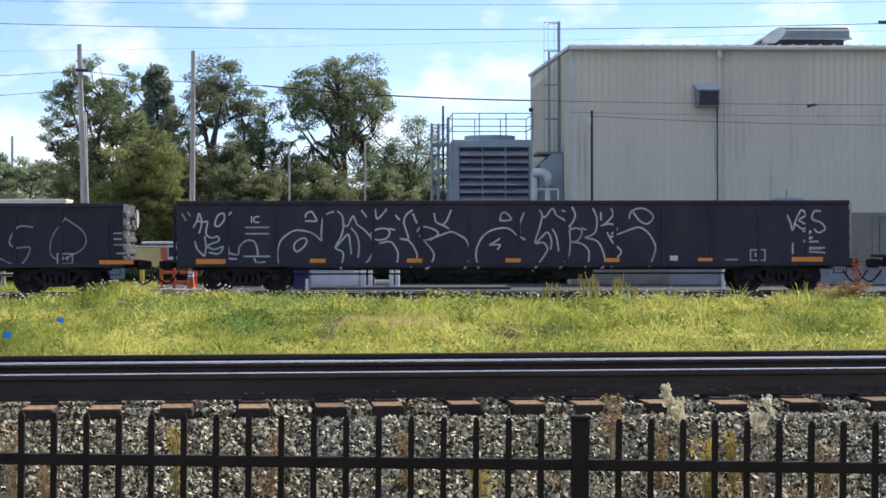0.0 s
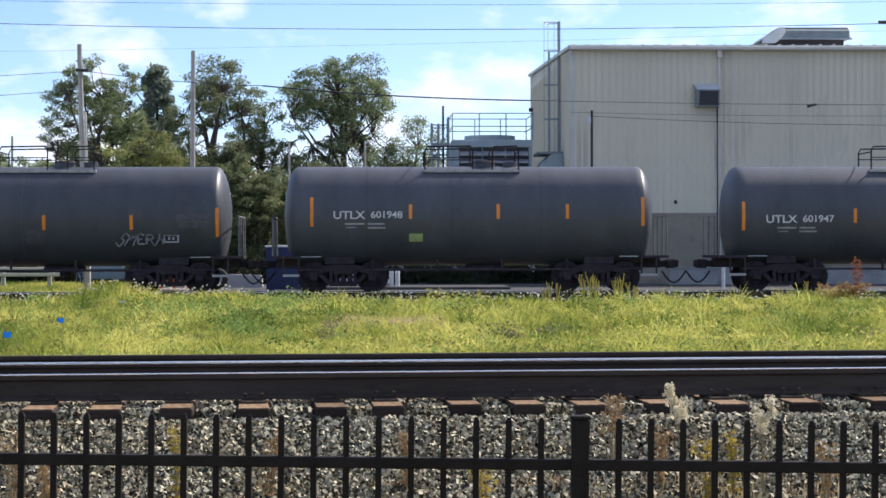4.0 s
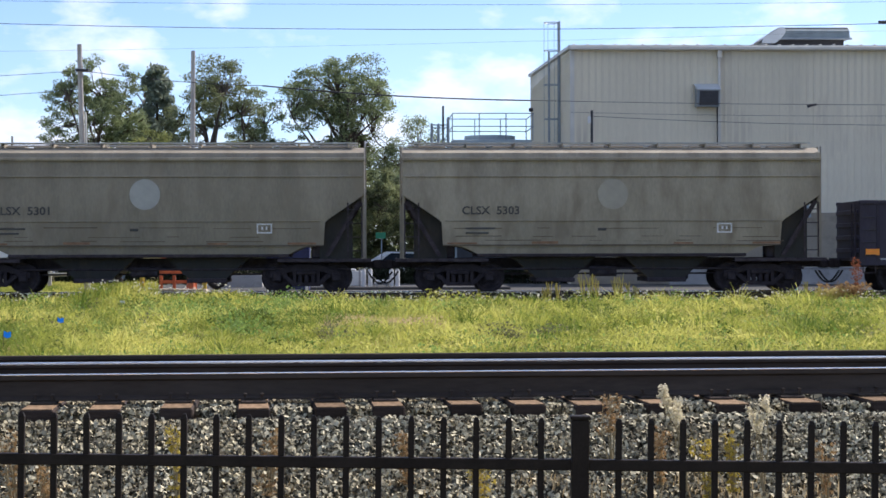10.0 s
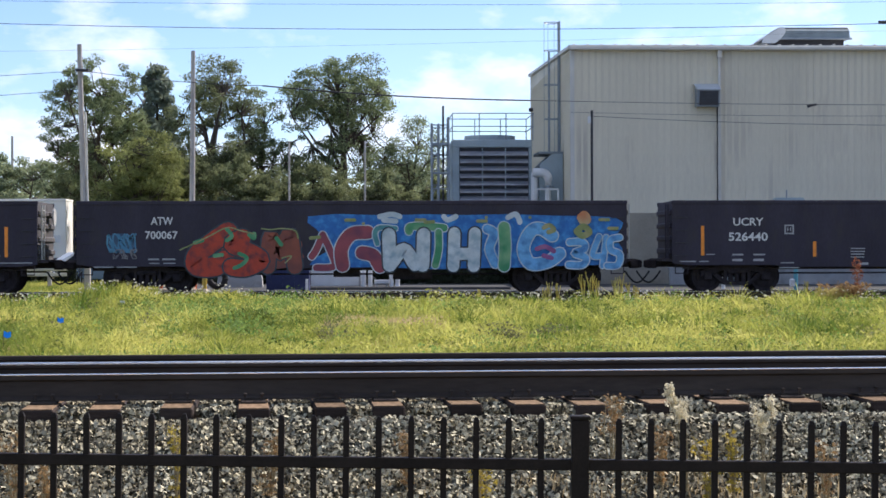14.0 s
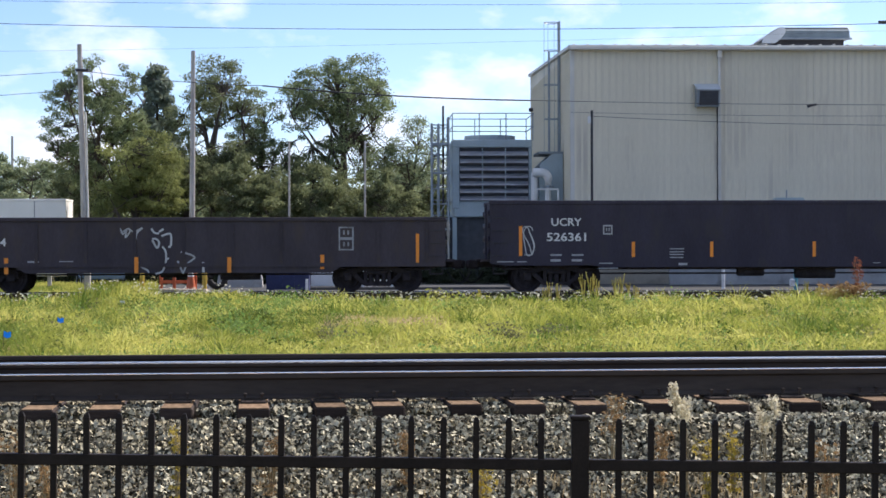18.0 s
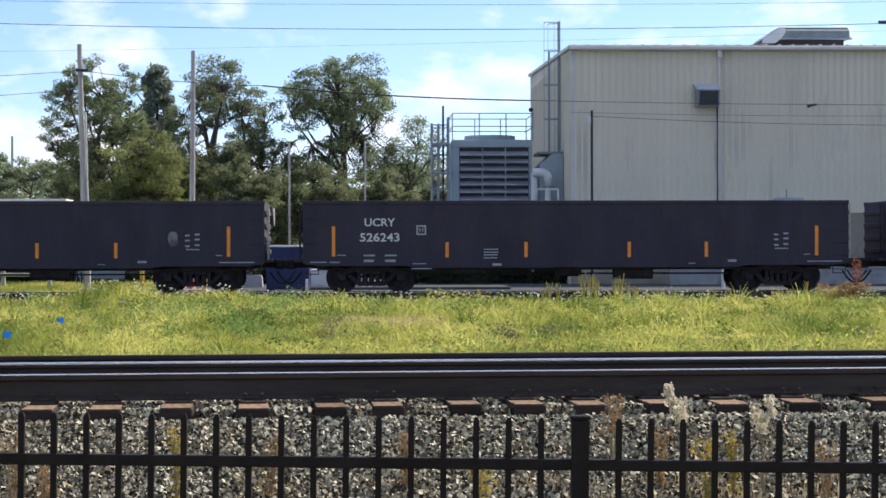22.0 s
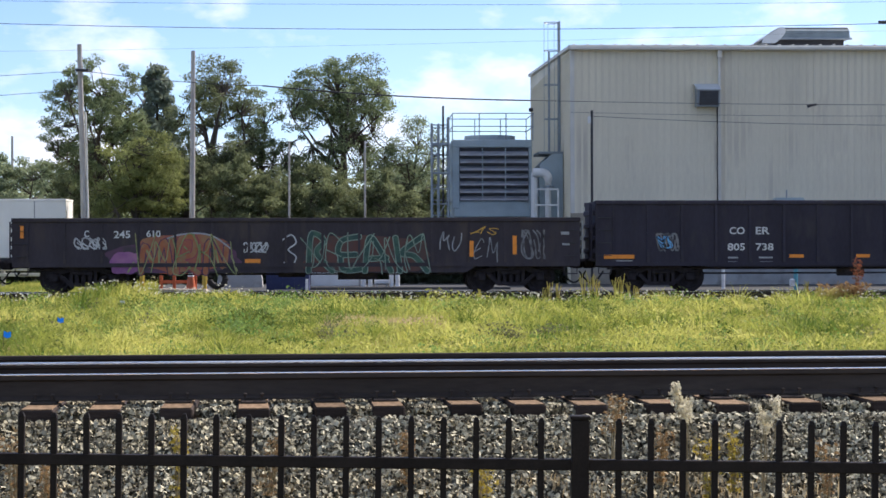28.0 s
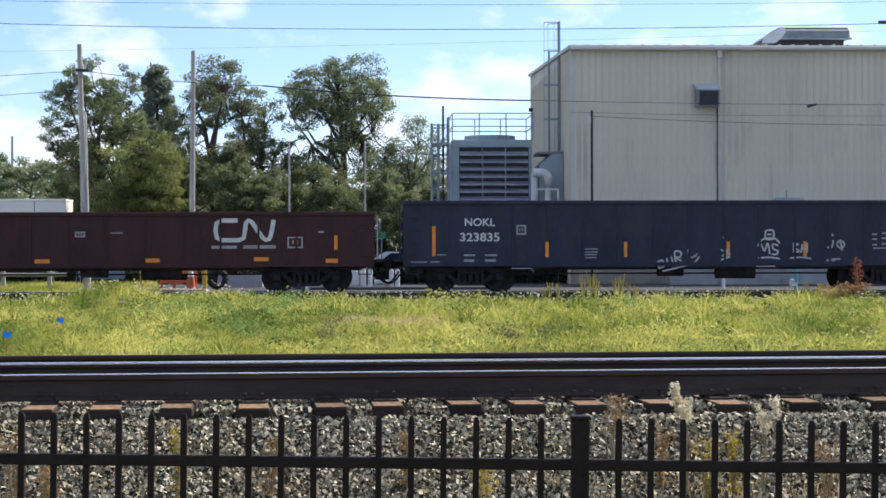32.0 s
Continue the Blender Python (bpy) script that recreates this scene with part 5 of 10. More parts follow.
PALE_TREAD = material("pale_tread", (0.40, 0.40, 0.39), 0.7, dark=0.6, light=1.2, scale=5)
DULL_STEEL = material("dull_steel", (0.17, 0.165, 0.165), 0.6, dark=0.6, light=1.3, scale=4)
AMBER = material("amber_reflector", (0.80, 0.26, 0.02), 0.4, dark=0.85, light=1.1, bump=0)
LETTER_WHITE = material("white_lettering", (0.66, 0.67, 0.68), 0.6, dark=0.7, light=1.1, scale=4, fine=40, bump=0)
LETTER_GREY = material("grey_stencil", (0.36, 0.37, 0.39), 0.6, dark=0.6, light=1.2, scale=4, fine=40, bump=0)
LETTER_DARK = material("dark_lettering", (0.05, 0.05, 0.05), 0.6, dark=0.7, light=1.3, bump=0)
LETTER_YELLOW = material("yellow_lettering", (0.62, 0.36, 0.05), 0.6, dark=0.8, light=1.1, bump=0)
LIME = material("lime_placard", (0.36, 0.46, 0.20), 0.5, dark=0.85, light=1.1, bump=0)


def spray(name, a, b, scale=1.6):
    return material(name, a, 0.6, dark=0.8, light=1.15, scale=2.5, fine=25, stain=b, stain_amount=0.55, stain_scale=scale, bump=0)


THIN_CHALK = spray("thin_chalk_spray", (0.30, 0.31, 0.33), (0.14, 0.145, 0.16), 3.0)
SPRAY_TEAL = spray("dull_teal_spray", (0.020, 0.06, 0.055), (0.05, 0.12, 0.085), 3.0)
SPRAY_ROSE = spray("dull_rose_spray", (0.34, 0.095, 0.06), (0.30, 0.16, 0.08), 3.0)
SPRAY_PLUM = spray("dull_plum_spray", (0.11, 0.04, 0.09), (0.05, 0.035, 0.05), 2.0)
SPRAY_DEEP = spray("deep_blue_spray", (0.018, 0.13, 0.42), (0.05, 0.26, 0.60), 4.0)
SPRAY_GREYISH = spray("grey_spray", (0.52, 0.58, 0.61), (0.30, 0.40, 0.47), 4.0)
CHALK = spray("chalk_white_spray", (0.50, 0.51, 0.53), (0.30, 0.31, 0.33))
FADED = spray("faded_grey_spray", (0.20, 0.20, 0.21), (0.06, 0.06, 0.065), 5.0)
SPRAY_BLUE = spray("blue_spray", (0.07, 0.22, 0.36), (0.12, 0.32, 0.46))
SPRAY_SKY = spray("sky_spray", (0.14, 0.38, 0.68), (0.06, 0.20, 0.46), 4.0)
SPRAY_CYAN = spray("cyan_spray", (0.24, 0.44, 0.52), (0.10, 0.30, 0.44), 3.0)
SPRAY_RED = spray("red_spray", (0.44, 0.05, 0.022), (0.16, 0.03, 0.035), 4.0)
SPRAY_MAROON = spray("maroon_spray", (0.28, 0.06, 0.08), (0.16, 0.04, 0.08))
SPRAY_GREEN = spray("green_spray", (0.05, 0.26, 0.12), (0.20, 0.38, 0.20))
SPRAY_PURPLE = spray("purple_spray", (0.24, 0.08, 0.24), (0.40, 0.18, 0.30))
SPRAY_ORANGE = spray("orange_spray", (0.52, 0.20, 0.09), (0.48, 0.36, 0.20))
SPRAY_PALE = spray("pale_spray", (0.52, 0.58, 0.62), (0.34, 0.44, 0.52))
SPRAY_EMBER = spray("dull_ember_spray", (0.36, 0.115, 0.05), (0.30, 0.18, 0.09), 5.0)
SPRAY_DUSK = spray("dusky_blue_spray", (0.04, 0.085, 0.15), (0.06, 0.12, 0.20), 4.0)
SPRAY_SMOKE = spray("smoke_grey_spray", (0.125, 0.115, 0.125), (0.06, 0.055, 0.065), 4.0)
SPRAY_WINE = spray("dark_wine_spray", (0.10, 0.035, 0.03), (0.06, 0.04, 0.04), 3.0)
SPRAY_MINT = spray("faded_mint_spray", (0.22, 0.30, 0.24), (0.14, 0.17, 0.15), 3.0)
SPRAY_STEEL = spray("steel_blue_spray", (0.095, 0.20, 0.275), (0.14, 0.25, 0.31), 2.5)
SPRAY_FROST = spray("frosted_blue_spray", (0.22, 0.33, 0.37), (0.15, 0.26, 0.31), 3.0)
SPRAY_BRICK = spray("brick_red_spray", (0.24, 0.065, 0.04), (0.16, 0.05, 0.045), 2.0)
SPRAY_OLIVE = spray("olive_spray", (0.22, 0.26, 0.10), (0.34, 0.32, 0.16), 3.0)
SPRAY_TEALISH = spray("teal_spray", (0.06, 0.22, 0.26), (0.10, 0.30, 0.30), 3.0)
SPRAY_KHAKI = spray("khaki_spray", (0.185, 0.18, 0.12), (0.22, 0.17, 0.12), 3.0)
SPRAY_SEA = spray("sea_green_spray", (0.13, 0.30, 0.26), (0.22, 0.34, 0.20), 3.0)
SPRAY_LILAC = spray("lilac_grey_spray", (0.36, 0.35, 0.38), (0.26, 0.30, 0.38), 2.0)
SPRAY_DARK = spray("dark_spray", (0.03, 0.045, 0.06), (0.05, 0.06, 0.08))

HALF = 1.5          # half the width of a wagon
TRAIN = []          # (wagon, place along the train, [(wheelset, place on the wagon)])


# -- shared running gear --
def wheelset_mesh():
    bm = bmesh.new()
    for s in (-1, 1):
        rod(bm, (0, s * 0.69, 0), (0, s * 0.82, 0), 0.457, 0.452, seg=28)
        rod(bm, (0, s * 0.66, 0), (0, s * 0.69, 0), 0.485, 0.485, seg=28)
        rod(bm, (0, s * 0.82, 0), (0, s * 0.845, 0), 0.37, 0.33, seg=20)
        rod(bm, (0, s * 0.84, 0), (0, s * 0.90, 0), 0.13, 0.11, seg=12)
        for k in range(5):
            a = k * 1.2566
            box(bm, 0.26 * math.cos(a) - 0.03, 0.26 * math.cos(a) + 0.03, s * 0.84 - 0.012, s * 0.84 + 0.012, 0.26 * math.sin(a) - 0.03, 0.26 * math.sin(a) + 0.03)
    rod(bm, (0, -1.0, 0), (0, 1.0, 0), 0.085, seg=10)
    return mesh_of(bm, STEEL_DARK, "wheelset")


def side_frame_mesh():
    """The cast side of a bogie: a bowed top chord, a dropped lower chord, windows and journal boxes."""
    bm = bmesh.new()
    top = [(-1.12, 0.46), (-1.10, 0.62), (-0.72, 0.72), (-0.40, 0.84), (0.40, 0.84), (0.72, 0.72), (1.10, 0.62), (1.12, 0.46), (0.78, 0.46), (0.70, 0.56), (0.42, 0.64), (0.34, 0.64), (-0.34, 0.64), (-0.42, 0.64), (-0.70, 0.56), (-0.78, 0.46)]
    prism(bm, top, -0.07, 0.07)
    prism(bm, [(-0.74, 0.50), (-0.62, 0.56), (-0.34, 0.30), (0.34, 0.30), (0.62, 0.56), (0.74, 0.50), (0.40, 0.19), (-0.40, 0.19)], -0.07, 0.07)
    for s in (-1, 1):
        box(bm, s * 0.36 - 0.05, s * 0.36 + 0.05, -0.075, 0.075, 0.28, 0.66)
        box(bm, s * 0.89 - 0.13, s * 0.89 + 0.13, -0.1, 0.1, 0.34, 0.60, bevel=0.03)
    for sx in (-0.2, 0.0, 0.2):
        rod(bm, (sx, 0, 0.3), (sx, 0, 0.55), 0.075, seg=10)
    box(bm, -0.3, 0.3, -0.12, 0.10, 0.54, 0.66, bevel=0.02)
    return mesh_of(bm, STEEL_DARK, "side_frame")


def bolster_mesh():
    bm = bx(-0.2, 0.2, -1.0, 1.0, 0.5, 0.72, bevel=0.03)
    box(bm, -0.9, 0.9, -0.3, 0.3, 0.42, 0.5)
    rod(bm, (0, 0, 0.72), (0, 0, 0.86), 0.18, seg=12)
    return mesh_of(bm, STEEL_DARK, "bolster")


def coupler_mesh():
    bm = bx(-0.45, 0.35, -0.09, 0.09, 0.74, 0.94, bevel=0.02)
    box(bm, 0.3, 0.62, -0.2, 0.14, 0.70, 0.98, bevel=0.05)
    box(bm, 0.55, 0.72, -0.03, 0.16, 0.72, 0.96, bevel=0.04)
    return mesh_of(bm, STEEL_DARK, "coupler")


def hose_mesh():
    bm = bmesh.new()
    pts = [Vector((0.15 + 0.75 * i / 10, -0.3, 0.62 - 0.36 * math.sin(math.pi * i / 10))) for i in range(11)]
    tube(bm, pts, 0.03, 6)
    return mesh_of(bm, RUBBER, "air_hose")


def ladder_mesh(h, mat, w=0.42, rungs=5):
    bm = bmesh.new()
    for s in (-w / 2, w / 2):
        box(bm, s - 0.022, s + 0.022, -0.02, 0.02, 0, h)
    for i in range(rungs):
        z = h * (i + 0.5) / rungs
        rod(bm, (-w / 2, -0.01, z), (w / 2, -0.01, z), 0.016, seg=6)
    return mesh_of(bm, mat, "ladder")


WHEELS, SIDE_FRAME, BOLSTER, COUPLER, HOSE = wheelset_mesh(), side_frame_mesh(), bolster_mesh(), coupler_mesh(), hose_mesh()
LADDERS = {}


def ladder_part(w, x, y, z0, z1, rz, rungs=5, mat=None):
    key = round(z1 - z0, 2), rungs, (mat or LADDER_GREY).name
    if key not in LADDERS:
        LADDERS[key] = ladder_mesh(z1 - z0, mat or LADDER_GREY, rungs=rungs)
    part("ladder", LADDERS[key], None, w).matrix_basis = pose(x, y, z0, 0, 0, rz)


def running_gear(w, length, place, inset=2.0, hose=True):
    """Two bogies, four wheelsets, couplers, hoses and brake rigging; notes the wagon for the motion."""
    axles = []
    for s in (-1, 1):
        cx = s * (length / 2 - inset)
        b = part("bolster", BOLSTER, None, w)
        b.location = (cx, 0, 0)
        for sy in (-1, 1):
            part("side_frame", SIDE_FRAME, None, w).location = (cx, sy * 1.0, 0)
        for ax in (-0.89, 0.89):
            o = part("wheelset", WHEELS, None, w)
            o.location = (cx + ax, 0, 0.457)
            axles.append((o, cx + ax))
        c = part("coupler", COUPLER, None, w)
        c.matrix_basis = pose(s * (length / 2 - 0.05), 0, 0, 0, 0, 0 if s > 0 else 180)
        if hose:
            part("air_hose", HOSE, None, w).matrix_basis = pose(s * (length / 2 - 0.05), 0, 0, 0, 0, 0 if s > 0 else 180)
    TRAIN.append((w, place, axles))


def centre_sill(w, length, z=0.72):
    part("centre_sill", bx(-length / 2 + 0.3, length / 2 - 0.3, -0.25, 0.25, z, z + 0.32), UNDER, w)
    cyl = part("brake_cylinder", rod(bmesh.new(), (-0.6, -0.75, 0.62), (0.2, -0.75, 0.62), 0.16, seg=14), UNDER, w)
    part("air_tank", rod(bmesh.new(), (1.2, -0.7, 0.58), (2.4, -0.7, 0.58), 0.2, seg=14), UNDER, w)
    part("brake_rod", rod(bmesh.new(), (-length / 2 + 2.4, -0.5, 0.55), (length / 2 - 2.4, -0.5, 0.55), 0.03, seg=6), UNDER, w)
    part("train_pipe", rod(bmesh.new(), (-length / 2 + 0.4, -0.95, 0.7), (length / 2 - 0.4, -0.95, 0.7), 0.035, seg=6), UNDER, w)


# -- marks on the sides; x from the wagon's left end, z from the rail --
FONT_CACHE = {}


def letters(w, text, x, z, wide, high, mat, y, name="lettering", fat=0.0, shear=0.0):
    """Letters cut as a thin sheet, set to the given width and height."""
    key = text, fat, shear, mat.name
    if key not in FONT_CACHE:
        cu = bpy.data.curves.new("letters", "FONT")
        cu.body, cu.extrude, cu.resolution_u, cu.offset, cu.shear = text, 0.002, 3, fat + 0.018, shear
        tmp = bpy.data.objects.new("letters", cu)
        me = bpy.data.meshes.new_from_object(tmp)
        bpy.data.objects.remove(tmp)
        me.materials.clear()
        me.materials.append(mat)
        co = np.empty(len(me.vertices) * 3, dtype=np.float32)
        me.vertices.foreach_get("co", co)
        co = co.reshape(-1, 3)
        FONT_CACHE[key] = me, co.min(0), co.max(0)
    me, lo, hi = FONT_CACHE[key]
    sx, sz = wide / (hi[0] - lo[0]), high / (hi[1] - lo[1])
    ob = part(name, me, None, w)
    ob.matrix_basis = Matrix.Translation((x - lo[0] * sx, y - 0.003, z - lo[1] * sz)) @ Matrix.Rotation(radians(90), 4, "X") @ Matrix.Diagonal((sx, sz, 1, 1))
    return ob


def plates(w, name, mat, rows, y, thick=0.004, label=""):
    """Small flat plates or painted bars, each an object: x, z, width, height."""
    for x, z, wd, h in rows:
        part(name, bx(x, x + wd, y - thick, y, z, z + h), mat, w, label)


def stencil(w, mat, rows, y):
    """Lines of small print, as plain bars in one sheet."""
    bm = bmesh.new()
    for x, z, wd, h in rows:
        box(bm, x, x + wd, y - 0.003, y, z, z + h)
    if rows:
        tagged(part("stencil_print", bm, mat, w), kind="stuff")


def sign_frame(w, mat, x, z, wd, h, y, split=True):
    bm = bmesh.new()
    t = 0.045
    box(bm, x, x + wd, y - 0.004, y, z, z + t)
    box(bm, x, x + wd, y - 0.004, y, z + h - t, z + h)
    box(bm, x, x + t, y - 0.004, y, z + t, z + h - t)
    box(bm, x + wd - t, x + wd, y - 0.004, y, z + t, z + h - t)
    if split:
        box(bm, x + wd * 0.3, x + wd * 0.42, y - 0.004, y, z + h * 0.35, z + h * 0.7)
        box(bm, x + wd * 0.58, x + wd * 0.7, y - 0.004, y, z + h * 0.35, z + h * 0.7)
    part("data_frame", bm, mat, w)


def ribbon(bm, pts, width, y, rise=0.0):
    """A flat painted stroke through the points (x, z)."""
    prev = None
    n = len(pts)
    for i, (x, z) in enumerate(pts):
        a, b = pts[max(0, i - 1)], pts[min(n - 1, i + 1)]
        dx, dz = b[0] - a[0], b[1] - a[1]
        d = math.hypot(dx, dz) or 1
        k = width / 2
        yy = y - rise * i
        q = bm.verts.new((x - dz / d * k, yy, z + dx / d * k)), bm.verts.new((x + dz / d * k, yy, z - dx / d * k))
        if prev:
            bm.faces.new((prev[0], prev[1], q[1], q[0]))
        prev = q
    return bm


def scrawl(w, mat, x, z, wd, h, y, seed, count=6, width=0.05, name="spray_tag"):
    """A run of quick looping spray strokes, crossing one another."""
    rng = random.Random(seed)
    s = wd / count
    for i in range(count):
        bm = bmesh.new()
        cx = x + s * (i + 0.5)
        for stroke in range(2):
            f1, f2 = rng.uniform(0.6, 1.5), rng.uniform(0.5, 1.3)
            p1, p2, p3 = rng.uniform(0, 6.28), rng.uniform(0, 6.28), rng.uniform(0, 6.28)
            lean, reach = rng.uniform(-0.2, 0.35), rng.uniform(0.35, 0.62)
            pts = []
            for j in range(23):
                u = j / 22
                px = reach * math.sin(2 * math.pi * f1 * u + p1) + 0.10 * math.sin(2 * math.pi * 2.7 * u + p3)
                pz = 0.5 + 0.46 * math.sin(2 * math.pi * f2 * u + p2)
                pts.append((cx + s * (px + lean * (pz - 0.5)), z + h * pz))
            ribbon(bm, pts, width * rng.uniform(0.75, 1.1), y - 0.003 - 0.0004 * stroke)
        part(name, bm, mat, w)


def blob(w, mat, x, z, wd, h, y, seed, name="spray_patch", power=2.6):
    """A soft-edged painted patch with an uneven outline."""
    bm = bmesh.new()
    n = 44
    y -= 0.0004 * sum(1 for c in w.children if c.name.startswith("spray_patch"))
    vs = []
    for i in range(n):
        a = 2 * math.pi * i / n
        c, s = math.cos(a), math.sin(a)
        r = (abs(c) ** power + abs(s) ** power) ** (-1 / power)
        r *= 0.92 + 0.16 * noise.noise(Vector((c * 2.2 + seed, s * 2.2, seed * 0.7)))
        vs.append(bm.verts.new((x + wd / 2 * (1 + c * r), y - 0.001, z + h / 2 * (1 + s * r))))
    bm.faces.new(vs)
    part(name, bm, mat, w)


# Hand-drawn letters: strokes of points on a grid of ten by ten (a = 10), x before z.
STROKES = {"A": "00 35 5a 75 a0|24 83", "B": "10 15 1a|0a 79 86 25 93 80 00", "C": "98 5a 17 13 50 92", "D": "8a 75 80|74 46 03 30 72", "E": "99 4a 15 11 50 91|15 75",
           "F": "10 15 1a|0a 5a 99|15 76", "G": "98 5a 17 13 50 92 95 55", "H": "1a 15 10|9a 95 90|15 95", "I": "5a 65 50", "K": "1a 25 10|9a 55 25 64 a0",
           "L": "2a 15 10 50 91", "M": "00 16 2a 54 8a 96 a0", "N": "00 15 1a 54 90 95 9a", "O": "5a 17 13 50 93 97 5a", "P": "10 15 1a|0a 7a 97 64 14", "R": "10 15 1a|0a 7a 97 65 14 55 a0",
           "S": "98 5a 27 55 93 50 12", "T": "5a 65 50|09 5a a9", "U": "1a 13 50 93 9a", "V": "0a 34 50 74 aa", "W": "0a 14 20 56 80 94 aa", "3": "19 5a 87 45 93 50 11", "5": "9a 2a 16 76 93 50 11",
           "6": "8a 37 12 50 93 65 24", "d": "00 03 27 59 8a|33 46 54 42 33", "m": "10 36 3a 54 50|6a 74 80", "k": "10 25 2a|9a 75 45 74 90 a1", "Q": "7a 48 57 79 7a|79 73 70"}


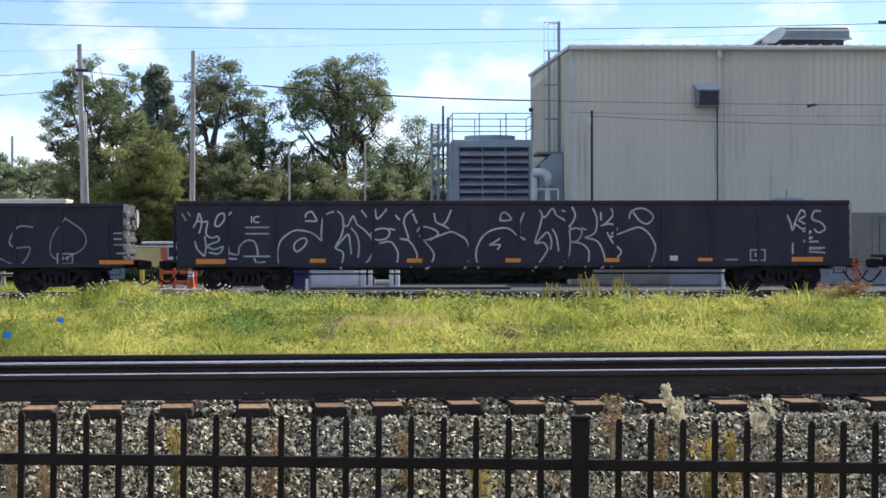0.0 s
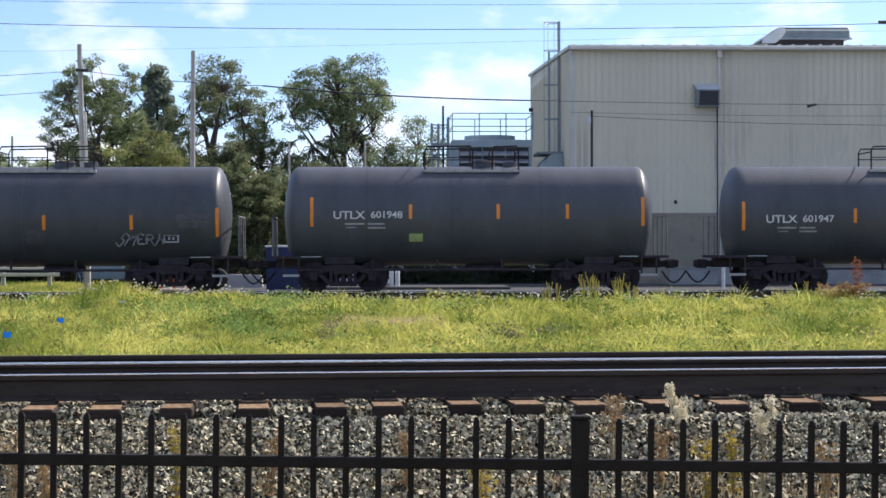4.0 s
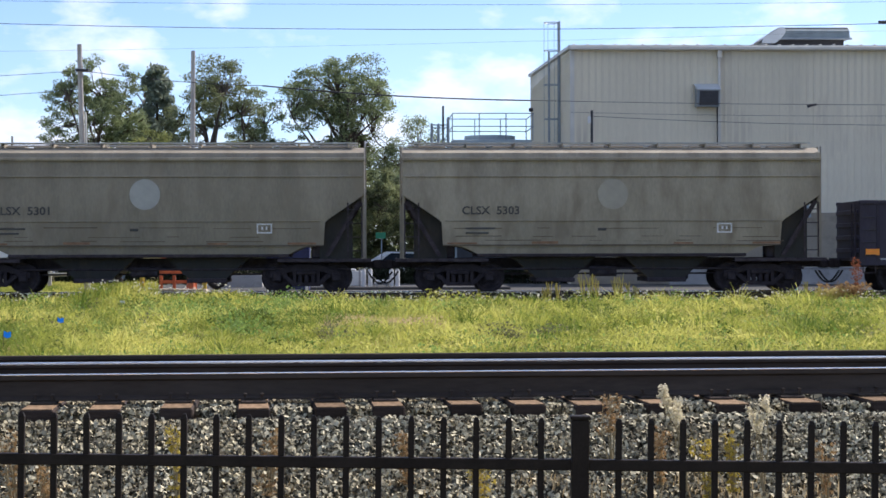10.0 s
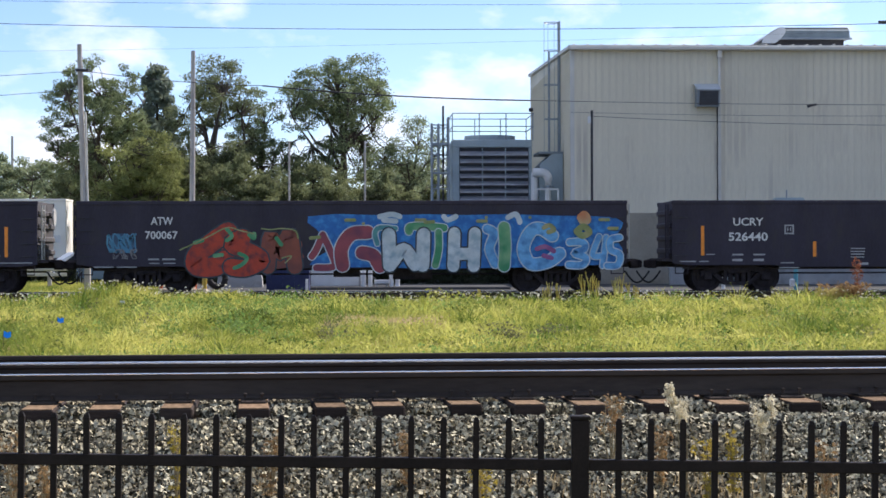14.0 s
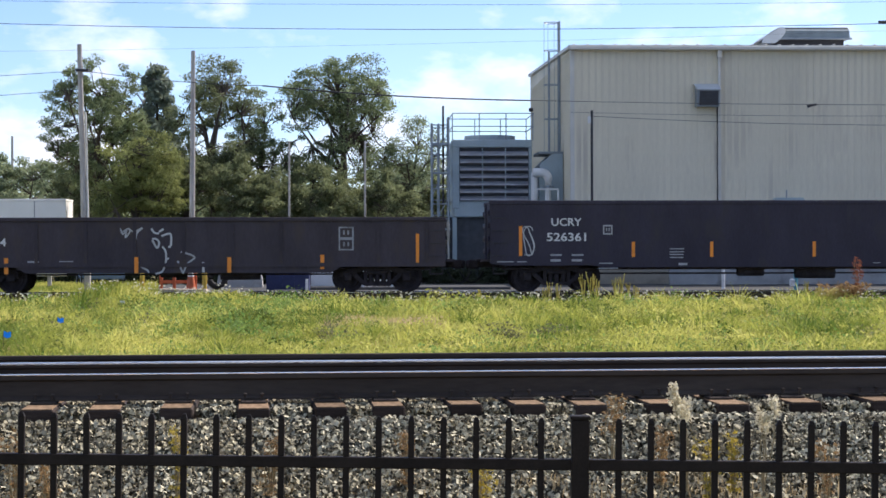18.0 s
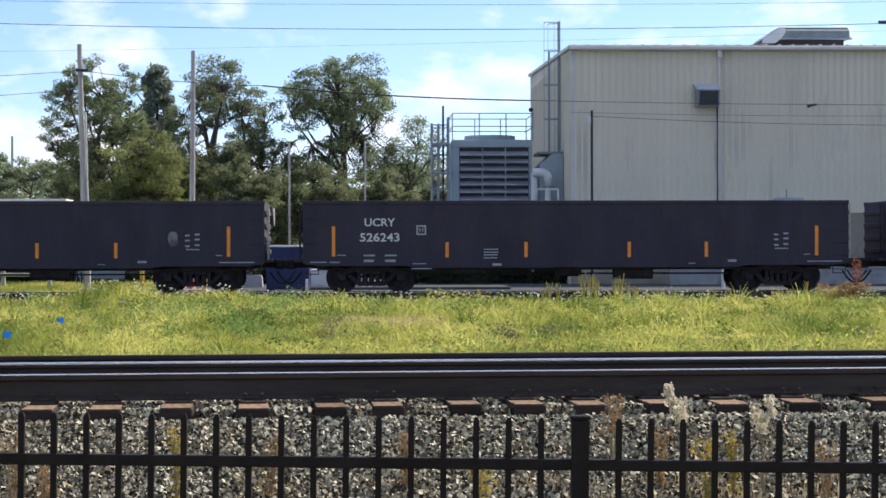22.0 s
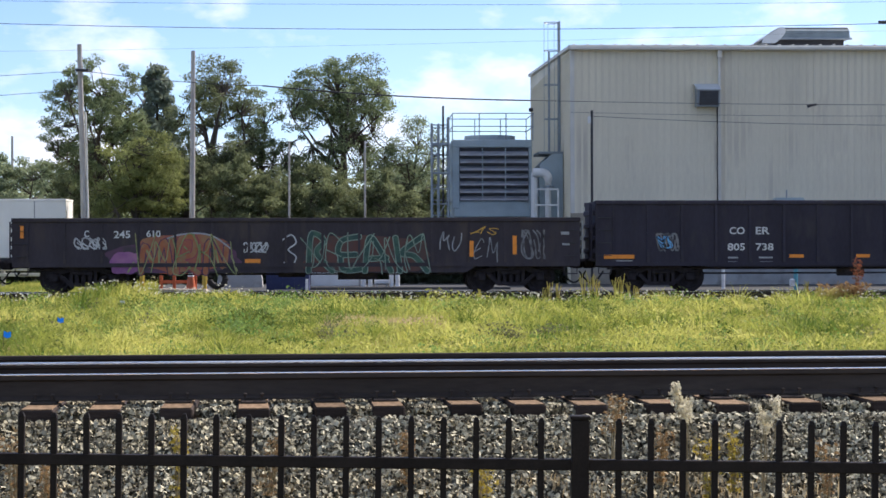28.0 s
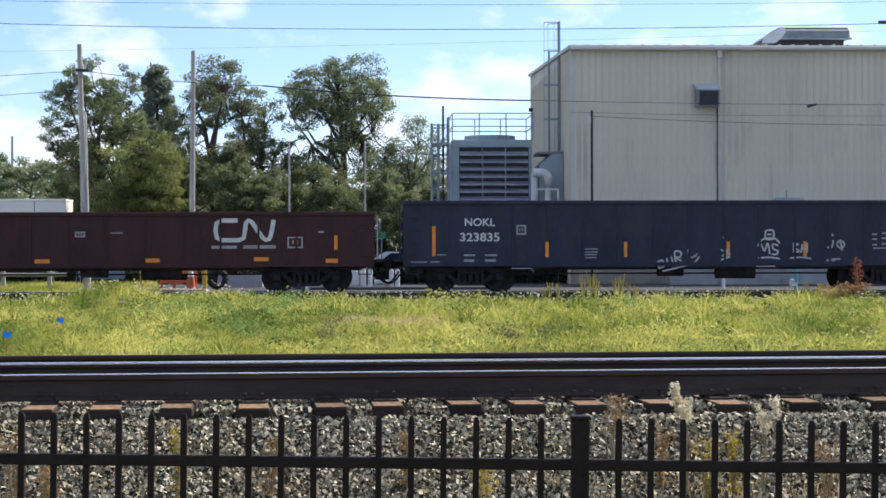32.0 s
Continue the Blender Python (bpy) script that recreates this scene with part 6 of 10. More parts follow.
# Figures of the spray work: strokes on a grid of thirty-five by thirty-five (z = 35).
GLYPHS = {
    "tangled_tag": "03 0r 4n 2a 63 5r an 83|8r ez gk c7 i3 hr ln|j3 nd nu su ra ur|o8 ua zu w7|50 j0|ns zr",
    "tag_foot": "7l cz kl sz zl|00 z0",
    "left_scrawl": "0l 3w 5d|at ez di 97 g7 fo|ho lw kd h7 m4|pt tw p7 x4 zl|81 v0",
    "scrawl_bars": "0n 5m|8y cz|fd sc|30 90|hm lm|xy za",
    "scrawl_smear": "0z z0",
    "small_scrawl": "7e 4i 1b 68 8e|ek db ip|00 b5 z9|sp tg|1t 3n|az hy",
    "small_smear": "0z zz|60 z0",
    "small_spots": "0s 1r|1h 2g|20 50|yz yz|yi zh|y3 y2",
    "line_beast": "4z 1v 0n 0d 36 73 81|gl ih i9 g2 c0|ib kc|rh zd v8 s0|pa s1",
    "beast_head": "0z 6r eq|et my|il yp z4|2g 8g ea a0 2e|u2 z2",
    "beast_tail": "0x 4c ar 80 fl dx ll zz|1g cx",
    "lone_bar": "0z u0",
    "maroon_swirl": "0d kp hz 0y|c4 r9 z0",
    "ochre_swirl": "0j 37 20|af c7 91|yz vo zf w2",
    "pale_swirl": "0v 8r fv qn|fj m6 r0|zz tr va",
    "ink_swirl": "bh c7 i4 le|ow pg n2|re ti v6 z0|wz zw wm|0g 2d 11|cz 9u ak",
    "sky_flash": "1s 5h 03|nx qm jd|xz z0",
    "wine_swirl": "2z 0h 20|jx k0|tw u0|zx xh",
    "sea_swirl": "00 4n a0|d4 iz o4 vz z0",
    "wine_wisps": "3z 0o 3c 01|7t 6f 93|ez cm fa d0|kx ij m6|sx pf t1|zt wa",
    "bent_m": "00 4u g9 sz z0",
    "bent_r": "00 6x tz sj 7e z0",
    "bent_n": "00 6z s6 zu",
    "pink_cap": "0n 7w hz qr z0",
    "pale_ticks": "6s 8e|ar a7|iw js|jd k4|nz n7|ss tb|xl z1|2d 00",
    "ringed_three": "0t nz zq fi za n0 34",
    "spiky_r": "00 3v az ns ch z0",
    "spiky_e": "uz 5v 0h pg|2g 70 z1",
    "spiky_a": "00 6z kn z0|8d te",
    "spiky_k": "0y 50|tz 7j lf z0",
    "arch_c": "10 08 2g 7l cn jm nk rg|rg rn sv vy zz|ab bf gi ig gc c9 ab|hv iy lz nw ot kt ht",
    "spiked_m": "2z 7w 8p 5j 0d 6b 88 50|7s cq iw mr to zk|0d 6h dl ff g9|gp mk oe n7",
    "looped_r": "8j dm mn rl oh fg bi|he rf wc z7 x0|8j cc 85 31|dz ft mx oz|qn wm|e1 m1 t1|0y 5u",
    "branched_k": "8z 5w 4r 6i 2i 6h 9c a7 71|0w 2t|8x ar|ix js mq po|qz ot mq|am cp ho kl gh|bk gd i8 g2 e0|eh lk qm uk xh za y4 w0",
    "arch_c_two": "20 09 2g 7m fp np tl zi|yz vs vm|hj cg af hf fc|hu iy lz pv lu hu",
    "spiked_m_two": "4y 7v 4n 0f 8f cb 65 00|6v au hz lv ts zn|1f 6i cl gg fb|hn li na",
    "looped_r_two": "3x 9w|fz ju do|dm kn rl mg df|cm de a6 00|ff re za y3 u1|qn wm",
    "branched_k_two": "4z 6t 5l 0i|0i 6g 9a a3 80|8x 8s|dz ev aq|8p dq gn dk|bl ef ia f5 d1|ci lm ro wk zd y7 w1|mt nx rz vy yu vq rs ox",
    "corner_scrawl": "0v 3p 5j 8r dz hv br in ek 6p|vy py ns vp zk th pk|ei mi he nd fa ta|j5 z5|i2 z1|59 50",
    "end_scrawl": "0y 3t|4z 6w|8o bu cy es ck|at fs is hk lh pi qf ld ib n9 tb q6 j7|nq pw ty uu qp nq|uu zz|9f b9 g4|gi hb g5|wd x7 v0",
    "half_hoop": "9c aq fz lz oq pc|da oa za|m7 o0 v1|0h 4e 8c|07 46 86",
    "fat_s": "kz 7y 0q 1h bf ol xh z8 s0 d2 42",
    "fat_t": "0w dt pu zz|nq jd n0 v8",
    "fat_o": "cz 0o 57 l0 z9 zo oz cz",
    "fat_b": "az 1s 0f 43 k0|az jv an qj zb",
    "fat_l": "4z 0m 28 l0 z9",
    "s_shine": "ez 0h 60 z2",
    "o_shine": "nz 0j z0",
    "l_shine": "0z f0 zi",
    "ember_m": "00 3x ff sz z0",
    "ember_g": "zz kq 1c 01 k0 w7",
    "ember_s": "dz 1r kj z9 h0 01",
    "green_bits": "0n 3p|dz ft dp|mu or ov|xr zl|8b bc|id l9 j3 g0",
    "ember_wisps": "0d 4j 9r ez iw mt|oy rx uy yw zo|u5 x7 v0",
    "sky_clouds": "0p 3z 5p|1a 45|gp ha jp|wk yz z0",
    "leaf_bar": "00 1v fz zn",
    "leaf_stem": "zz zh 00",
    "wine_star": "hz 7j 0c|hz sj z2 70",
    "wine_c": "oz 9x 0i 11|je tb z0",
    "teal_hook": "40 0m 8z zx",
    "block_w": "0z 10|33 fi q1|zz y0",
    "block_h": "2z 00|9d sd|zz x0",
    "blue_drop": "0z uu af z0",
    "green_i": "0z zi 00",
    "blue_c": "ss hz 7w 0f 70 o2 za",
    "plum_bits": "0s hz zl|e7 u0",
    "three": "2z sz xp ci zb s0 00",
    "four": "hz 0d qc|zy q0",
    "five": "zz aw ak ze t1 00",
    "orange_ball": "0k kz za f0 0k",
    "lime_ball": "0h jz zd g0 0h",
    "olive_cap": "0n jz zc g0",
    "bubbles": "4v 5v|6p 6p|cv dv|dr es|jt kt|kz kz|pz pz|xv yv|yg zg|00 12",
    "cyan_hook": "vz ms ri z9 r0 00",
    "mustard_bits": "0w zc|kz a0",
    "white_curl": "0z d0 zq",
    "white_flash": "00 et zz",
    "cyan_k": "az 6f 00|zz ms cl l4 s7 rl",
    "dark_bar": "00 f0 zz",
    "dark_block": "00 z0",
    "pale_strokes": "2v 7t 5h 03|bu hv d3|lz k6 t0|sr ve z3|zt xh|hu gh j3",
    "red_loops": "0d 2m 5d 30|6f 9k a9 82|g2 ki nd rq|vk wz zv",
    "plum_strokes": "ez jp ri x9|ai ef g8|60 98|sy vm za|0r 8v dy",
    "outlined_tab": "0o ez uz zg s3 50 0o|am lm|ad jd|a5 l5",
    "outlined_ring": "ks up zf u3 k0 a3 7f ap ks|0z 7u 0n 8k|27 a0|ni si",
    "line_p": "24 85 3b 0k 6s hy qz vv up zk vh ji|jr oi|me q7 o0",
    "line_a": "0q az hy pn|10 a5 h0|w3 qf zp",
    "line_g": "0p 3w 7z au al gj|bf d8 b0|gw kx pw|li rk zj",
    "line_s": "9d en jw pz xu zj mi|0b ed vd|68 50",
    "line_o": "0z hz vt zi|oi v8 t0",
    "line_m": "0l dz ox z0|m0 wl",
    "line_e": "5k cx mz wu zk qg ra|00 80",
    "tag_b": "5u a2|0q pz ul ag zc a0",
    "tag_u": "0u 70 z5 sz",
    "tag_r": "60 0z tz tj 6g z4",
    "tag_l": "oz rm xs|00 f6 td zo",
    "tag_star": "9z hp|0f z8|vh 45|hi h3|00 z5",
    "tag_house": "0z zz z0 00 0z|8i ri",
    "tag_ms": "5f 7s cj ht kf|wq ps pm wj uf nf|2p ay rz zt|3a kb z9|00 s0",
    "tag_bh": "6z 6d|6w dw 7p fh 6d|kw id|sz sd|jm sm|01 h3 z0",
    "tag_jo": "9z cw|cr 9h 0h|jl qq zl sf jk|qr uc|70 q1",
}


def curve_of(points, steps=6):
    """A smooth line through the points."""
    p = [points[0]] + points + [points[-1]]
    out = []
    for a, b, c, d in zip(p, p[1:], p[2:], p[3:]):
        for i in range(steps):
            u = i / steps
            out.append(tuple(0.5 * (2 * b[k] + (c[k] - a[k]) * u + (2 * a[k] - 5 * b[k] + 4 * c[k] - d[k]) * u * u + (3 * b[k] - a[k] - 3 * c[k] + d[k]) * u ** 3) for k in (0, 1)))
    return out + [points[-1]]


def letter_lines(ch, x, z, wd, h, rng, loose):
    """The strokes of one letter at its place, bent and leaning its own way."""
    lean, bow, ph = rng.uniform(-0.1, 0.28) * loose, rng.uniform(-0.12, 0.12) * loose, rng.uniform(0, 6)
    lines = []
    for stroke in STROKES[ch].split("|"):
        pts = []
        for c in stroke.split():
            u, v = int(c[0], 16) / 10, int(c[1], 16) / 10
            u += lean * (v - 0.5) + bow * math.sin(3 * v + ph) + 0.04 * loose * rng.uniform(-1, 1)
            v += 0.06 * loose * math.sin(4 * u + ph)
            pts.append((x + wd * u, z + h * v))
        lines.append(curve_of(pts))
    return lines


def lettered(w, text, x, z, wd, h, y, mat, width=0.05, seed=1, gap=0.12, loose=1.0, name="spray_tag"):
    """A tag in single lines, one part for each letter."""
    rng = random.Random(seed)
    step = wd / len(text)
    for i, ch in enumerate(text):
        bm = bmesh.new()
        for k, line in enumerate(letter_lines(ch, x + step * (i + gap / 2), z + rng.uniform(-0.03, 0.03) * h, step * (1 - gap), h * rng.uniform(0.9, 1.05), rng, loose)):
            ribbon(bm, line, width * rng.uniform(0.8, 1.1), y - 0.003 - 0.0006 * k)
        part(name, bm, mat, w)


def piece(w, text, x, z, wd, h, y, fill, edge, back=None, seed=1, fat=0.2, rim=0.05):
    """Fat painted letters, each bent and tilted its own way, with an outline, on a patch of colour."""
    rng = random.Random(seed * 7 + len(text))
    if back:
        blob(w, back, x - 0.15, z - 0.04, wd + 0.3, h + 0.08, y, seed, power=4)
    step = wd / len(text)
    m = fat / 2 + rim
    for i, ch in enumerate(text):
        lines = letter_lines(ch, x + step * i + m * 0.75, z + m + rng.uniform(-0.03, 0.03) * h, step - m * 1.1, h - 2 * m, rng, 0.8)
        for mat, width, lift, name in ((edge, fat + 2 * rim, 0.0015 + 0.0006 * i, "spray_outline"), (fill, fat, 0.0018 + 0.0006 * len(text) + 0.0006 * i, "spray_letter")):
            bm = bmesh.new()
            for k, line in enumerate(lines):
                ribbon(bm, line, width, y - 0.005 - lift - 0.0001 * k, 0.00004)
            part(name, bm, mat, w)


def drawn(w, glyph, x, z, wd, h, y, mat, width=0.05, edge=None, rim=0.05, name="spray_stroke"):
    """A painted figure from its strokes, round at their ends; with an edge colour, a wider stroke of that lies below."""
    y -= 0.0016 * sum(1 for c in w.children if c.name.startswith(("spray_stroke", "spray_edge")))
    lines = [curve_of([(x + wd * int(c[0], 36) / 35, z + h * int(c[1], 36) / 35) for c in st.split()]) for st in GLYPHS[glyph].split("|")]
    for m, wide, lift, nm in (((edge, width + 2 * rim, 0.002, "spray_edge"),) if edge else ()) + ((mat, width, 0.0034, name),):
        bm = bmesh.new()
        for k, line in enumerate(lines):
            yy = y - lift - 0.0001 * k
            ribbon(bm, line, wide, yy, 0.000002)
            if wide > 0.09:
                for (px, pz), dy in ((line[0], 0.00004), (line[-1], 0.00008)):
                    bm.faces.new([bm.verts.new((px + wide / 2 * math.cos(0.5236 * q), yy - dy, pz + wide / 2 * math.sin(0.5236 * q))) for q in range(12)])
        part(nm, bm, m, w)


# -- gondola --
GRAB = mesh_of(rod(bmesh.new(), (-0.2, 0, 0), (0.2, 0, 0), 0.011, seg=6), WIRE, "grab_iron")


def gondola(place, length, top, mat, label, ribs=None, low=0.80, belly_in=3.1, proud=0.035, chord_mat=None):
    """An open wagon: sides with top chord, sill and posts, corrugated ends, floor, ladders and running gear."""
    w = thing("gondola_wagon", label, "freight wagon", 0, TRACK_Y, RAIL_Z, group="wagons of the train")
    L = length / 2
    belly = 0.60 if top < 2.4 else 0.74
    if ribs and ribs[2] <= 0.07:
        proud = 0.03
    sheet = HALF - (proud if ribs else 0.0)
    out = [(-L, low + 0.06), (-L + 0.5, low), (-L + belly_in, low), (-L + belly_in + 0.35, belly), (L - belly_in - 0.35, belly), (L - belly_in, low), (L - 0.5, low), (L, low + 0.06), (L, top - 0.08), (-L, top - 0.08)]
    for s in (-1, 1):
        y0, y1 = (-sheet, -sheet + 0.06) if s < 0 else (sheet - 0.06, sheet)
        part("side_wall", prism(bmesh.new(), out, y0, y1), mat, w)
        part("top_chord", bx(-L - 0.02, L + 0.02, s * HALF - 0.07 * (s > 0) - 0.02, s * HALF + 0.07 * (s < 0) + 0.02, top - 0.12, top, bevel=0.015), chord_mat or mat, w)
    for s in (-1, 1):
        # the end that faces the sun gets the paler colour
        e = END_SUNLIT if s > 0 else mat
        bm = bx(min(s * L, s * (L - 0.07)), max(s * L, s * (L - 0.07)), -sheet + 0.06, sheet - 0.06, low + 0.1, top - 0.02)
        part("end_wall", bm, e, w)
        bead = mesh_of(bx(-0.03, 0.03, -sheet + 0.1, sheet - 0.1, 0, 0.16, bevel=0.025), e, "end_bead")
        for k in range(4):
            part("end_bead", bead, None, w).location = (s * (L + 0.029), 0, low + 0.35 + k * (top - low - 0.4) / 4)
        part("end_platform", bx(min(s * L, s * (L + 0.28)), max(s * L, s * (L + 0.28)), -1.35, 1.35, 0.92, 1.0), UNDER, w)
        for k in range(4):
            part("grab_iron", GRAB, None, w).location = (s * (L - 0.28), -HALF - 0.025, low + 0.3 + k * 0.38)
        # right-hand ladder paler: sunlight put into its colour
        ladder_part(w, s * (L + 0.1), -HALF + 0.45, 0.95, top - 0.1, 90, 5, LADDER_GREY if s > 0 else mat)
        part("step", bx(s * (L - 0.28) - 0.2, s * (L - 0.28) + 0.2, -HALF, -HALF + 0.04, 0.54, 0.57), UNDER, w)
        for k in (-0.19, 0.19):
            part("step_hanger", bx(s * (L - 0.28) + k - 0.012, s * (L - 0.28) + k + 0.012, -HALF + 0.003, -HALF + 0.035, 0.55, low + 0.1), UNDER, w)
    part("floor", bx(-L + 0.05, L - 0.05, -sheet + 0.05, sheet - 0.05, 1.02, 1.1), UNDER, w)
    # brake wheel on the sunlit end, likewise coloured pale for the sun
    bw = part("brake_wheel", rod(bmesh.new(), (L + 0.16, 0.55, top - 0.45), (L + 0.2, 0.55, top - 0.45), 0.28, seg=16), LADDER_GREY, w)
    if ribs:
        first, pitch, wide = ribs
        bm = prism(bmesh.new(), [(-wide / 2, low + 0.02), (wide / 2, low + 0.02), (wide / 2, top - 0.12), (-wide / 2, top - 0.12)], -HALF + 0.005, -sheet)
        rib = mesh_of(bm, mat, "side_post")
        x = first
        while x < length - 0.25:
            part("side_post", rib, None, w).location = (x - L, 0, 0)
            o = part("side_post", rib, None, w)
            o.matrix_basis = pose(x - L, 0, 0, 0, 0, 180)
            x += pitch
        part("side_sill", bx(-L, L, -HALF, -sheet, low - 0.02, low + 0.1), mat, w)
    w["posts"] = list(ribs) if ribs else []
    centre_sill(w, length)
    running_gear(w, length, place, inset=2.05)
    return w, -L, -sheet


# -- tank wagon --
def tank_wagon(place, length, top, mat, label, dome_x=0.0, rails=True, stands=((-1.85, -0.4), (0.2, 1.0))):
    w = thing("tank_wagon", label, "freight wagon", 0, TRACK_Y, RAIL_Z, group="wagons of the train")
    L, r = length / 2, 1.52
    cz = top - r
    bm = bmesh.new()
    rings, seg = [], 48
    prof = [(-L, 0.02), (-L + 0.02, 0.4), (-L + 0.06, 0.74), (-L + 0.13, 1.05), (-L + 0.21, 1.28), (-L + 0.29, 1.42), (-L + 0.36, 1.49), (-L + 0.42, r), (-L + 0.6, r)]
    prof = prof + [(-x, q) for x, q in reversed(prof)]
    for x, q in prof:
        rings.append([bm.verts.new((x, q * math.cos(2 * math.pi * k / seg), cz + q * math.sin(2 * math.pi * k / seg))) for k in range(seg)])
    for a, b in zip(rings, rings[1:]):
        for k in range(seg):
            bm.faces.new((a[k], b[k], b[(k + 1) % seg], a[(k + 1) % seg]))
    bm.faces.new(rings[0])
    bm.faces.new(rings[-1])
    bmesh.ops.recalc_face_normals(bm, faces=bm.faces)
    shell = part("tank_shell", bm, mat, w, smooth=True)
    for x in (-L * 0.55, -L * 0.1, L * 0.38):
        seam = bmesh.new()
        bmesh.ops.create_cone(seam, cap_ends=False, segments=48, radius1=r + 0.006, radius2=r + 0.006, depth=0.05, matrix=Matrix.Translation((x, 0, cz)) @ Matrix.Rotation(radians(90), 4, "Y"))
        part("weld_seam", seam, mat, shell)
    for s in (-1, 1):
        x = s * (L - 1.7)
        saddle = bmesh.new()
        pts = [(-0.85, 0.85), (0.85, 0.85)] + [(0.98 * math.cos(a), cz - 0.02 + (r + 0.01) * math.sin(a)) for a in [radians(d) for d in (-28, -45, -60, -75, -90, -105, -120, -135, -152)]]
        sweep_x(saddle, pts, x - 0.45, x + 0.45)
        part("saddle", saddle, UNDER, w)
        part("stub_sill", bx(min(s * (L - 2.6), s * (L + 0.25)), max(s * (L - 2.6), s * (L + 0.25)), -0.3, 0.3, 0.72, 1.02), UNDER, w)
        part("end_platform", bx(min(s * (L - 0.5), s * (L + 0.35)), max(s * (L - 0.5), s * (L + 0.35)), -1.42, 1.42, 1.02, 1.1), UNDER, w)
        part("hand_bar", rod(bmesh.new(), (s * (L + 0.3), -1.38, 2.3), (s * (L + 0.3), 1.38, 2.3), 0.022, seg=6), DULL_STEEL, w)
        for y in (-1.38, -0.5, 0.5, 1.38):
            part("stanchion", rod(bmesh.new(), (s * (L + 0.3), y, 1.08), (s * (L + 0.3), y, 2.3), 0.022, seg=6), DULL_STEEL, w)
        part("side_step", bx(s * (L - 0.25) - 0.25, s * (L - 0.25) + 0.25, -1.46, -1.38, 0.48, 0.55), LADDER_GREY, w)
        part("step_strap", bx(s * (L - 0.25) - 0.25, s * (L - 0.25) - 0.2, -1.44, -1.4, 0.5, 1.05), UNDER, w)
        part("step_strap", bx(s * (L - 0.25) + 0.2, s * (L - 0.25) + 0.25, -1.44, -1.4, 0.5, 1.05), UNDER, w)
        part("chalk_line", bx(s * (L - 0.85) - 0.3, s * (L - 0.85) + 0.3, -1.424, -1.42, 1.06, 1.09), LETTER_GREY, w)
    dome = part("manway", rod(bmesh.new(), (dome_x, 0, top - 0.08), (dome_x, 0, top + 0.12), 0.33, seg=18), mat, w)
    part("manway_lid", rod(bmesh.new(), (dome_x, 0, top + 0.12), (dome_x, 0, top + 0.18), 0.37, 0.3, seg=18), UNDER, dome)
    part("valve_box", rod(bmesh.new(), (dome_x + 0.8, 0, top - 0.06), (dome_x + 0.8, 0, top + 0.14), 0.22, seg=14), mat, w)
    part("walkway", bx(dome_x + stands[0][0] - 0.05, dome_x + stands[1][1] + 0.05, -0.82, 0.82, top - 0.2, top - 0.12), PALE_TREAD, w, "pale worn walkway")
    if rails:
        for a, b in [(dome_x + p, dome_x + q) for p, q in stands]:
            for y in (-0.78, 0.78):
                part("top_rail", tube(bmesh.new(), [(a, y, top - 0.14), (a, y, top + 0.45), (a + 0.06, y, top + 0.58), (b - 0.06, y, top + 0.6), (b, y, top + 0.5), (b, y, top - 0.14)], 0.026, 6), UNDER, w)
                part("knee_rail", rod(bmesh.new(), (a, y, top + 0.25), (b, y, top + 0.25), 0.018, seg=6), UNDER, w)
        for x in (dome_x + stands[0][0], dome_x + stands[1][1]):
            part("cross_rail", rod(bmesh.new(), (x, -0.78, top + 0.42), (x, 0.78, top + 0.42), 0.02, seg=6), UNDER, w)
    part("outlet", rod(bmesh.new(), (dome_x, 0, 0.5), (dome_x, 0, 0.9), 0.16, seg=12), UNDER, w)
    part("skid", bx(dome_x - 0.6, dome_x + 0.6, -0.35, 0.35, 0.62, 0.84, bevel=0.08), UNDER, w)
    for k in range(4):
        x = -L + 2.7 + k * (2 * L - 5.4) / 3
        part("pipe_hanger", bx(x - 0.03, x + 0.03, -1.0, -0.9, 0.62, 1.0), UNDER, w)
    part("train_pipe", rod(bmesh.new(), (-L + 0.4, -0.95, 0.68), (L - 0.4, -0.95, 0.68), 0.04, seg=6), UNDER, w)
    running_gear(w, length + 0.4, place, inset=2.0)
    w["tank_z"] = cz
    return w, -L, cz


def on_tank(w, cz, name, mat, x, z, wd, h, label=""):
    """A plate laid on the round flank: x of its left edge, z of its foot."""
    r = 1.525
    bm = bmesh.new()
    n = max(1, int(h / 0.12))
    rows = []
    for i in range(n + 1):
        zz = z + h * i / n
        y = -math.sqrt(max(0.01, r * r - (zz - cz) ** 2))
        rows.append((bm.verts.new((x, y, zz)), bm.verts.new((x + wd, y, zz))))
    for a, b in zip(rows, rows[1:]):
        bm.faces.new((a[0], a[1], b[1], b[0]))
    return part(name, bm, mat, w, label)


def tank_marks(w, x0, cz, bars, text, placards, prints, frame_, mat=None, tall=0.88):
    mat = mat or LETTER_WHITE
    for x, z, wd, h in bars:
        on_tank(w, cz, "reflector", AMBER, x0 + x, z, wd, h, "amber reflective strip")
    for s, x, z, wd, h in text:
        y = -math.sqrt(1.53 ** 2 - (z + h / 2 - cz) ** 2)
        o = letters(w, s, x0 + x, z, wd, h, mat, y - 0.012)
    for x, z, wd, h, m in placards:
        on_tank(w, cz, "placard", m, x0 + x, z, wd, h)
    for x, z, wd, h in prints:
        on_tank(w, cz, "stencil_print", LETTER_GREY, x0 + x, z, wd, h)
    if frame_:
        x, z, wd, h = frame_
        y = -math.sqrt(1.53 ** 2 - (z + h / 2 - cz) ** 2)
        sign_frame(w, LETTER_GREY, x0 + x, z, wd, h, y - 0.03)


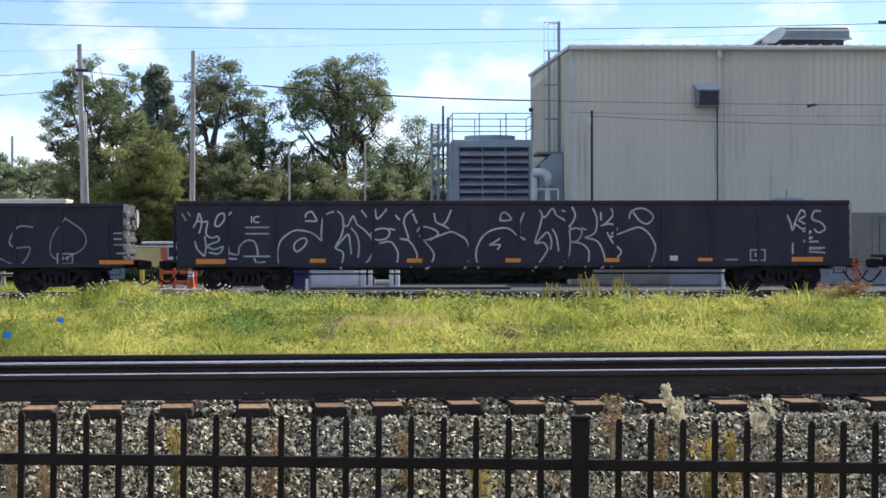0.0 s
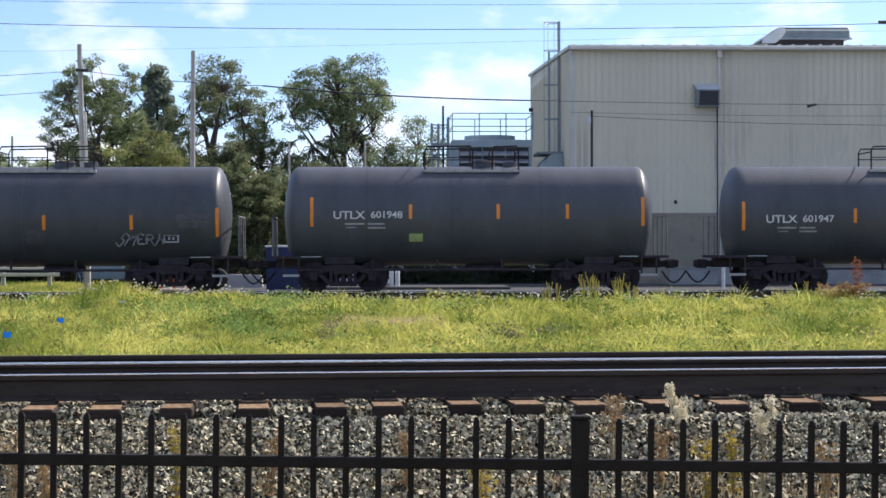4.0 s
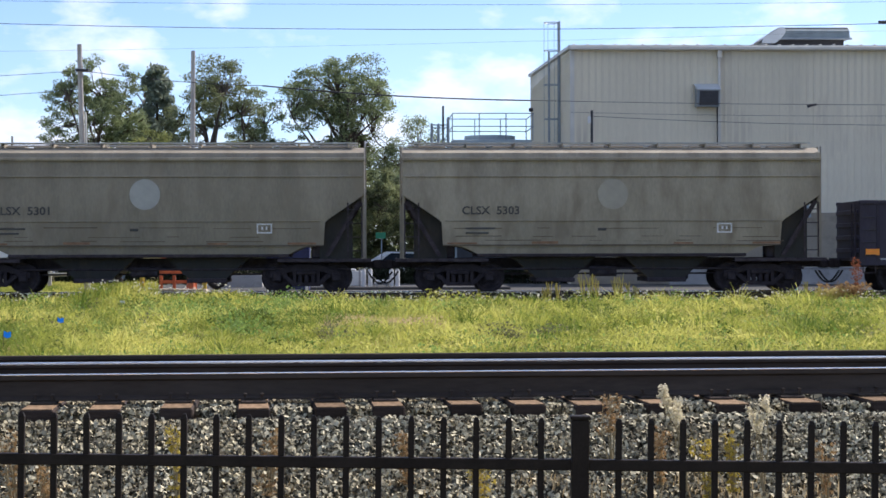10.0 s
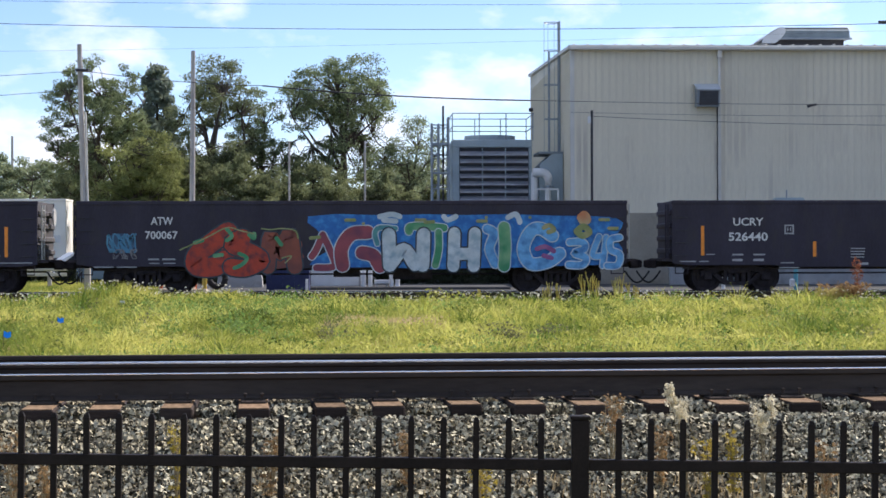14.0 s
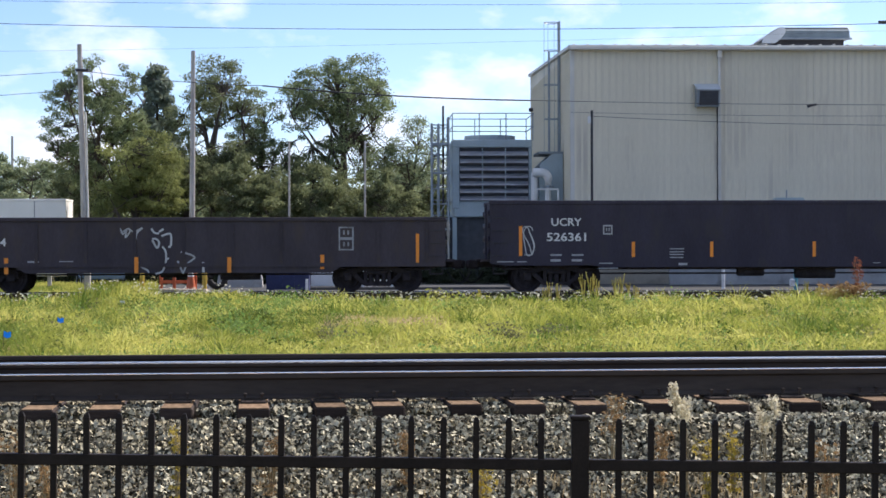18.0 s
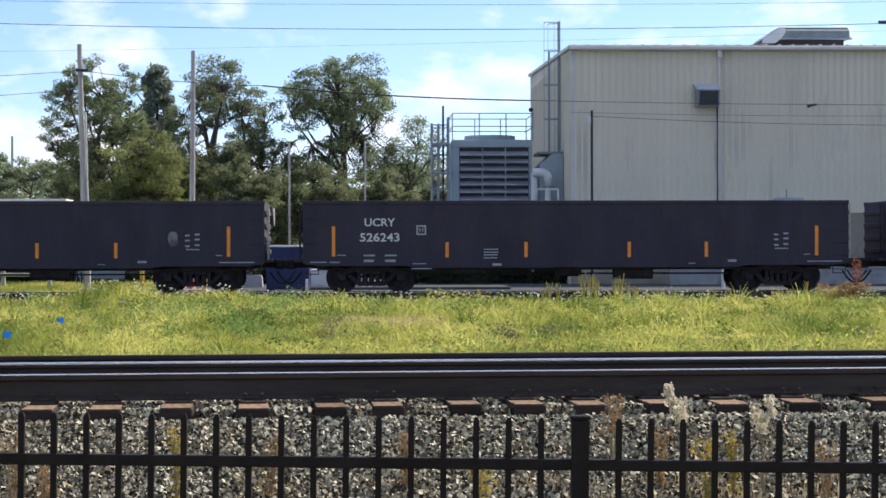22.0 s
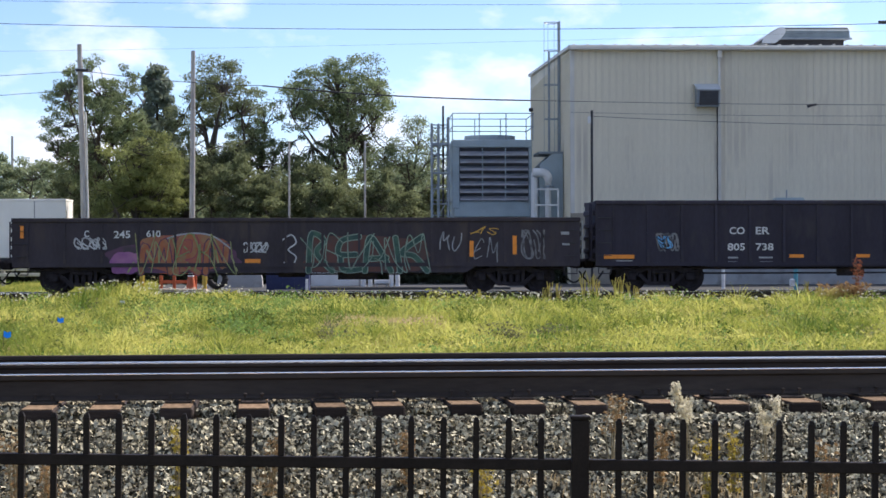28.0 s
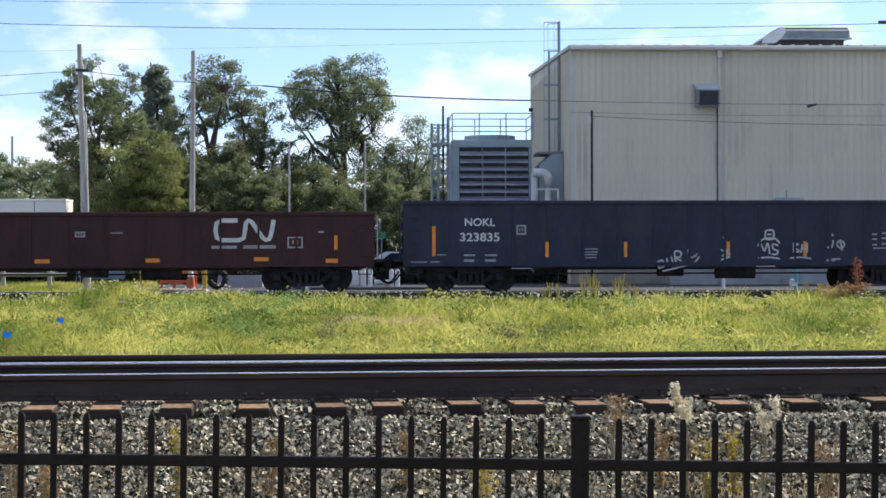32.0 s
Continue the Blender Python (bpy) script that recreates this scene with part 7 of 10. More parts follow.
# -- covered hoppers --
def round_hopper(place, length, label, number, frame_x, disc_mat, mat=TAUPE_CAR):
    """A smooth-sided covered hopper with a rounded flank, sloped ends and two outlets."""
    w = thing("covered_hopper_wagon", label, "freight wagon", 0, TRACK_Y, RAIL_Z, group="wagons of the train")
    L = length / 2
    top = 4.42
    bm = bmesh.new()
    flank = [(1.34, 1.14), (1.42, 1.45), (1.50, 2.0), (1.53, 2.7), (1.50, 3.45), (1.44, 4.0)]

    def lower(x):
        return float(np.interp(L - abs(x), [0, 1.1, 1.18, 1.22, 1.85, 2.3], [2.94, 2.19, 2.1, 1.42, 1.36, 1.14]))
    half = [L - d for d in (0, 1.1, 1.18, 1.22, 1.85, 2.3)] + [L / 2]
    xs = [-x for x in half] + [0] + half[::-1]
    for s in (-1, 1):
        rows = []
        for x in xs:
            lo = lower(x)
            col = []
            for k in range(9):
                z = lo + (4.0 - lo) * k / 8
                col.append(bm.verts.new((x, s * float(np.interp(z, [q[1] for q in flank], [q[0] for q in flank])), z)))
            rows.append(col)
        for a, b in zip(rows, rows[1:]):
            for k in range(8):
                bm.faces.new((a[k], b[k], b[k + 1], a[k + 1]))
    bmesh.ops.recalc_face_normals(bm, faces=bm.faces)
    part("flank", bm, mat, w, smooth=True)
    part("roof", sweep_x(bmesh.new(), [(-1.47, 3.98), (1.47, 3.98), (1.40, 4.2), (0.9, 4.38), (-0.9, 4.38), (-1.40, 4.2)], -L, L), mat, w)
    for s in (-1, 1):
        part("roof_side_rail", bx(-L - 0.02, L + 0.02, s * 1.50 - 0.04, s * 1.50 + 0.04, 3.96, 4.06, bevel=0.015), mat, w)
        part("running_board", bx(-L + 0.2, L - 0.2, s * 0.75 - 0.22, s * 0.75 + 0.22, 4.5, 4.54), LADDER_GREY, w)
        part("side_sill", bx(-L + 2.25, L - 2.25, s * 1.34 - 0.06, s * 1.34 + 0.06, 1.06, 1.16, bevel=0.02), UNDER, w)
        # ledge drawn dark, its shade line put into the colour
        part("side_ledge", bx(-L + 1.24, L - 1.24, s * 1.415 - 0.05, s * 1.415 + 0.05, 1.40, 1.435), SEAM, w)
        part("belt_seam", bx(-L + 0.05, L - 0.05, s * 1.51 - 0.03, s * 1.51 + 0.03, 3.47, 3.51, bevel=0.01), mat, w)
        part("belt_seam", bx(-L + 1.28, L - 1.28, s * 1.505 - 0.03, s * 1.505 + 0.03, 2.13, 2.17, bevel=0.01), mat, w)
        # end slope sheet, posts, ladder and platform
        # slope sheet coloured dark for the shade under the end
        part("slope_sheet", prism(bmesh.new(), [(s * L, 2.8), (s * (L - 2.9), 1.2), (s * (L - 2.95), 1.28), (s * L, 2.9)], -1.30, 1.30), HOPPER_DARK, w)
        # dark plate added to fill the sloped end with shade
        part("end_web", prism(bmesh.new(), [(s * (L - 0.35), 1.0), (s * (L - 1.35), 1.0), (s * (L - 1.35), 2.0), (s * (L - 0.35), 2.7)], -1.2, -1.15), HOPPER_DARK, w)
        part("end_wall", bx(min(s * L, s * (L - 0.06)), max(s * L, s * (L - 0.06)), -1.45, 1.45, 2.78, 4.0), mat, w)
        for y in (-1.4, 1.36):
            part("corner_post", bx(min(s * L, s * (L - 0.09)), max(s * L, s * (L - 0.09)), y, y + 0.05, 0.95, 3.0), mat, w)
            part("slope_brace", prism(bmesh.new(), [(s * (L - 0.05), 2.75), (s * (L - 0.2), 2.75), (s * (L - 1.2), 1.1), (s * (L - 1.05), 1.1)], y, y + 0.05), UNDER, w)
        part("end_platform", bx(min(s * (L - 2.6), s * (L + 0.2)), max(s * (L - 2.6), s * (L + 0.2)), -1.42, 1.42, 0.92, 1.02), UNDER, w)
        ladder_part(w, s * (L + 0.05), -1.05, 1.0, 4.4, 90, 9, mat)
        ladder_part(w, s * (L - 0.28), -1.5, 1.05, 2.7, 0, 4, UNDER)
        part("brake_gear", bx(min(s * (L - 1.6), s * (L - 0.9)), max(s * (L - 1.6), s * (L - 0.9)), -1.1, -0.6, 1.02, 1.5, bevel=0.05), UNDER, w)
        # outlet darkened in its colour for the shade below the body
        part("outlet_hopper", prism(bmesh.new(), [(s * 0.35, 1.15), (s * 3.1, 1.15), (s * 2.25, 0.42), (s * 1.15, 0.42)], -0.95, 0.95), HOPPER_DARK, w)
        part("outlet_gate", bx(min(s * 1.1, s * 2.3), max(s * 1.1, s * 2.3), -1.15, 1.15, 0.3, 0.43, bevel=0.02), UNDER, w)
    hat = mesh_of(rod(bx(-0.5, 0.5, -0.3, 0.3, 4.36, 4.46, bevel=0.02), (-0.5, 0, 4.47), (0.5, 0, 4.47), 0.03, seg=6), mat, "roof_hatch")
    for i in range(10):
        part("roof_hatch", hat, None, w).location = (-L + 0.85 + i * (length - 1.7) / 9, 0, 0)
    strut = mesh_of(bx(-0.02, 0.02, -0.98, 0.98, 4.36, 4.52), mat, "board_bracket")
    for i in range(9):
        part("board_bracket", strut, None, w).location = (-L + 0.5 + i * (length - 1.0) / 8, 0, 0)
    x0 = -L
    o = letters(w, number, x0 + 1.80, 2.34, 1.72, 0.25, LETTER_DARK, -1.535)
    disc = bmesh.new()
    bmesh.ops.create_circle(disc, cap_ends=True, segments=36, radius=0.46, matrix=Matrix.Translation((x0 + 6.35, -1.545, 2.95)) @ Matrix.Rotation(radians(90), 4, "X"))
    part("faded_disc", disc, disc_mat, w)
    sign_frame(w, LETTER_WHITE, x0 + frame_x, 1.78, 0.46, 0.3, -1.505)
    stencil(w, LETTER_DARK, [(x0 + 1.9, 1.9, 0.9, 0.05), (x0 + 1.9, 1.76, 0.7, 0.05), (x0 + 5.9, 1.85, 0.25, 0.08)], -1.505)
    rng = random.Random(int(place))
    for z in (1.93, 1.66, 1.54):      # dirt lies in lines along the lower flank
        x, rows = x0 + 1.5 + rng.random(), []
        while x < L - 2.2:
            run_on = rng.uniform(0.3, 1.9)
            rows.append((x, z + rng.uniform(-0.02, 0.02), run_on, rng.uniform(0.012, 0.03)))
            x += run_on + rng.uniform(0.4, 1.8)
        stencil(w, SEAM, rows, -0.006 - float(np.interp(z, [q[1] for q in flank], [q[0] for q in flank])))
    stencil(w, RUST_LINE, [(x0 + 1.35, 1.45, 0.9, 0.05), (x0 + 3.9, 1.46, 0.8, 0.07), (x0 + 8.2, 1.45, 0.6, 0.05), (x0 + 10.6, 1.45, 0.85, 0.06)], -1.445)
    centre_sill(w, length)
    running_gear(w, length, place, inset=1.75)
    return w


DISC_FAINT = material("worn_disc", (0.335, 0.315, 0.265), 0.7, dark=0.85, light=1.1, scale=3, bump=0)
DISC = material("faded_disc", (0.37, 0.375, 0.355), 0.7, dark=0.85, light=1.1, scale=3, bump=0)
RUST_LINE = material("rust_line", (0.25, 0.145, 0.085), 0.8, dark=0.6, light=1.3, scale=5, bump=0)


def ribbed_hopper(place, length, mat, label, post_mat, bay_mat, board_mat):
    """A three-bay covered hopper with posts along the flank, open sloped ends and a trough roof."""
    w = thing("covered_hopper_wagon", label, "freight wagon", 0, TRACK_Y, RAIL_Z, group="wagons of the train")
    L = length / 2
    zt, zb = 4.08, 1.55
    side = [(-L + 0.02, zt), (-L + 0.02, 3.78), (-L + 1.3, 2.62), (-L + 1.3, zb), (L - 1.3, zb), (L - 1.3, 2.10), (L - 0.02, 3.84), (L - 0.02, zt)]
    for s in (-1, 1):
        y0, y1 = (-1.46, -1.42) if s < 0 else (1.42, 1.46)
        part("flank", prism(bmesh.new(), side, y0, y1), mat, w)
        part("top_chord", bx(-L, L, s * 1.5 - 0.05, s * 1.5 + 0.05, zt - 0.06, zt + 0.07, bevel=0.02), mat, w)
        part("side_sill", bx(-L + 0.1, L - 0.1, s * 1.42 - 0.05, s * 1.42 + 0.05, zb - 0.1, zb + 0.05), mat, w)
    post = mesh_of(bx(-0.055, 0.055, -1.535, -1.46, zb + 0.02, zt - 0.07, bevel=0.012), post_mat, "side_post")
    n = 17
    for i in range(n):
        x = -L + 1.35 + i * (length - 2.7) / (n - 1)
        part("side_post", post, None, w).location = (x, 0, 0)
        part("side_post", post, None, w).matrix_basis = pose(x, 0, 0, 0, 0, 180)
    # roof coloured dark for the shadow band below the running boards
    part("roof", sweep_x(bmesh.new(), [(-1.46, 4.06), (1.46, 4.06), (1.3, 4.2), (0.6, 4.3), (-0.6, 4.3), (-1.3, 4.2)], -L + 0.05, L - 0.05), HOPPER_DARK, w)
    part("roof_trough", bx(-L + 0.5, L - 0.5, -0.3, 0.3, 4.29, 4.38, bevel=0.02), LADDER_GREY, w)
    for s in (-1, 1):
        part("running_board", bx(-L - 0.1, L + 0.1, s * 0.95 - 0.2, s * 0.95 + 0.2, 4.36, 4.42), board_mat, w)
    br = mesh_of(bx(-0.02, 0.02, -1.2, 1.2, 4.16, 4.37), UNDER, "board_bracket")
    for i in range(12):
        part("board_bracket", br, None, w).location = (-L + 0.3 + i * (length - 0.6) / 11, 0, 0)
    for s in (-1, 1):
        part("slope_sheet", prism(bmesh.new(), [(s * (L - 0.02), 3.78), (s * (L - 0.02), 3.9), (s * (L - 2.85), 1.5), (s * (L - 2.7), 1.5)], -1.42, 1.42), mat, w)
        part("end_wall", bx(min(s * L, s * (L - 0.06)), max(s * L, s * (L - 0.06)), -1.42, 1.42, 3.7, 4.08), mat, w)
        for x in (0.03, 0.42, 0.8):
            part("end_post", bx(s * (L - x) - 0.035, s * (L - x) + 0.035, -1.44, -1.37, 0.95, 3.9 - 1.4 * x), mat, w)
            part("end_post", bx(s * (L - x) - 0.035, s * (L - x) + 0.035, 1.37, 1.44, 0.95, 3.9 - 1.4 * x), mat, w)
        part("end_platform", bx(min(s * (L - 3.0), s * (L + 0.15)), max(s * (L - 3.0), s * (L + 0.15)), -1.42, 1.42, 0.92, 1.04), UNDER, w)
        part("end_rail", bx(min(s * L, s * (L - 1.3)), max(s * L, s * (L - 1.3)), -1.45, -1.40, 1.48, 1.58), mat, w)
        ladder_part(w, s * (L - 0.25), -1.47, 1.0, 3.9, 0, 8, mat)
        ladder_part(w, s * (L + 0.05), -1.05, 1.0, 4.2, 90, 9, mat)
        part("air_tank", rod(bmesh.new(), (s * (L - 1.5), -0.8, 1.25), (s * (L - 0.6), -0.8, 1.25), 0.18, seg=12), UNDER, w)
    for cx in (-L * 0.52, 0.0, L * 0.52):
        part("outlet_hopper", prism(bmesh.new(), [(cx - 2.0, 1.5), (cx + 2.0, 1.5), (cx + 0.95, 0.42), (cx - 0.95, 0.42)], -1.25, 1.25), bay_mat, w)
        part("outlet_gate", bx(cx - 1.0, cx + 1.0, -1.3, 1.3, 0.28, 0.43, bevel=0.02), UNDER, w)
    centre_sill(w, length)
    running_gear(w, length, place, inset=1.75)
    return w, -L, -1.46


POST_GREY = paint("worn_grey_post", (0.50, 0.54, 0.51), (0.30, 0.20, 0.13), 0.25, rough=0.8)
PALE_BLUE_BOARD = paint("pale_blue_board", (0.30, 0.42, 0.50), (0.12, 0.24, 0.36), 0.3)
HOPPER_DUST = paint("hopper_dust", (0.105, 0.092, 0.075), (0.06, 0.052, 0.046), 0.4)
PANEL_PALE = material("pale_number_panel", (0.46, 0.46, 0.41), 0.7, dark=0.7, light=1.15, scale=4, bump=0)
# Shade under and around the hoppers is put into this dark colour.
HOPPER_DARK = paint("shaded_hopper", (0.038, 0.038, 0.036), (0.055, 0.047, 0.04), 0.4)


PLACARD_GREY = material("grey_placard", (0.17, 0.18, 0.19), 0.6, dark=0.5, light=1.2, scale=9, bump=0)
PLACARD_DARK = material("dull_placard", (0.075, 0.073, 0.085), 0.6, dark=0.6, light=1.4, scale=9, bump=0)
PANEL_BLUE = material("pale_blue_panel", (0.22, 0.42, 0.62), 0.6, dark=0.85, light=1.1, bump=0)


def emblem(w, x, z, y):
    """A long rounded white band, bent into two joined loops."""
    bm = bmesh.new()
    pts = [(0.68, 0.62), (0.2, 0.62), (0.05, 0.54), (0.02, 0.32), (0.06, 0.1), (0.2, 0.03), (0.72, 0.03), (0.86, 0.1), (0.9, 0.3), (0.93, 0.55), (1.0, 0.63), (1.1, 0.58), (1.42, 0.12), (1.52, 0.04), (1.62, 0.06), (1.68, 0.2), (1.76, 0.64)]
    ribbon(bm, [(x + a, z + b) for a, b in pts], 0.13, y - 0.004)
    part("white_emblem", bm, LETTER_WHITE, w)


# -- the wagons in their order; marks count from a wagon's left end --
def shift(rows, x0):
    return [(x0 + r[0], *r[1:]) for r in rows]


def gondola_marks(w, x0, y, texts=(), amber=(), prints=(), frames=(), white=(), mat=None):
    for s, x, z, wd, h in texts:
        letters(w, s, x0 + x, z, wd, h, mat or LETTER_WHITE, y)
    for r in amber:
        post = list(w["posts"]) if "posts" in w else []
        cross = post and any(post[0] + k * post[1] + post[2] / 2 > r[0] and post[0] + k * post[1] - post[2] / 2 < r[0] + r[2] for k in range(20))
        plates(w, "reflector", AMBER, shift([r], x0), -HALF if cross else y, 0.006, "amber reflective strip")
    stencil(w, LETTER_GREY, shift(prints, x0), y)
    for x, z, wd, h in frames:
        sign_frame(w, LETTER_GREY, x0 + x, z, wd, h, y)
    plates(w, "painted_panel", LETTER_WHITE, shift(white, x0), y)



UCRY_AMBER = [(0.87, 1.09, 0.1, 0.9), (15.48, 1.09, 0.1, 0.9), (4.28, 1.05, 0.1, 0.46), (6.66, 1.05, 0.1, 0.46), (9.78, 1.05, 0.1, 0.46), (12.12, 1.05, 0.1, 0.46)]
UCRY_PRINT = [(1.82, 1.09, 0.34, 0.05), (2.46, 1.09, 0.36, 0.05), (1.82, 0.92, 0.31, 0.07), (2.46, 0.92, 0.32, 0.07), (0.22, 0.9, 0.49, 0.03), (0.81, 0.9, 0.29, 0.03), (1.02, 1.11, 0.27, 0.03), (3.29, 0.85, 0.41, 0.03), (3.26, 0.7, 0.61, 0.03), (5.43, 1.28, 0.44, 0.03), (5.43, 1.19, 0.44, 0.03), (5.43, 1.11, 0.41, 0.03), (5.43, 1.02, 0.41, 0.03), (5.7, 0.8, 0.27, 0.07), (12.82, 0.9, 0.27, 0.07), (11.63, 0.85, 0.22, 0.02), (14.23, 1.7, 0.14, 0.05), (14.23, 1.55, 0.14, 0.05), (14.23, 1.38, 0.14, 0.05), (14.52, 1.73, 0.15, 0.05), (14.52, 1.58, 0.15, 0.05), (14.52, 1.41, 0.15, 0.05), (14.26, 1.29, 0.41, 0.03), (15.25, 0.9, 1.05, 0.03), (15.14, 1.11, 0.2, 0.03)]
w, x0, y = gondola(-17.02, 19.2, 2.7, BLACK_CAR, "black gondola wagon with faint white chalk scrawl", (0.9, 1.37, 0.1))
gondola_marks(w, x0, y, [], [(18.49, 0.87, 1.02, 0.12), (7.96, 0.87, 0.85, 0.12)], [(18.91, 1.77, 0.25, 0.05), (18.91, 1.6, 0.25, 0.05), (18.91, 1.43, 0.46, 0.05), (19, 1.17, 0.48, 0.05)], [(17.22, 0.87, 0.49, 0.34)], [], None)
lettered(w, "SO", x0 + 15.43, 0.94, 2.72, 1.19, y, THIN_CHALK, 0.05, 3, 0.12, 2.4)
w, x0, y = gondola(4.32, 20.3, 2.76, BLACK_CAR, "long black gondola wagon covered in white outline spray letters", (1.5, 1.46, 0.1))
gondola_marks(w, x0, y, [("IC", 2.22, 2.09, 0.25, 0.22)], [(0.58, 0.87, 0.88, 0.15), (3.99, 0.9, 0.46, 0.12), (6.89, 0.9, 0.46, 0.12), (9.86, 0.9, 0.46, 0.12), (12.87, 0.9, 0.44, 0.12), (15.69, 0.92, 0.44, 0.1), (18.54, 0.9, 0.95, 0.14)], [(2.04, 1.94, 0.73, 0.05), (2.04, 1.75, 0.73, 0.05), (16.52, 0.94, 0.39, 0.05), (18.98, 1.26, 0.48, 0.05), (18.98, 1.17, 0.48, 0.03), (6.04, 0.83, 0.46, 0.03)], [(17.27, 0.92, 0.49, 0.36)], [(14.84, 0.94, 0.24, 0.15)], None)
drawn(w, "arch_c", x0 + 3.01, 0.82, 1.71, 1.61, y, CHALK, 0.052)
drawn(w, "spiked_m", x0 + 4.75, 0.70, 1.03, 1.75, y, CHALK, 0.052)
drawn(w, "looped_r", x0 + 5.53, 0.79, 1.10, 1.73, y, CHALK, 0.052)
drawn(w, "branched_k", x0 + 6.55, 0.70, 2.26, 1.78, y, CHALK, 0.052)
drawn(w, "arch_c_two", x0 + 8.97, 0.70, 1.50, 1.70, y, CHALK, 0.052)
drawn(w, "spiked_m_two", x0 + 10.76, 0.72, 1.08, 1.80, y, CHALK, 0.052)
drawn(w, "looped_r_two", x0 + 11.49, 0.70, 0.89, 1.87, y, CHALK, 0.052)
drawn(w, "branched_k_two", x0 + 12.26, 0.70, 2.14, 1.82, y, CHALK, 0.052)
drawn(w, "corner_scrawl", x0 + 18.41, 1.13, 1.16, 1.33, y, CHALK, 0.052)
drawn(w, "end_scrawl", x0 + 0.16, 0.92, 1.48, 1.51, y, CHALK, 0.052)
drawn(w, "half_hoop", x0 + 1.52, 0.91, 1.27, 0.65, y, CHALK, 0.052)
w, x0, cz = tank_wagon(24.37, 16.3, 3.95, TANK_BLACK, "long black tank wagon with amber strips", 0.1, True, ((-0.55, 0.05), (0.95, 1.55)))
tank_marks(w, x0, cz, [(0.24, 2.02, 0.12, 0.88), (3.45, 2.23, 0.1, 0.43), (6.43, 2.24, 0.1, 0.44), (9.64, 2.24, 0.1, 0.44), (12.67, 2.24, 0.1, 0.44), (15.99, 2.02, 0.14, 0.88)], [("CLIX 298082", 1.29, 2.01, 2.17, 0.22)], [(11.36, 2.01, 0.76, 0.31, LIME), (14.77, 2.01, 1.12, 0.49, PLACARD_GREY), (9.58, 1.43, 0.85, 0.27, PLACARD_DARK)], [(1.38, 1.8, 0.25, 0.05), (1.92, 1.82, 0.56, 0.03), (2.58, 1.82, 0.46, 0.03), (1.38, 1.7, 0.25, 0.05), (1.97, 1.7, 0.51, 0.05), (2.65, 1.7, 0.39, 0.05), (11.34, 1.63, 0.75, 0.05), (12.94, 1.65, 0.88, 0.05)], (14.5, 1.48, 0.48, 0.26), None)
w, x0, cz = tank_wagon(40.2, 11.25, 3.84, TANK_BLACK, "black tank wagon with white lettering", 0.5, True)
tank_marks(w, x0, cz, [(0.54, 1.85, 0.1, 0.87), (2.28, 2.07, 0.1, 0.44), (4.13, 2.07, 0.1, 0.44), (6.77, 2.07, 0.1, 0.44), (9.02, 2.07, 0.1, 0.44), (10.88, 1.85, 0.1, 0.87)], [("UTLX", 1.27, 2.07, 0.95, 0.24), ("601950", 2.39, 2.09, 0.95, 0.22)], [(3.19, 1.75, 0.41, 0.24, LIME), (9.25, 2.04, 1.56, 0.26, PLACARD_DARK), (7.47, 2.13, 0.51, 0.19, PLACARD_DARK)], [(1.61, 1.9, 0.59, 0.05), (2.29, 1.9, 0.51, 0.05), (2.29, 1.79, 0.54, 0.05), (1.65, 1.8, 0.31, 0.03)], (8.76, 1.73, 0.46, 0.24), None)
w, x0, cz = tank_wagon(53.45, 11.15, 3.84, TANK_BLACK, "black tank wagon with white lettering", 0.5, True)
tank_marks(w, x0, cz, [(0.42, 1.85, 0.1, 0.87), (1.73, 2.07, 0.1, 0.44), (4.96, 2.07, 0.1, 0.44), (7.18, 2.07, 0.1, 0.44), (8.91, 2.07, 0.1, 0.44), (10.78, 1.85, 0.1, 0.87)], [("UTLX", 1.21, 2.07, 0.95, 0.24), ("601951", 2.33, 2.09, 0.95, 0.22)], [(3.4, 1.79, 0.41, 0.24, LIME), (9.05, 2.02, 1.68, 0.31, PLACARD_DARK), (7.33, 1.99, 0.51, 0.34, PLACARD_DARK)], [(1.54, 1.9, 0.59, 0.05), (2.22, 1.9, 0.51, 0.05), (2.22, 1.79, 0.54, 0.05), (1.58, 1.8, 0.31, 0.03)], (8.54, 1.79, 0.48, 0.26), None)
w, x0, cz = tank_wagon(66.74, 11.2, 3.84, TANK_GREY, "dark grey tank wagon with white lettering and a small scrawl", 0.5, True)
tank_marks(w, x0, cz, [(0.39, 1.68, 0.1, 0.87), (3.75, 1.9, 0.1, 0.44), (5.65, 1.9, 0.1, 0.44), (8.25, 1.9, 0.1, 0.44), (10.81, 1.68, 0.1, 0.87)], [("UTLX", 1.53, 1.9, 0.95, 0.24), ("601966", 2.65, 1.92, 0.95, 0.22)], [(3.5, 1.55, 0.42, 0.26, LIME), (9.63, 1.96, 1.1, 0.41, PLACARD_DARK), (5.13, 1.48, 0.59, 0.43, PLACARD_DARK)], [(1.87, 1.73, 0.59, 0.05), (2.55, 1.73, 0.51, 0.05), (2.55, 1.62, 0.54, 0.05), (1.9, 1.63, 0.31, 0.03)], (9.25, 1.51, 0.46, 0.26), None)
lettered(w, "LVO", x0 + 0.25, 1.55, 1.0, 0.35, -math.sqrt(1.53 ** 2 - (1.9 - cz) ** 2) - 0.012, SPRAY_PALE, 0.04, 3, loose=2.4)
lettered(w, "SMERK", x0 + 7.9, 1.45, 1.4, 0.3, -math.sqrt(1.53 ** 2 - (1.75 - cz) ** 2) - 0.012, FADED, 0.05, 5, loose=2.4)
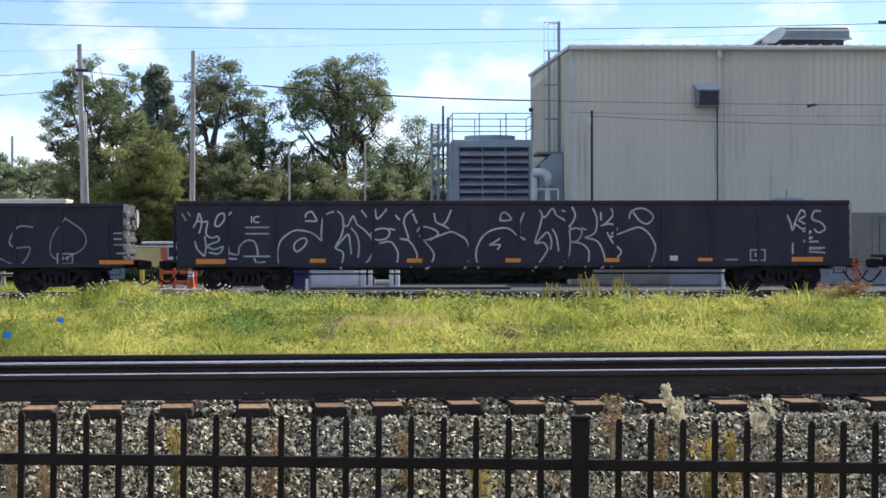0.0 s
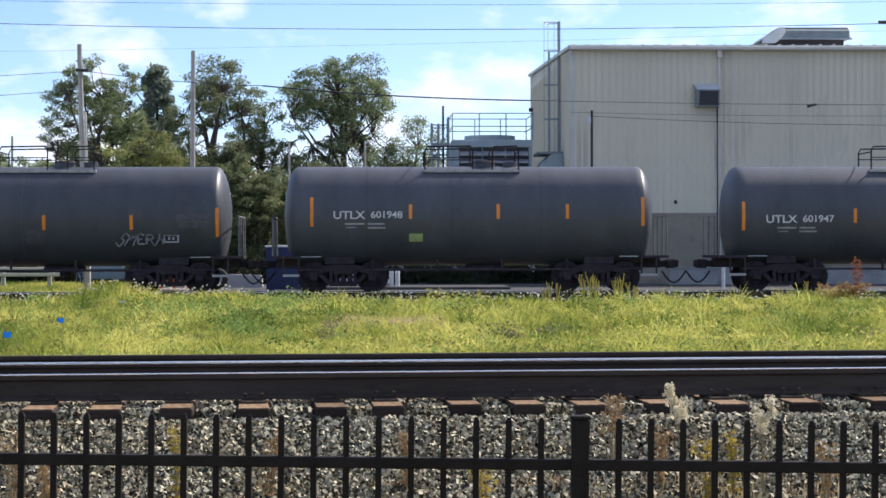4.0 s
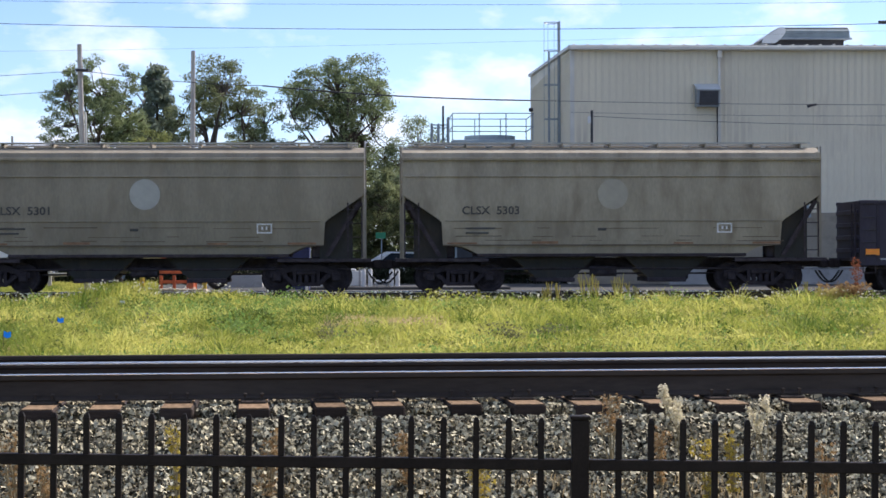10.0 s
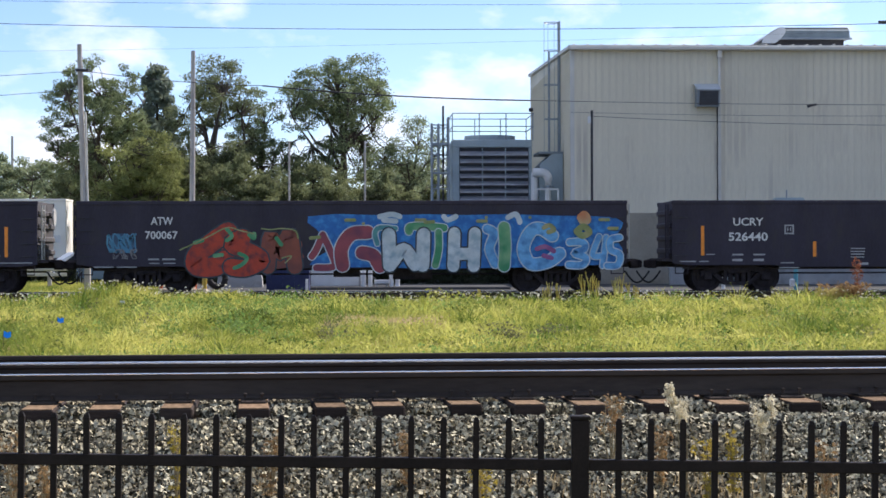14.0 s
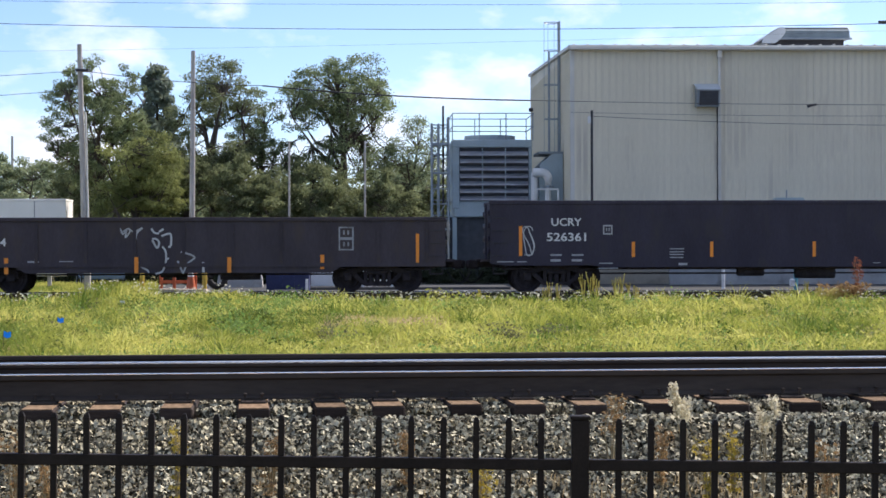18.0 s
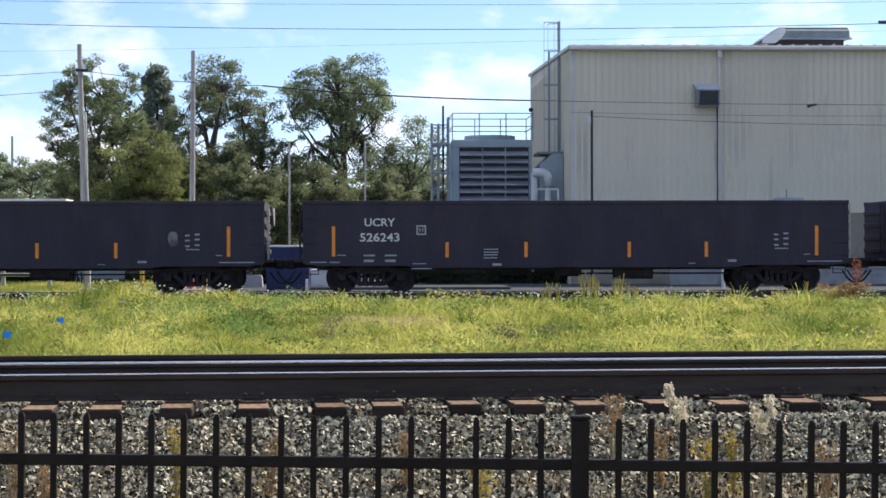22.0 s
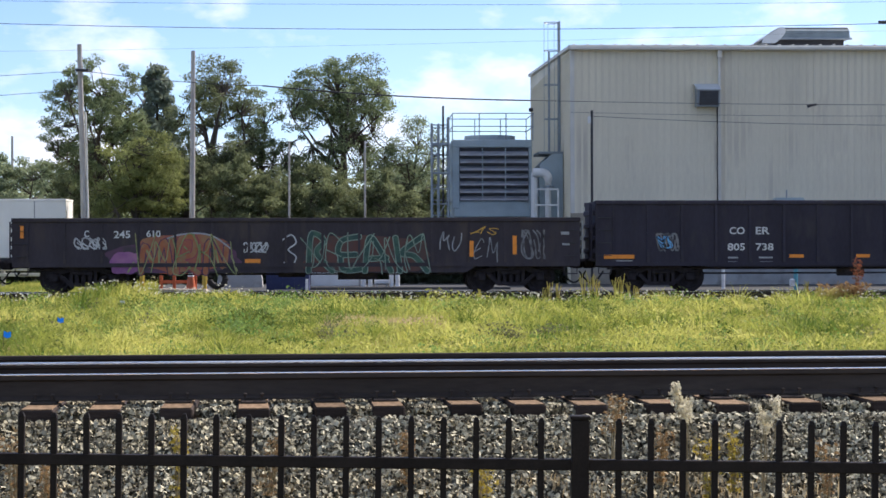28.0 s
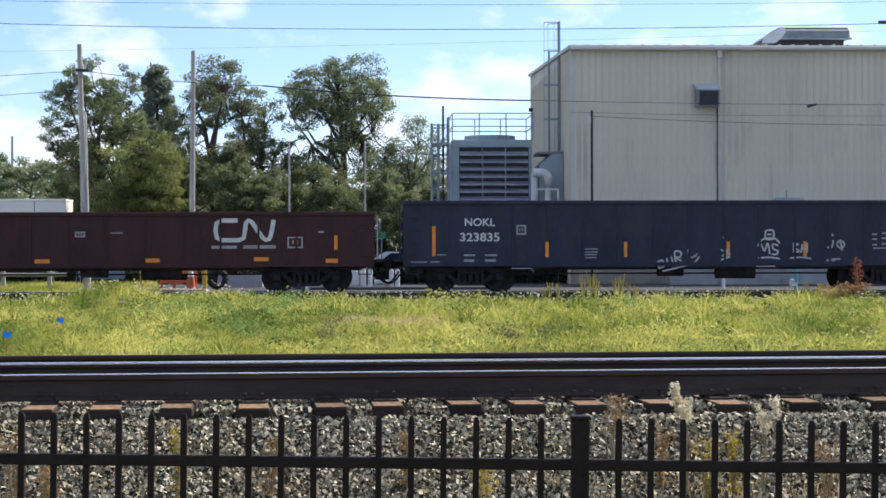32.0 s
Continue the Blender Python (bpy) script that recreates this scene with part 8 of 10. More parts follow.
w, x0, cz = tank_wagon(79.6, 11.3, 3.84, TANK_GREY, "dark grey tank wagon with white lettering and a railed top", 0.5, True)
tank_marks(w, x0, cz, [(0.83, 1.99, 0.1, 0.87), (3.79, 2.21, 0.1, 0.44), (6.43, 2.21, 0.1, 0.44), (8.52, 2.21, 0.1, 0.44), (10.81, 1.99, 0.1, 0.87)], [("UTLX", 1.53, 2.21, 0.95, 0.24), ("601948", 2.65, 2.23, 0.95, 0.22)], [(3.8, 1.53, 0.41, 0.24, LIME)], [(1.87, 2.04, 0.59, 0.05), (2.55, 2.04, 0.51, 0.05), (2.55, 1.92, 0.54, 0.05), (1.9, 1.94, 0.31, 0.03)], None, None)
w, x0, cz = tank_wagon(93.3, 11.7, 3.84, TANK_GREY, "dark grey tank wagon with white lettering", 0.5, True)
tank_marks(w, x0, cz, [(0.37, 1.85, 0.1, 0.87), (3.77, 2.07, 0.1, 0.44), (6.15, 2.07, 0.1, 0.44), (8.95, 2.07, 0.1, 0.44), (10.95, 1.85, 0.1, 0.87)], [("UTLX", 1.1, 2.07, 0.95, 0.24), ("601947", 2.22, 2.09, 0.95, 0.22)], [(9.54, 2.01, 1.1, 0.49, PLACARD_GREY)], [(1.44, 1.9, 0.59, 0.05), (2.12, 1.9, 0.51, 0.05), (2.12, 1.79, 0.54, 0.05), (1.48, 1.8, 0.31, 0.03)], None, None)
w, x0, cz = tank_wagon(106.29, 11.25, 3.84, TANK_NAVY, "navy blue tank wagon with yellow lettering", 0.5, False)
tank_marks(w, x0, cz, [(0.41, 1.92, 0.1, 0.87), (4.53, 2.14, 0.1, 0.44), (7.27, 2.14, 0.1, 0.44), (9.08, 2.14, 0.1, 0.44), (10.81, 1.92, 0.1, 0.87)], [("UTLX", 1.48, 2.14, 0.95, 0.24), ("601652", 2.6, 2.16, 0.95, 0.22)], [(9.63, 2.09, 1.1, 0.48, PLACARD_GREY)], [(1.82, 1.97, 0.59, 0.05), (2.5, 1.97, 0.51, 0.05), (2.5, 1.85, 0.54, 0.05), (1.85, 1.87, 0.31, 0.03)], None, LETTER_YELLOW)
round_hopper(119.92, 12.63, "dusty taupe covered hopper wagon with a faded pale disc", "CLSX  5279", 9.51, DISC, PALE_HOPPER)
w, x0, y = ribbed_hopper(136.06, 16.9, SKY_CAR, "bright blue ribbed covered hopper wagon", SKY_CAR, HOPPER_DARK, PALE_BLUE_BOARD)
plates(w, "painted_panel", PANEL_BLUE, shift([(1.6, 2.13, 0.44, 0.68), (2.29, 2.13, 0.42, 0.85), (3.11, 2.13, 0.36, 0.34)], x0), -1.54)
gondola_marks(w, x0, -1.545, [("PR", 1.66, 2.53, 0.34, 0.17), ("RX", 2.33, 2.53, 0.27, 0.17), ("15", 1.65, 2.21, 0.37, 0.22), ("08", 2.33, 2.21, 0.36, 0.22), ("11", 3.12, 2.21, 0.27, 0.22)], (), (), (), (), LETTER_DARK)
plates(w, "reflector", AMBER, shift([(1.58, 1.82, 0.46, 0.24), (3.87, 1.58, 0.46, 0.19), (7.3, 1.62, 0.51, 0.17), (9.13, 1.62, 0.48, 0.14), (12.58, 1.63, 0.44, 0.14), (14.8, 1.87, 0.48, 0.22)], x0), -1.54, 0.006, "amber reflective strip")
plates(w, "data_panel", LETTER_DARK, shift([(12.58, 1.79, 0.42, 0.32), (13.41, 1.79, 0.37, 0.32), (10.1, 1.73, 0.31, 0.26), (7.33, 1.8, 0.44, 0.22), (3.87, 1.99, 0.51, 0.15)], x0), -1.54)
w, x0, y = ribbed_hopper(154.47, 16.75, RUST_CAR, "rust-streaked grey ribbed covered hopper wagon", POST_GREY, HOPPER_DUST, LADDER_GREY)
plates(w, "painted_panel", PANEL_PALE, shift([(1.48, 2.1, 0.5, 0.3), (2.2, 2.1, 0.46, 0.3), (1.48, 1.68, 0.51, 0.26), (2.21, 1.68, 0.54, 0.26), (2.95, 1.68, 0.27, 0.26), (3.77, 1.65, 0.61, 0.39), (4.45, 1.68, 0.75, 0.37)], x0), -1.54)
gondola_marks(w, x0, -1.545, [("CG", 1.49, 2.14, 0.44, 0.22), ("CI", 2.24, 2.14, 0.37, 0.22), ("23", 1.51, 1.7, 0.46, 0.22), ("35", 2.24, 1.7, 0.48, 0.22), ("2", 2.99, 1.7, 0.2, 0.22)], (), (), (), (), LETTER_DARK)
plates(w, "data_panel", LETTER_DARK, shift([(13.38, 1.79, 0.41, 0.32)], x0), -1.54)
round_hopper(170.68, 12.7, "dusty taupe covered hopper wagon with a faded pale disc", "CLSX  5121", 9.68, DISC_FAINT)
round_hopper(184.59, 12.9, "dusty taupe covered hopper wagon with a faded pale disc", "CLSX  5301", 9.68, DISC)
round_hopper(198.52, 12.67, "dusty taupe covered hopper wagon with a faded pale disc", "CLSX  5303", 9.51, DISC_FAINT)
w, x0, y = gondola(214.21, 16.3, 2.76, BLACK_CAR, "black gondola wagon with white stencils and amber plates", (0.56, 1.235, 0.09))
gondola_marks(w, x0, y, [("CO", 1.14, 1.75, 0.48, 0.24), ("ER", 1.97, 1.75, 0.42, 0.24), ("805", 1.1, 1.38, 0.51, 0.24), ("554", 2, 1.38, 0.49, 0.24)], [(0.17, 1.09, 0.42, 0.19), (2.12, 1.11, 0.41, 0.15), (4.99, 1.09, 0.41, 0.12), (7.98, 1.12, 0.41, 0.09), (10.93, 1.12, 0.39, 0.09), (15.67, 1, 0.41, 0.22)], [(0.63, 0.95, 0.34, 0.05), (0.63, 0.87, 0.37, 0.03), (1.44, 0.97, 0.24, 0.03), (1.9, 0.97, 0.46, 0.03), (2.43, 0.92, 0.31, 0.05), (12.85, 1.26, 0.31, 0.05), (14.58, 0.97, 0.37, 0.03), (15.06, 0.97, 0.51, 0.05)], [(13.67, 1.21, 0.63, 0.36)], [(3.04, 1.19, 0.59, 0.58)], None)
scrawl(w, LETTER_YELLOW, x0 + 4.87, 0.83, 0.54, 0.37, y, 4, 3, 0.03)
w, x0, y = gondola(231.7, 16.35, 2.73, CREAM_CAR, "cream white gondola wagon with a large blue spray piece", (0.45, 1.2, 0.09), proud=0.06, chord_mat=RUSTY_CHORD)
gondola_marks(w, x0, y, [("WC", 1.83, 2.18, 0.48, 0.2), ("54246", 1.8, 1.84, 0.93, 0.24)], [(0.36, 0.88, 0.17, 0.88), (15.82, 1.04, 0.19, 0.77), (3.28, 0.83, 0.51, 0.2), (10.66, 0.88, 0.39, 0.15), (12.7, 0.87, 0.46, 0.2)], [(1.88, 1.41, 1.02, 0.07), (2, 1.24, 0.76, 0.07), (13.8, 1.65, 0.81, 0.07), (14.23, 1.21, 0.39, 0.27)], [], [], LETTER_DARK)
y = -HALF + 0.002      # the spray lies over the posts
blob(w, SPRAY_DARK, x0 + 5.06, 0.76, 5.2, 1.5, y, 41, power=3.5)
drawn(w, "fat_s", x0 + 5.13, 0.82, 1.15, 1.26, y, SPRAY_STEEL, 0.36, SPRAY_DARK, 0.07)
drawn(w, "fat_t", x0 + 5.98, 0.92, 1.22, 1.19, y, SPRAY_STEEL, 0.38, SPRAY_DARK, 0.07)
drawn(w, "fat_o", x0 + 7.31, 0.82, 0.68, 1.09, y, SPRAY_STEEL, 0.24, SPRAY_DARK, 0.07)
drawn(w, "fat_b", x0 + 8.26, 0.72, 0.82, 1.36, y, SPRAY_STEEL, 0.22, SPRAY_DARK, 0.07)
drawn(w, "fat_l", x0 + 9.38, 0.82, 0.58, 1.29, y, SPRAY_STEEL, 0.42, SPRAY_DARK, 0.07)
drawn(w, "s_shine", x0 + 5.23, 1.47, 0.42, 0.51, y, SPRAY_FROST, 0.13)
drawn(w, "o_shine", x0 + 7.41, 1.09, 0.10, 0.68, y, SPRAY_FROST, 0.13)
drawn(w, "l_shine", x0 + 9.35, 1.09, 0.51, 0.20, y, SPRAY_FROST, 0.13)
plates(w, "reflector", AMBER, shift([(5.4, 0.87, 0.42, 0.17), (8.57, 0.92, 0.39, 0.14)], x0), y - 0.035, 0.004, "amber reflective strip")
drawn(w, "small_scrawl", x0 + 13.76, 1.47, 0.86, 0.53, y, LETTER_DARK, 0.055)
drawn(w, "small_smear", x0 + 14.34, 1.30, 0.21, 0.10, y, SPRAY_DUSK, 0.14)
drawn(w, "small_spots", x0 + 13.48, 1.14, 2.25, 0.93, y, LETTER_DARK, 0.09)
drawn(w, "left_scrawl", x0 + 1.54, 1.35, 1.28, 0.42, y, LETTER_DARK, 0.06)
drawn(w, "scrawl_bars", x0 + 1.65, 0.86, 1.25, 0.46, y, LETTER_DARK, 0.045)
drawn(w, "scrawl_smear", x0 + 2.49, 1.30, 0.27, 0.03, y, SPRAY_DUSK, 0.1)
w, x0, y = gondola(249.3, 16.45, 2.76, BLACK_CAR, "black smooth-sided gondola wagon with amber strips", None)
gondola_marks(w, x0, y, [("UCRY", 1.85, 1.99, 0.92, 0.24), ("526420", 1.71, 1.53, 1.19, 0.26)], UCRY_AMBER, UCRY_PRINT, [(3.41, 1.73, 0.29, 0.29)])
w, x0, y = gondola(266.94, 16.5, 2.76, BLACK_CAR, "black gondola wagon with bright blue and red spray letters", None)
gondola_marks(w, x0, y, [("ATW", 2.21, 2.04, 0.66, 0.24), ("700067", 2.04, 1.62, 0.97, 0.24)], [], [(2.12, 0.99, 0.34, 0.05), (2.55, 0.99, 0.39, 0.05), (2.16, 0.88, 0.31, 0.03), (2.58, 0.88, 0.36, 0.03), (0.51, 0.77, 0.59, 0.03), (1.19, 0.77, 0.59, 0.03)], [], [], None)
blob(w, SPRAY_DUSK, x0 + 0.9, 1.2, 0.85, 0.6, y, 3, power=3)
scrawl(w, SPRAY_BLUE, x0 + 0.9, 1.2, 0.85, 0.6, y - 0.004, 3, 5, 0.05)
scrawl(w, FADED, x0 + 1.1, 1.02, 0.7, 0.3, y - 0.005, 8, 3, 0.03)
blob(w, SPRAY_BRICK, x0 + 5.5, 0.68, 1.3, 1.1, y, 4, power=3)
blob(w, SPRAY_RED, x0 + 3.15, 0.66, 2.6, 0.85, y, 5, power=2.4)
drawn(w, "ember_m", x0 + 5.70, 0.79, 0.81, 0.95, y, SPRAY_BRICK, 0.44, SPRAY_DARK, 0.05)
drawn(w, "ember_g", x0 + 3.57, 0.79, 0.94, 1.05, y, SPRAY_RED, 0.56, SPRAY_DARK, 0.05)
drawn(w, "ember_s", x0 + 4.61, 0.75, 0.88, 0.92, y, SPRAY_RED, 0.5, SPRAY_DARK, 0.05)
drawn(w, "green_bits", x0 + 3.52, 0.75, 2.58, 1.16, y, SPRAY_GREEN, 0.12)
drawn(w, "ember_wisps", x0 + 3.06, 0.89, 3.55, 1.07, y, SPRAY_OLIVE, 0.04)
blob(w, SPRAY_DEEP, x0 + 6.81, 0.7, 9.75, 1.72, y, 6, power=16)
drawn(w, "sky_clouds", x0 + 9.05, 2.11, 4.22, 0.24, y, SPRAY_PALE, 0.16)
drawn(w, "leaf_bar", x0 + 9.93, 1.84, 1.05, 0.15, y, SPRAY_GREEN, 0.22, SPRAY_PALE, 0.032)
drawn(w, "leaf_stem", x0 + 10.72, 0.82, 0.10, 0.99, y, SPRAY_GREEN, 0.2, SPRAY_PALE, 0.032)
drawn(w, "wine_star", x0 + 7.01, 0.75, 0.68, 0.99, y, SPRAY_MAROON, 0.2, SPRAY_PALE, 0.032)
drawn(w, "wine_c", x0 + 7.90, 0.79, 1.15, 1.02, y, SPRAY_MAROON, 0.4, SPRAY_PALE, 0.032)
drawn(w, "teal_hook", x0 + 8.91, 1.47, 0.61, 0.48, y, SPRAY_TEALISH, 0.14, SPRAY_PALE, 0.032)
drawn(w, "block_w", x0 + 9.32, 0.82, 1.05, 0.92, y, SPRAY_GREYISH, 0.4, SPRAY_DARK, 0.045)
drawn(w, "block_h", x0 + 11.26, 0.79, 0.65, 0.99, y, SPRAY_GREYISH, 0.36, SPRAY_DARK, 0.045)
drawn(w, "blue_drop", x0 + 12.28, 0.86, 0.24, 1.05, y, SPRAY_SKY, 0.26, SPRAY_PALE, 0.032)
drawn(w, "green_i", x0 + 12.79, 0.79, 0.03, 1.16, y, SPRAY_GREEN, 0.34, SPRAY_PALE, 0.032)
drawn(w, "blue_c", x0 + 13.37, 0.86, 1.09, 1.05, y, SPRAY_SKY, 0.36, SPRAY_PALE, 0.032)
drawn(w, "plum_bits", x0 + 13.78, 1.03, 0.51, 0.34, y, SPRAY_PURPLE, 0.14)
drawn(w, "three", x0 + 14.74, 0.82, 0.51, 0.68, y, SPRAY_SKY, 0.2, SPRAY_PALE, 0.032)
drawn(w, "four", x0 + 15.46, 0.79, 0.41, 0.88, y, SPRAY_SKY, 0.16, SPRAY_PALE, 0.032)
drawn(w, "five", x0 + 15.90, 0.79, 0.38, 0.85, y, SPRAY_SKY, 0.18, SPRAY_PALE, 0.032)
drawn(w, "orange_ball", x0 + 15.08, 2.11, 0.24, 0.24, y, SPRAY_ORANGE, 0.2)
drawn(w, "lime_ball", x0 + 14.98, 1.70, 0.38, 0.27, y, SPRAY_OLIVE, 0.2)
drawn(w, "olive_cap", x0 + 13.99, 1.81, 0.31, 0.20, y, SPRAY_OLIVE, 0.14)
drawn(w, "bubbles", x0 + 6.98, 1.64, 9.23, 0.61, y, SPRAY_OLIVE, 0.1)
w, x0, y = gondola(284.85, 16.55, 2.76, BLACK_CAR, "black smooth-sided gondola wagon with amber strips", None)
gondola_marks(w, x0, y, [("UCRY", 1.85, 1.99, 0.92, 0.24), ("526440", 1.71, 1.53, 1.19, 0.26)], UCRY_AMBER, UCRY_PRINT, [(3.41, 1.73, 0.29, 0.29)])
w, x0, y = gondola(302.75, 16.2, 2.76, BLACK_CAR, "black smooth-sided gondola wagon with a round red mark", None)
gondola_marks(w, x0, y, [("UCRY", 1.85, 1.99, 0.92, 0.24), ("526318", 1.71, 1.53, 1.19, 0.26)], UCRY_AMBER, UCRY_PRINT, [(3.41, 1.73, 0.29, 0.29)])
blob(w, SPRAY_MAROON, x0 + 9.4, 0.85, 0.6, 0.95, y, 3)
w, x0, y = gondola(320.1, 16.4, 2.76, SLATE_CAR, "dark slate gondola wagon with amber plates", (0.5, 1.25, 0.06))
gondola_marks(w, x0, y, [("CO", 1.82, 2.11, 0.42, 0.22), ("ER", 2.33, 2.11, 0.42, 0.22), ("805121", 1.87, 1.68, 0.93, 0.26)], [(0.37, 0.82, 0.44, 0.17), (4.41, 0.88, 0.42, 0.1), (6.5, 0.87, 0.42, 0.14), (9.64, 0.87, 0.42, 0.14), (11.68, 0.9, 0.44, 0.12), (15.65, 0.83, 0.44, 0.19)], [(0.85, 1.21, 0.54, 0.03), (0.78, 2.33, 0.61, 0.05), (1.83, 1.36, 0.41, 0.03), (2.46, 1.36, 0.39, 0.03), (1.83, 1.17, 0.41, 0.05), (2.48, 1.17, 0.37, 0.05), (15.18, 2.35, 0.37, 0.03), (15.11, 1.21, 0.51, 0.05), (14.94, 1.05, 0.03, 0.43)], [(13.72, 1.21, 0.49, 0.32)], [], None)
w, x0, y = gondola(337.8, 16.0, 2.27, DUSTY_BLACK, "low dusty black gondola wagon with a white line drawing", (0.85, 1.46, 0.1))
gondola_marks(w, x0, y, [("BLE", 1.49, 1.77, 0.59, 0.24), ("301", 1.51, 1.45, 0.59, 0.24), ("84", 2.51, 1.41, 0.37, 0.24)], [(0.59, 0.8, 0.1, 0.82), (2.82, 0.58, 0.12, 0.48), (6.69, 0.6, 0.12, 0.48), (9.46, 0.61, 0.12, 0.46), (12.24, 0.71, 0.12, 0.43), (15.11, 0.87, 0.1, 0.9)], [(3.51, 0.92, 0.34, 0.05), (4.45, 0.94, 0.42, 0.03), (4.45, 0.83, 0.42, 0.03)], [], [], None)
drawn(w, "line_beast", x0 + 6.71, 0.58, 1.77, 1.36, y, CHALK, 0.055)
drawn(w, "beast_head", x0 + 7.19, 1.36, 0.59, 0.58, y, CHALK, 0.06)
drawn(w, "beast_tail", x0 + 6.27, 1.67, 0.66, 0.29, y, CHALK, 0.045)
drawn(w, "lone_bar", x0 + 8.73, 0.62, 0.02, 0.31, y, CHALK, 0.07)
sign_frame(w, THIN_CHALK, x0 + 12.79, 1.62, 0.45, 0.36, y)
sign_frame(w, THIN_CHALK, x0 + 12.79, 1.27, 0.45, 0.36, y)
w, x0, y = gondola(355.37, 16.45, 2.76, BLACK_CAR, "black smooth-sided gondola wagon with amber strips and a pale scrawl", None)
gondola_marks(w, x0, y, [("UCRY", 1.85, 1.99, 0.92, 0.24), ("526361", 1.71, 1.53, 1.19, 0.26)], UCRY_AMBER, UCRY_PRINT, [(3.41, 1.73, 0.29, 0.29)])
scrawl(w, CHALK, x0 + 1.02, 1.05, 0.27, 0.97, y, 9, 1, 0.04)
w, x0, y = gondola(373.15, 16.9, 2.76, SLATE_CAR, "dark slate gondola wagon with posts and amber strips", (3.3, 1.07, 0.07))
gondola_marks(w, x0, y, [("NOKL", 1.85, 1.99, 0.92, 0.24), ("323762", 1.71, 1.53, 1.19, 0.26)], UCRY_AMBER, UCRY_PRINT, [(3.41, 1.73, 0.29, 0.29)])
w, x0, y = gondola(390.7, 16.3, 2.27, DUSTY_BLACK, "low dusty black gondola wagon with amber plates", (0.86, 1.64, 0.08))
gondola_marks(w, x0, y, [("BLE", 1.7, 1.77, 0.58, 0.2), ("300", 1.7, 1.45, 0.59, 0.22), ("53", 2.7, 1.45, 0.37, 0.22)], [(0.14, 1.07, 0.46, 0.19), (2.68, 0.94, 0.25, 0.09), (4.58, 0.9, 0.48, 0.12), (6.47, 0.92, 0.46, 0.14), (8.3, 0.92, 0.46, 0.14), (10.17, 0.92, 0.44, 0.14), (12.05, 0.92, 0.44, 0.14), (13.96, 0.99, 0.44, 0.1), (15.48, 1.16, 0.46, 0.2)], [(1.78, 1.26, 0.22, 0.03), (2.72, 1.26, 0.24, 0.03), (3.82, 1.48, 0.17, 0.09), (4.04, 1.45, 0.17, 0.24)], [], [], None)
scrawl(w, CHALK, x0 + 13.01, 1.22, 0.41, 0.73, y, 3, 1, 0.06)
sign_frame(w, CHALK, x0 + 13.0, 1.25, 0.4, 0.7, y)
w, x0, y = gondola(408.0, 16.6, 2.76, BLACK_CAR, "black smooth-sided gondola wagon with a faint pale stain", None)
gondola_marks(w, x0, y, [("UCRY", 1.85, 1.99, 0.92, 0.24), ("526205", 1.71, 1.53, 1.19, 0.26)], UCRY_AMBER, UCRY_PRINT, [(3.41, 1.73, 0.29, 0.29)])
blob(w, FADED, x0 + 13.72, 1.38, 0.31, 0.48, y, 4, power=2.6)
w, x0, y = gondola(425.7, 16.5, 2.76, BLACK_CAR, "black smooth-sided gondola wagon with amber strips", None)
gondola_marks(w, x0, y, [("UCRY", 1.85, 1.99, 0.92, 0.24), ("526243", 1.71, 1.53, 1.19, 0.26)], UCRY_AMBER, UCRY_PRINT, [(3.41, 1.73, 0.29, 0.29)])
w, x0, y = gondola(443.4, 16.4, 2.76, BLACK_CAR, "black gondola wagon with tall amber strips", (0.55, 1.3, 0.06))
gondola_marks(w, x0, y, [("COER", 1.95, 1.89, 0.87, 0.22), ("801904", 1.9, 1.36, 0.98, 0.26)], [(1.71, 1.65, 0.14, 0.49), (6.55, 1.26, 0.14, 0.46), (9.63, 1.19, 0.14, 0.46), (12.51, 1.26, 0.14, 0.46), (14.43, 1.31, 0.14, 0.88)], [(1.71, 1.22, 0.14, 0.43), (0.59, 0.95, 0.37, 0.03), (1.41, 0.95, 0.24, 0.03), (1.99, 1.09, 0.36, 0.05), (2.5, 1.09, 0.34, 0.05), (1.99, 0.95, 0.36, 0.03), (7.89, 0.88, 0.42, 0.03), (11.9, 0.95, 0.34, 0.03), (12.77, 1.21, 0.36, 0.05), (14.69, 0.97, 0.2, 0.03), (15.23, 0.97, 0.31, 0.07)], [(13.58, 1.21, 0.61, 0.32)], [], None)
blob(w, FADED, x0 + 14.65, 1.31, 0.51, 0.88, y, 5, power=2.6)
w, x0, y = gondola(460.8, 16.3, 2.76, BLUE_CAR, "blue gondola wagon with yellow letter blocks", (0.5, 1.21, 0.07))
gondola_marks(w, x0, y, [("NOKL", 1.92, 1.87, 0.93, 0.24), ("320362", 1.88, 1.38, 0.98, 0.26)], [(1.07, 1.02, 0.49, 0.24), (3.97, 0.92, 0.46, 0.1), (6.86, 0.92, 0.48, 0.1), (9.95, 0.94, 0.48, 0.12), (12.75, 0.9, 0.44, 0.12), (14.86, 1.05, 0.46, 0.22)], [(1.95, 1.05, 0.37, 0.05), (2.39, 1.05, 0.41, 0.05), (1.95, 0.92, 0.37, 0.05), (2.39, 0.92, 0.41, 0.05), (11.94, 0.9, 0.29, 0.03), (12.72, 1.17, 0.27, 0.03)], [(13.65, 1.21, 0.61, 0.32)], [], None)
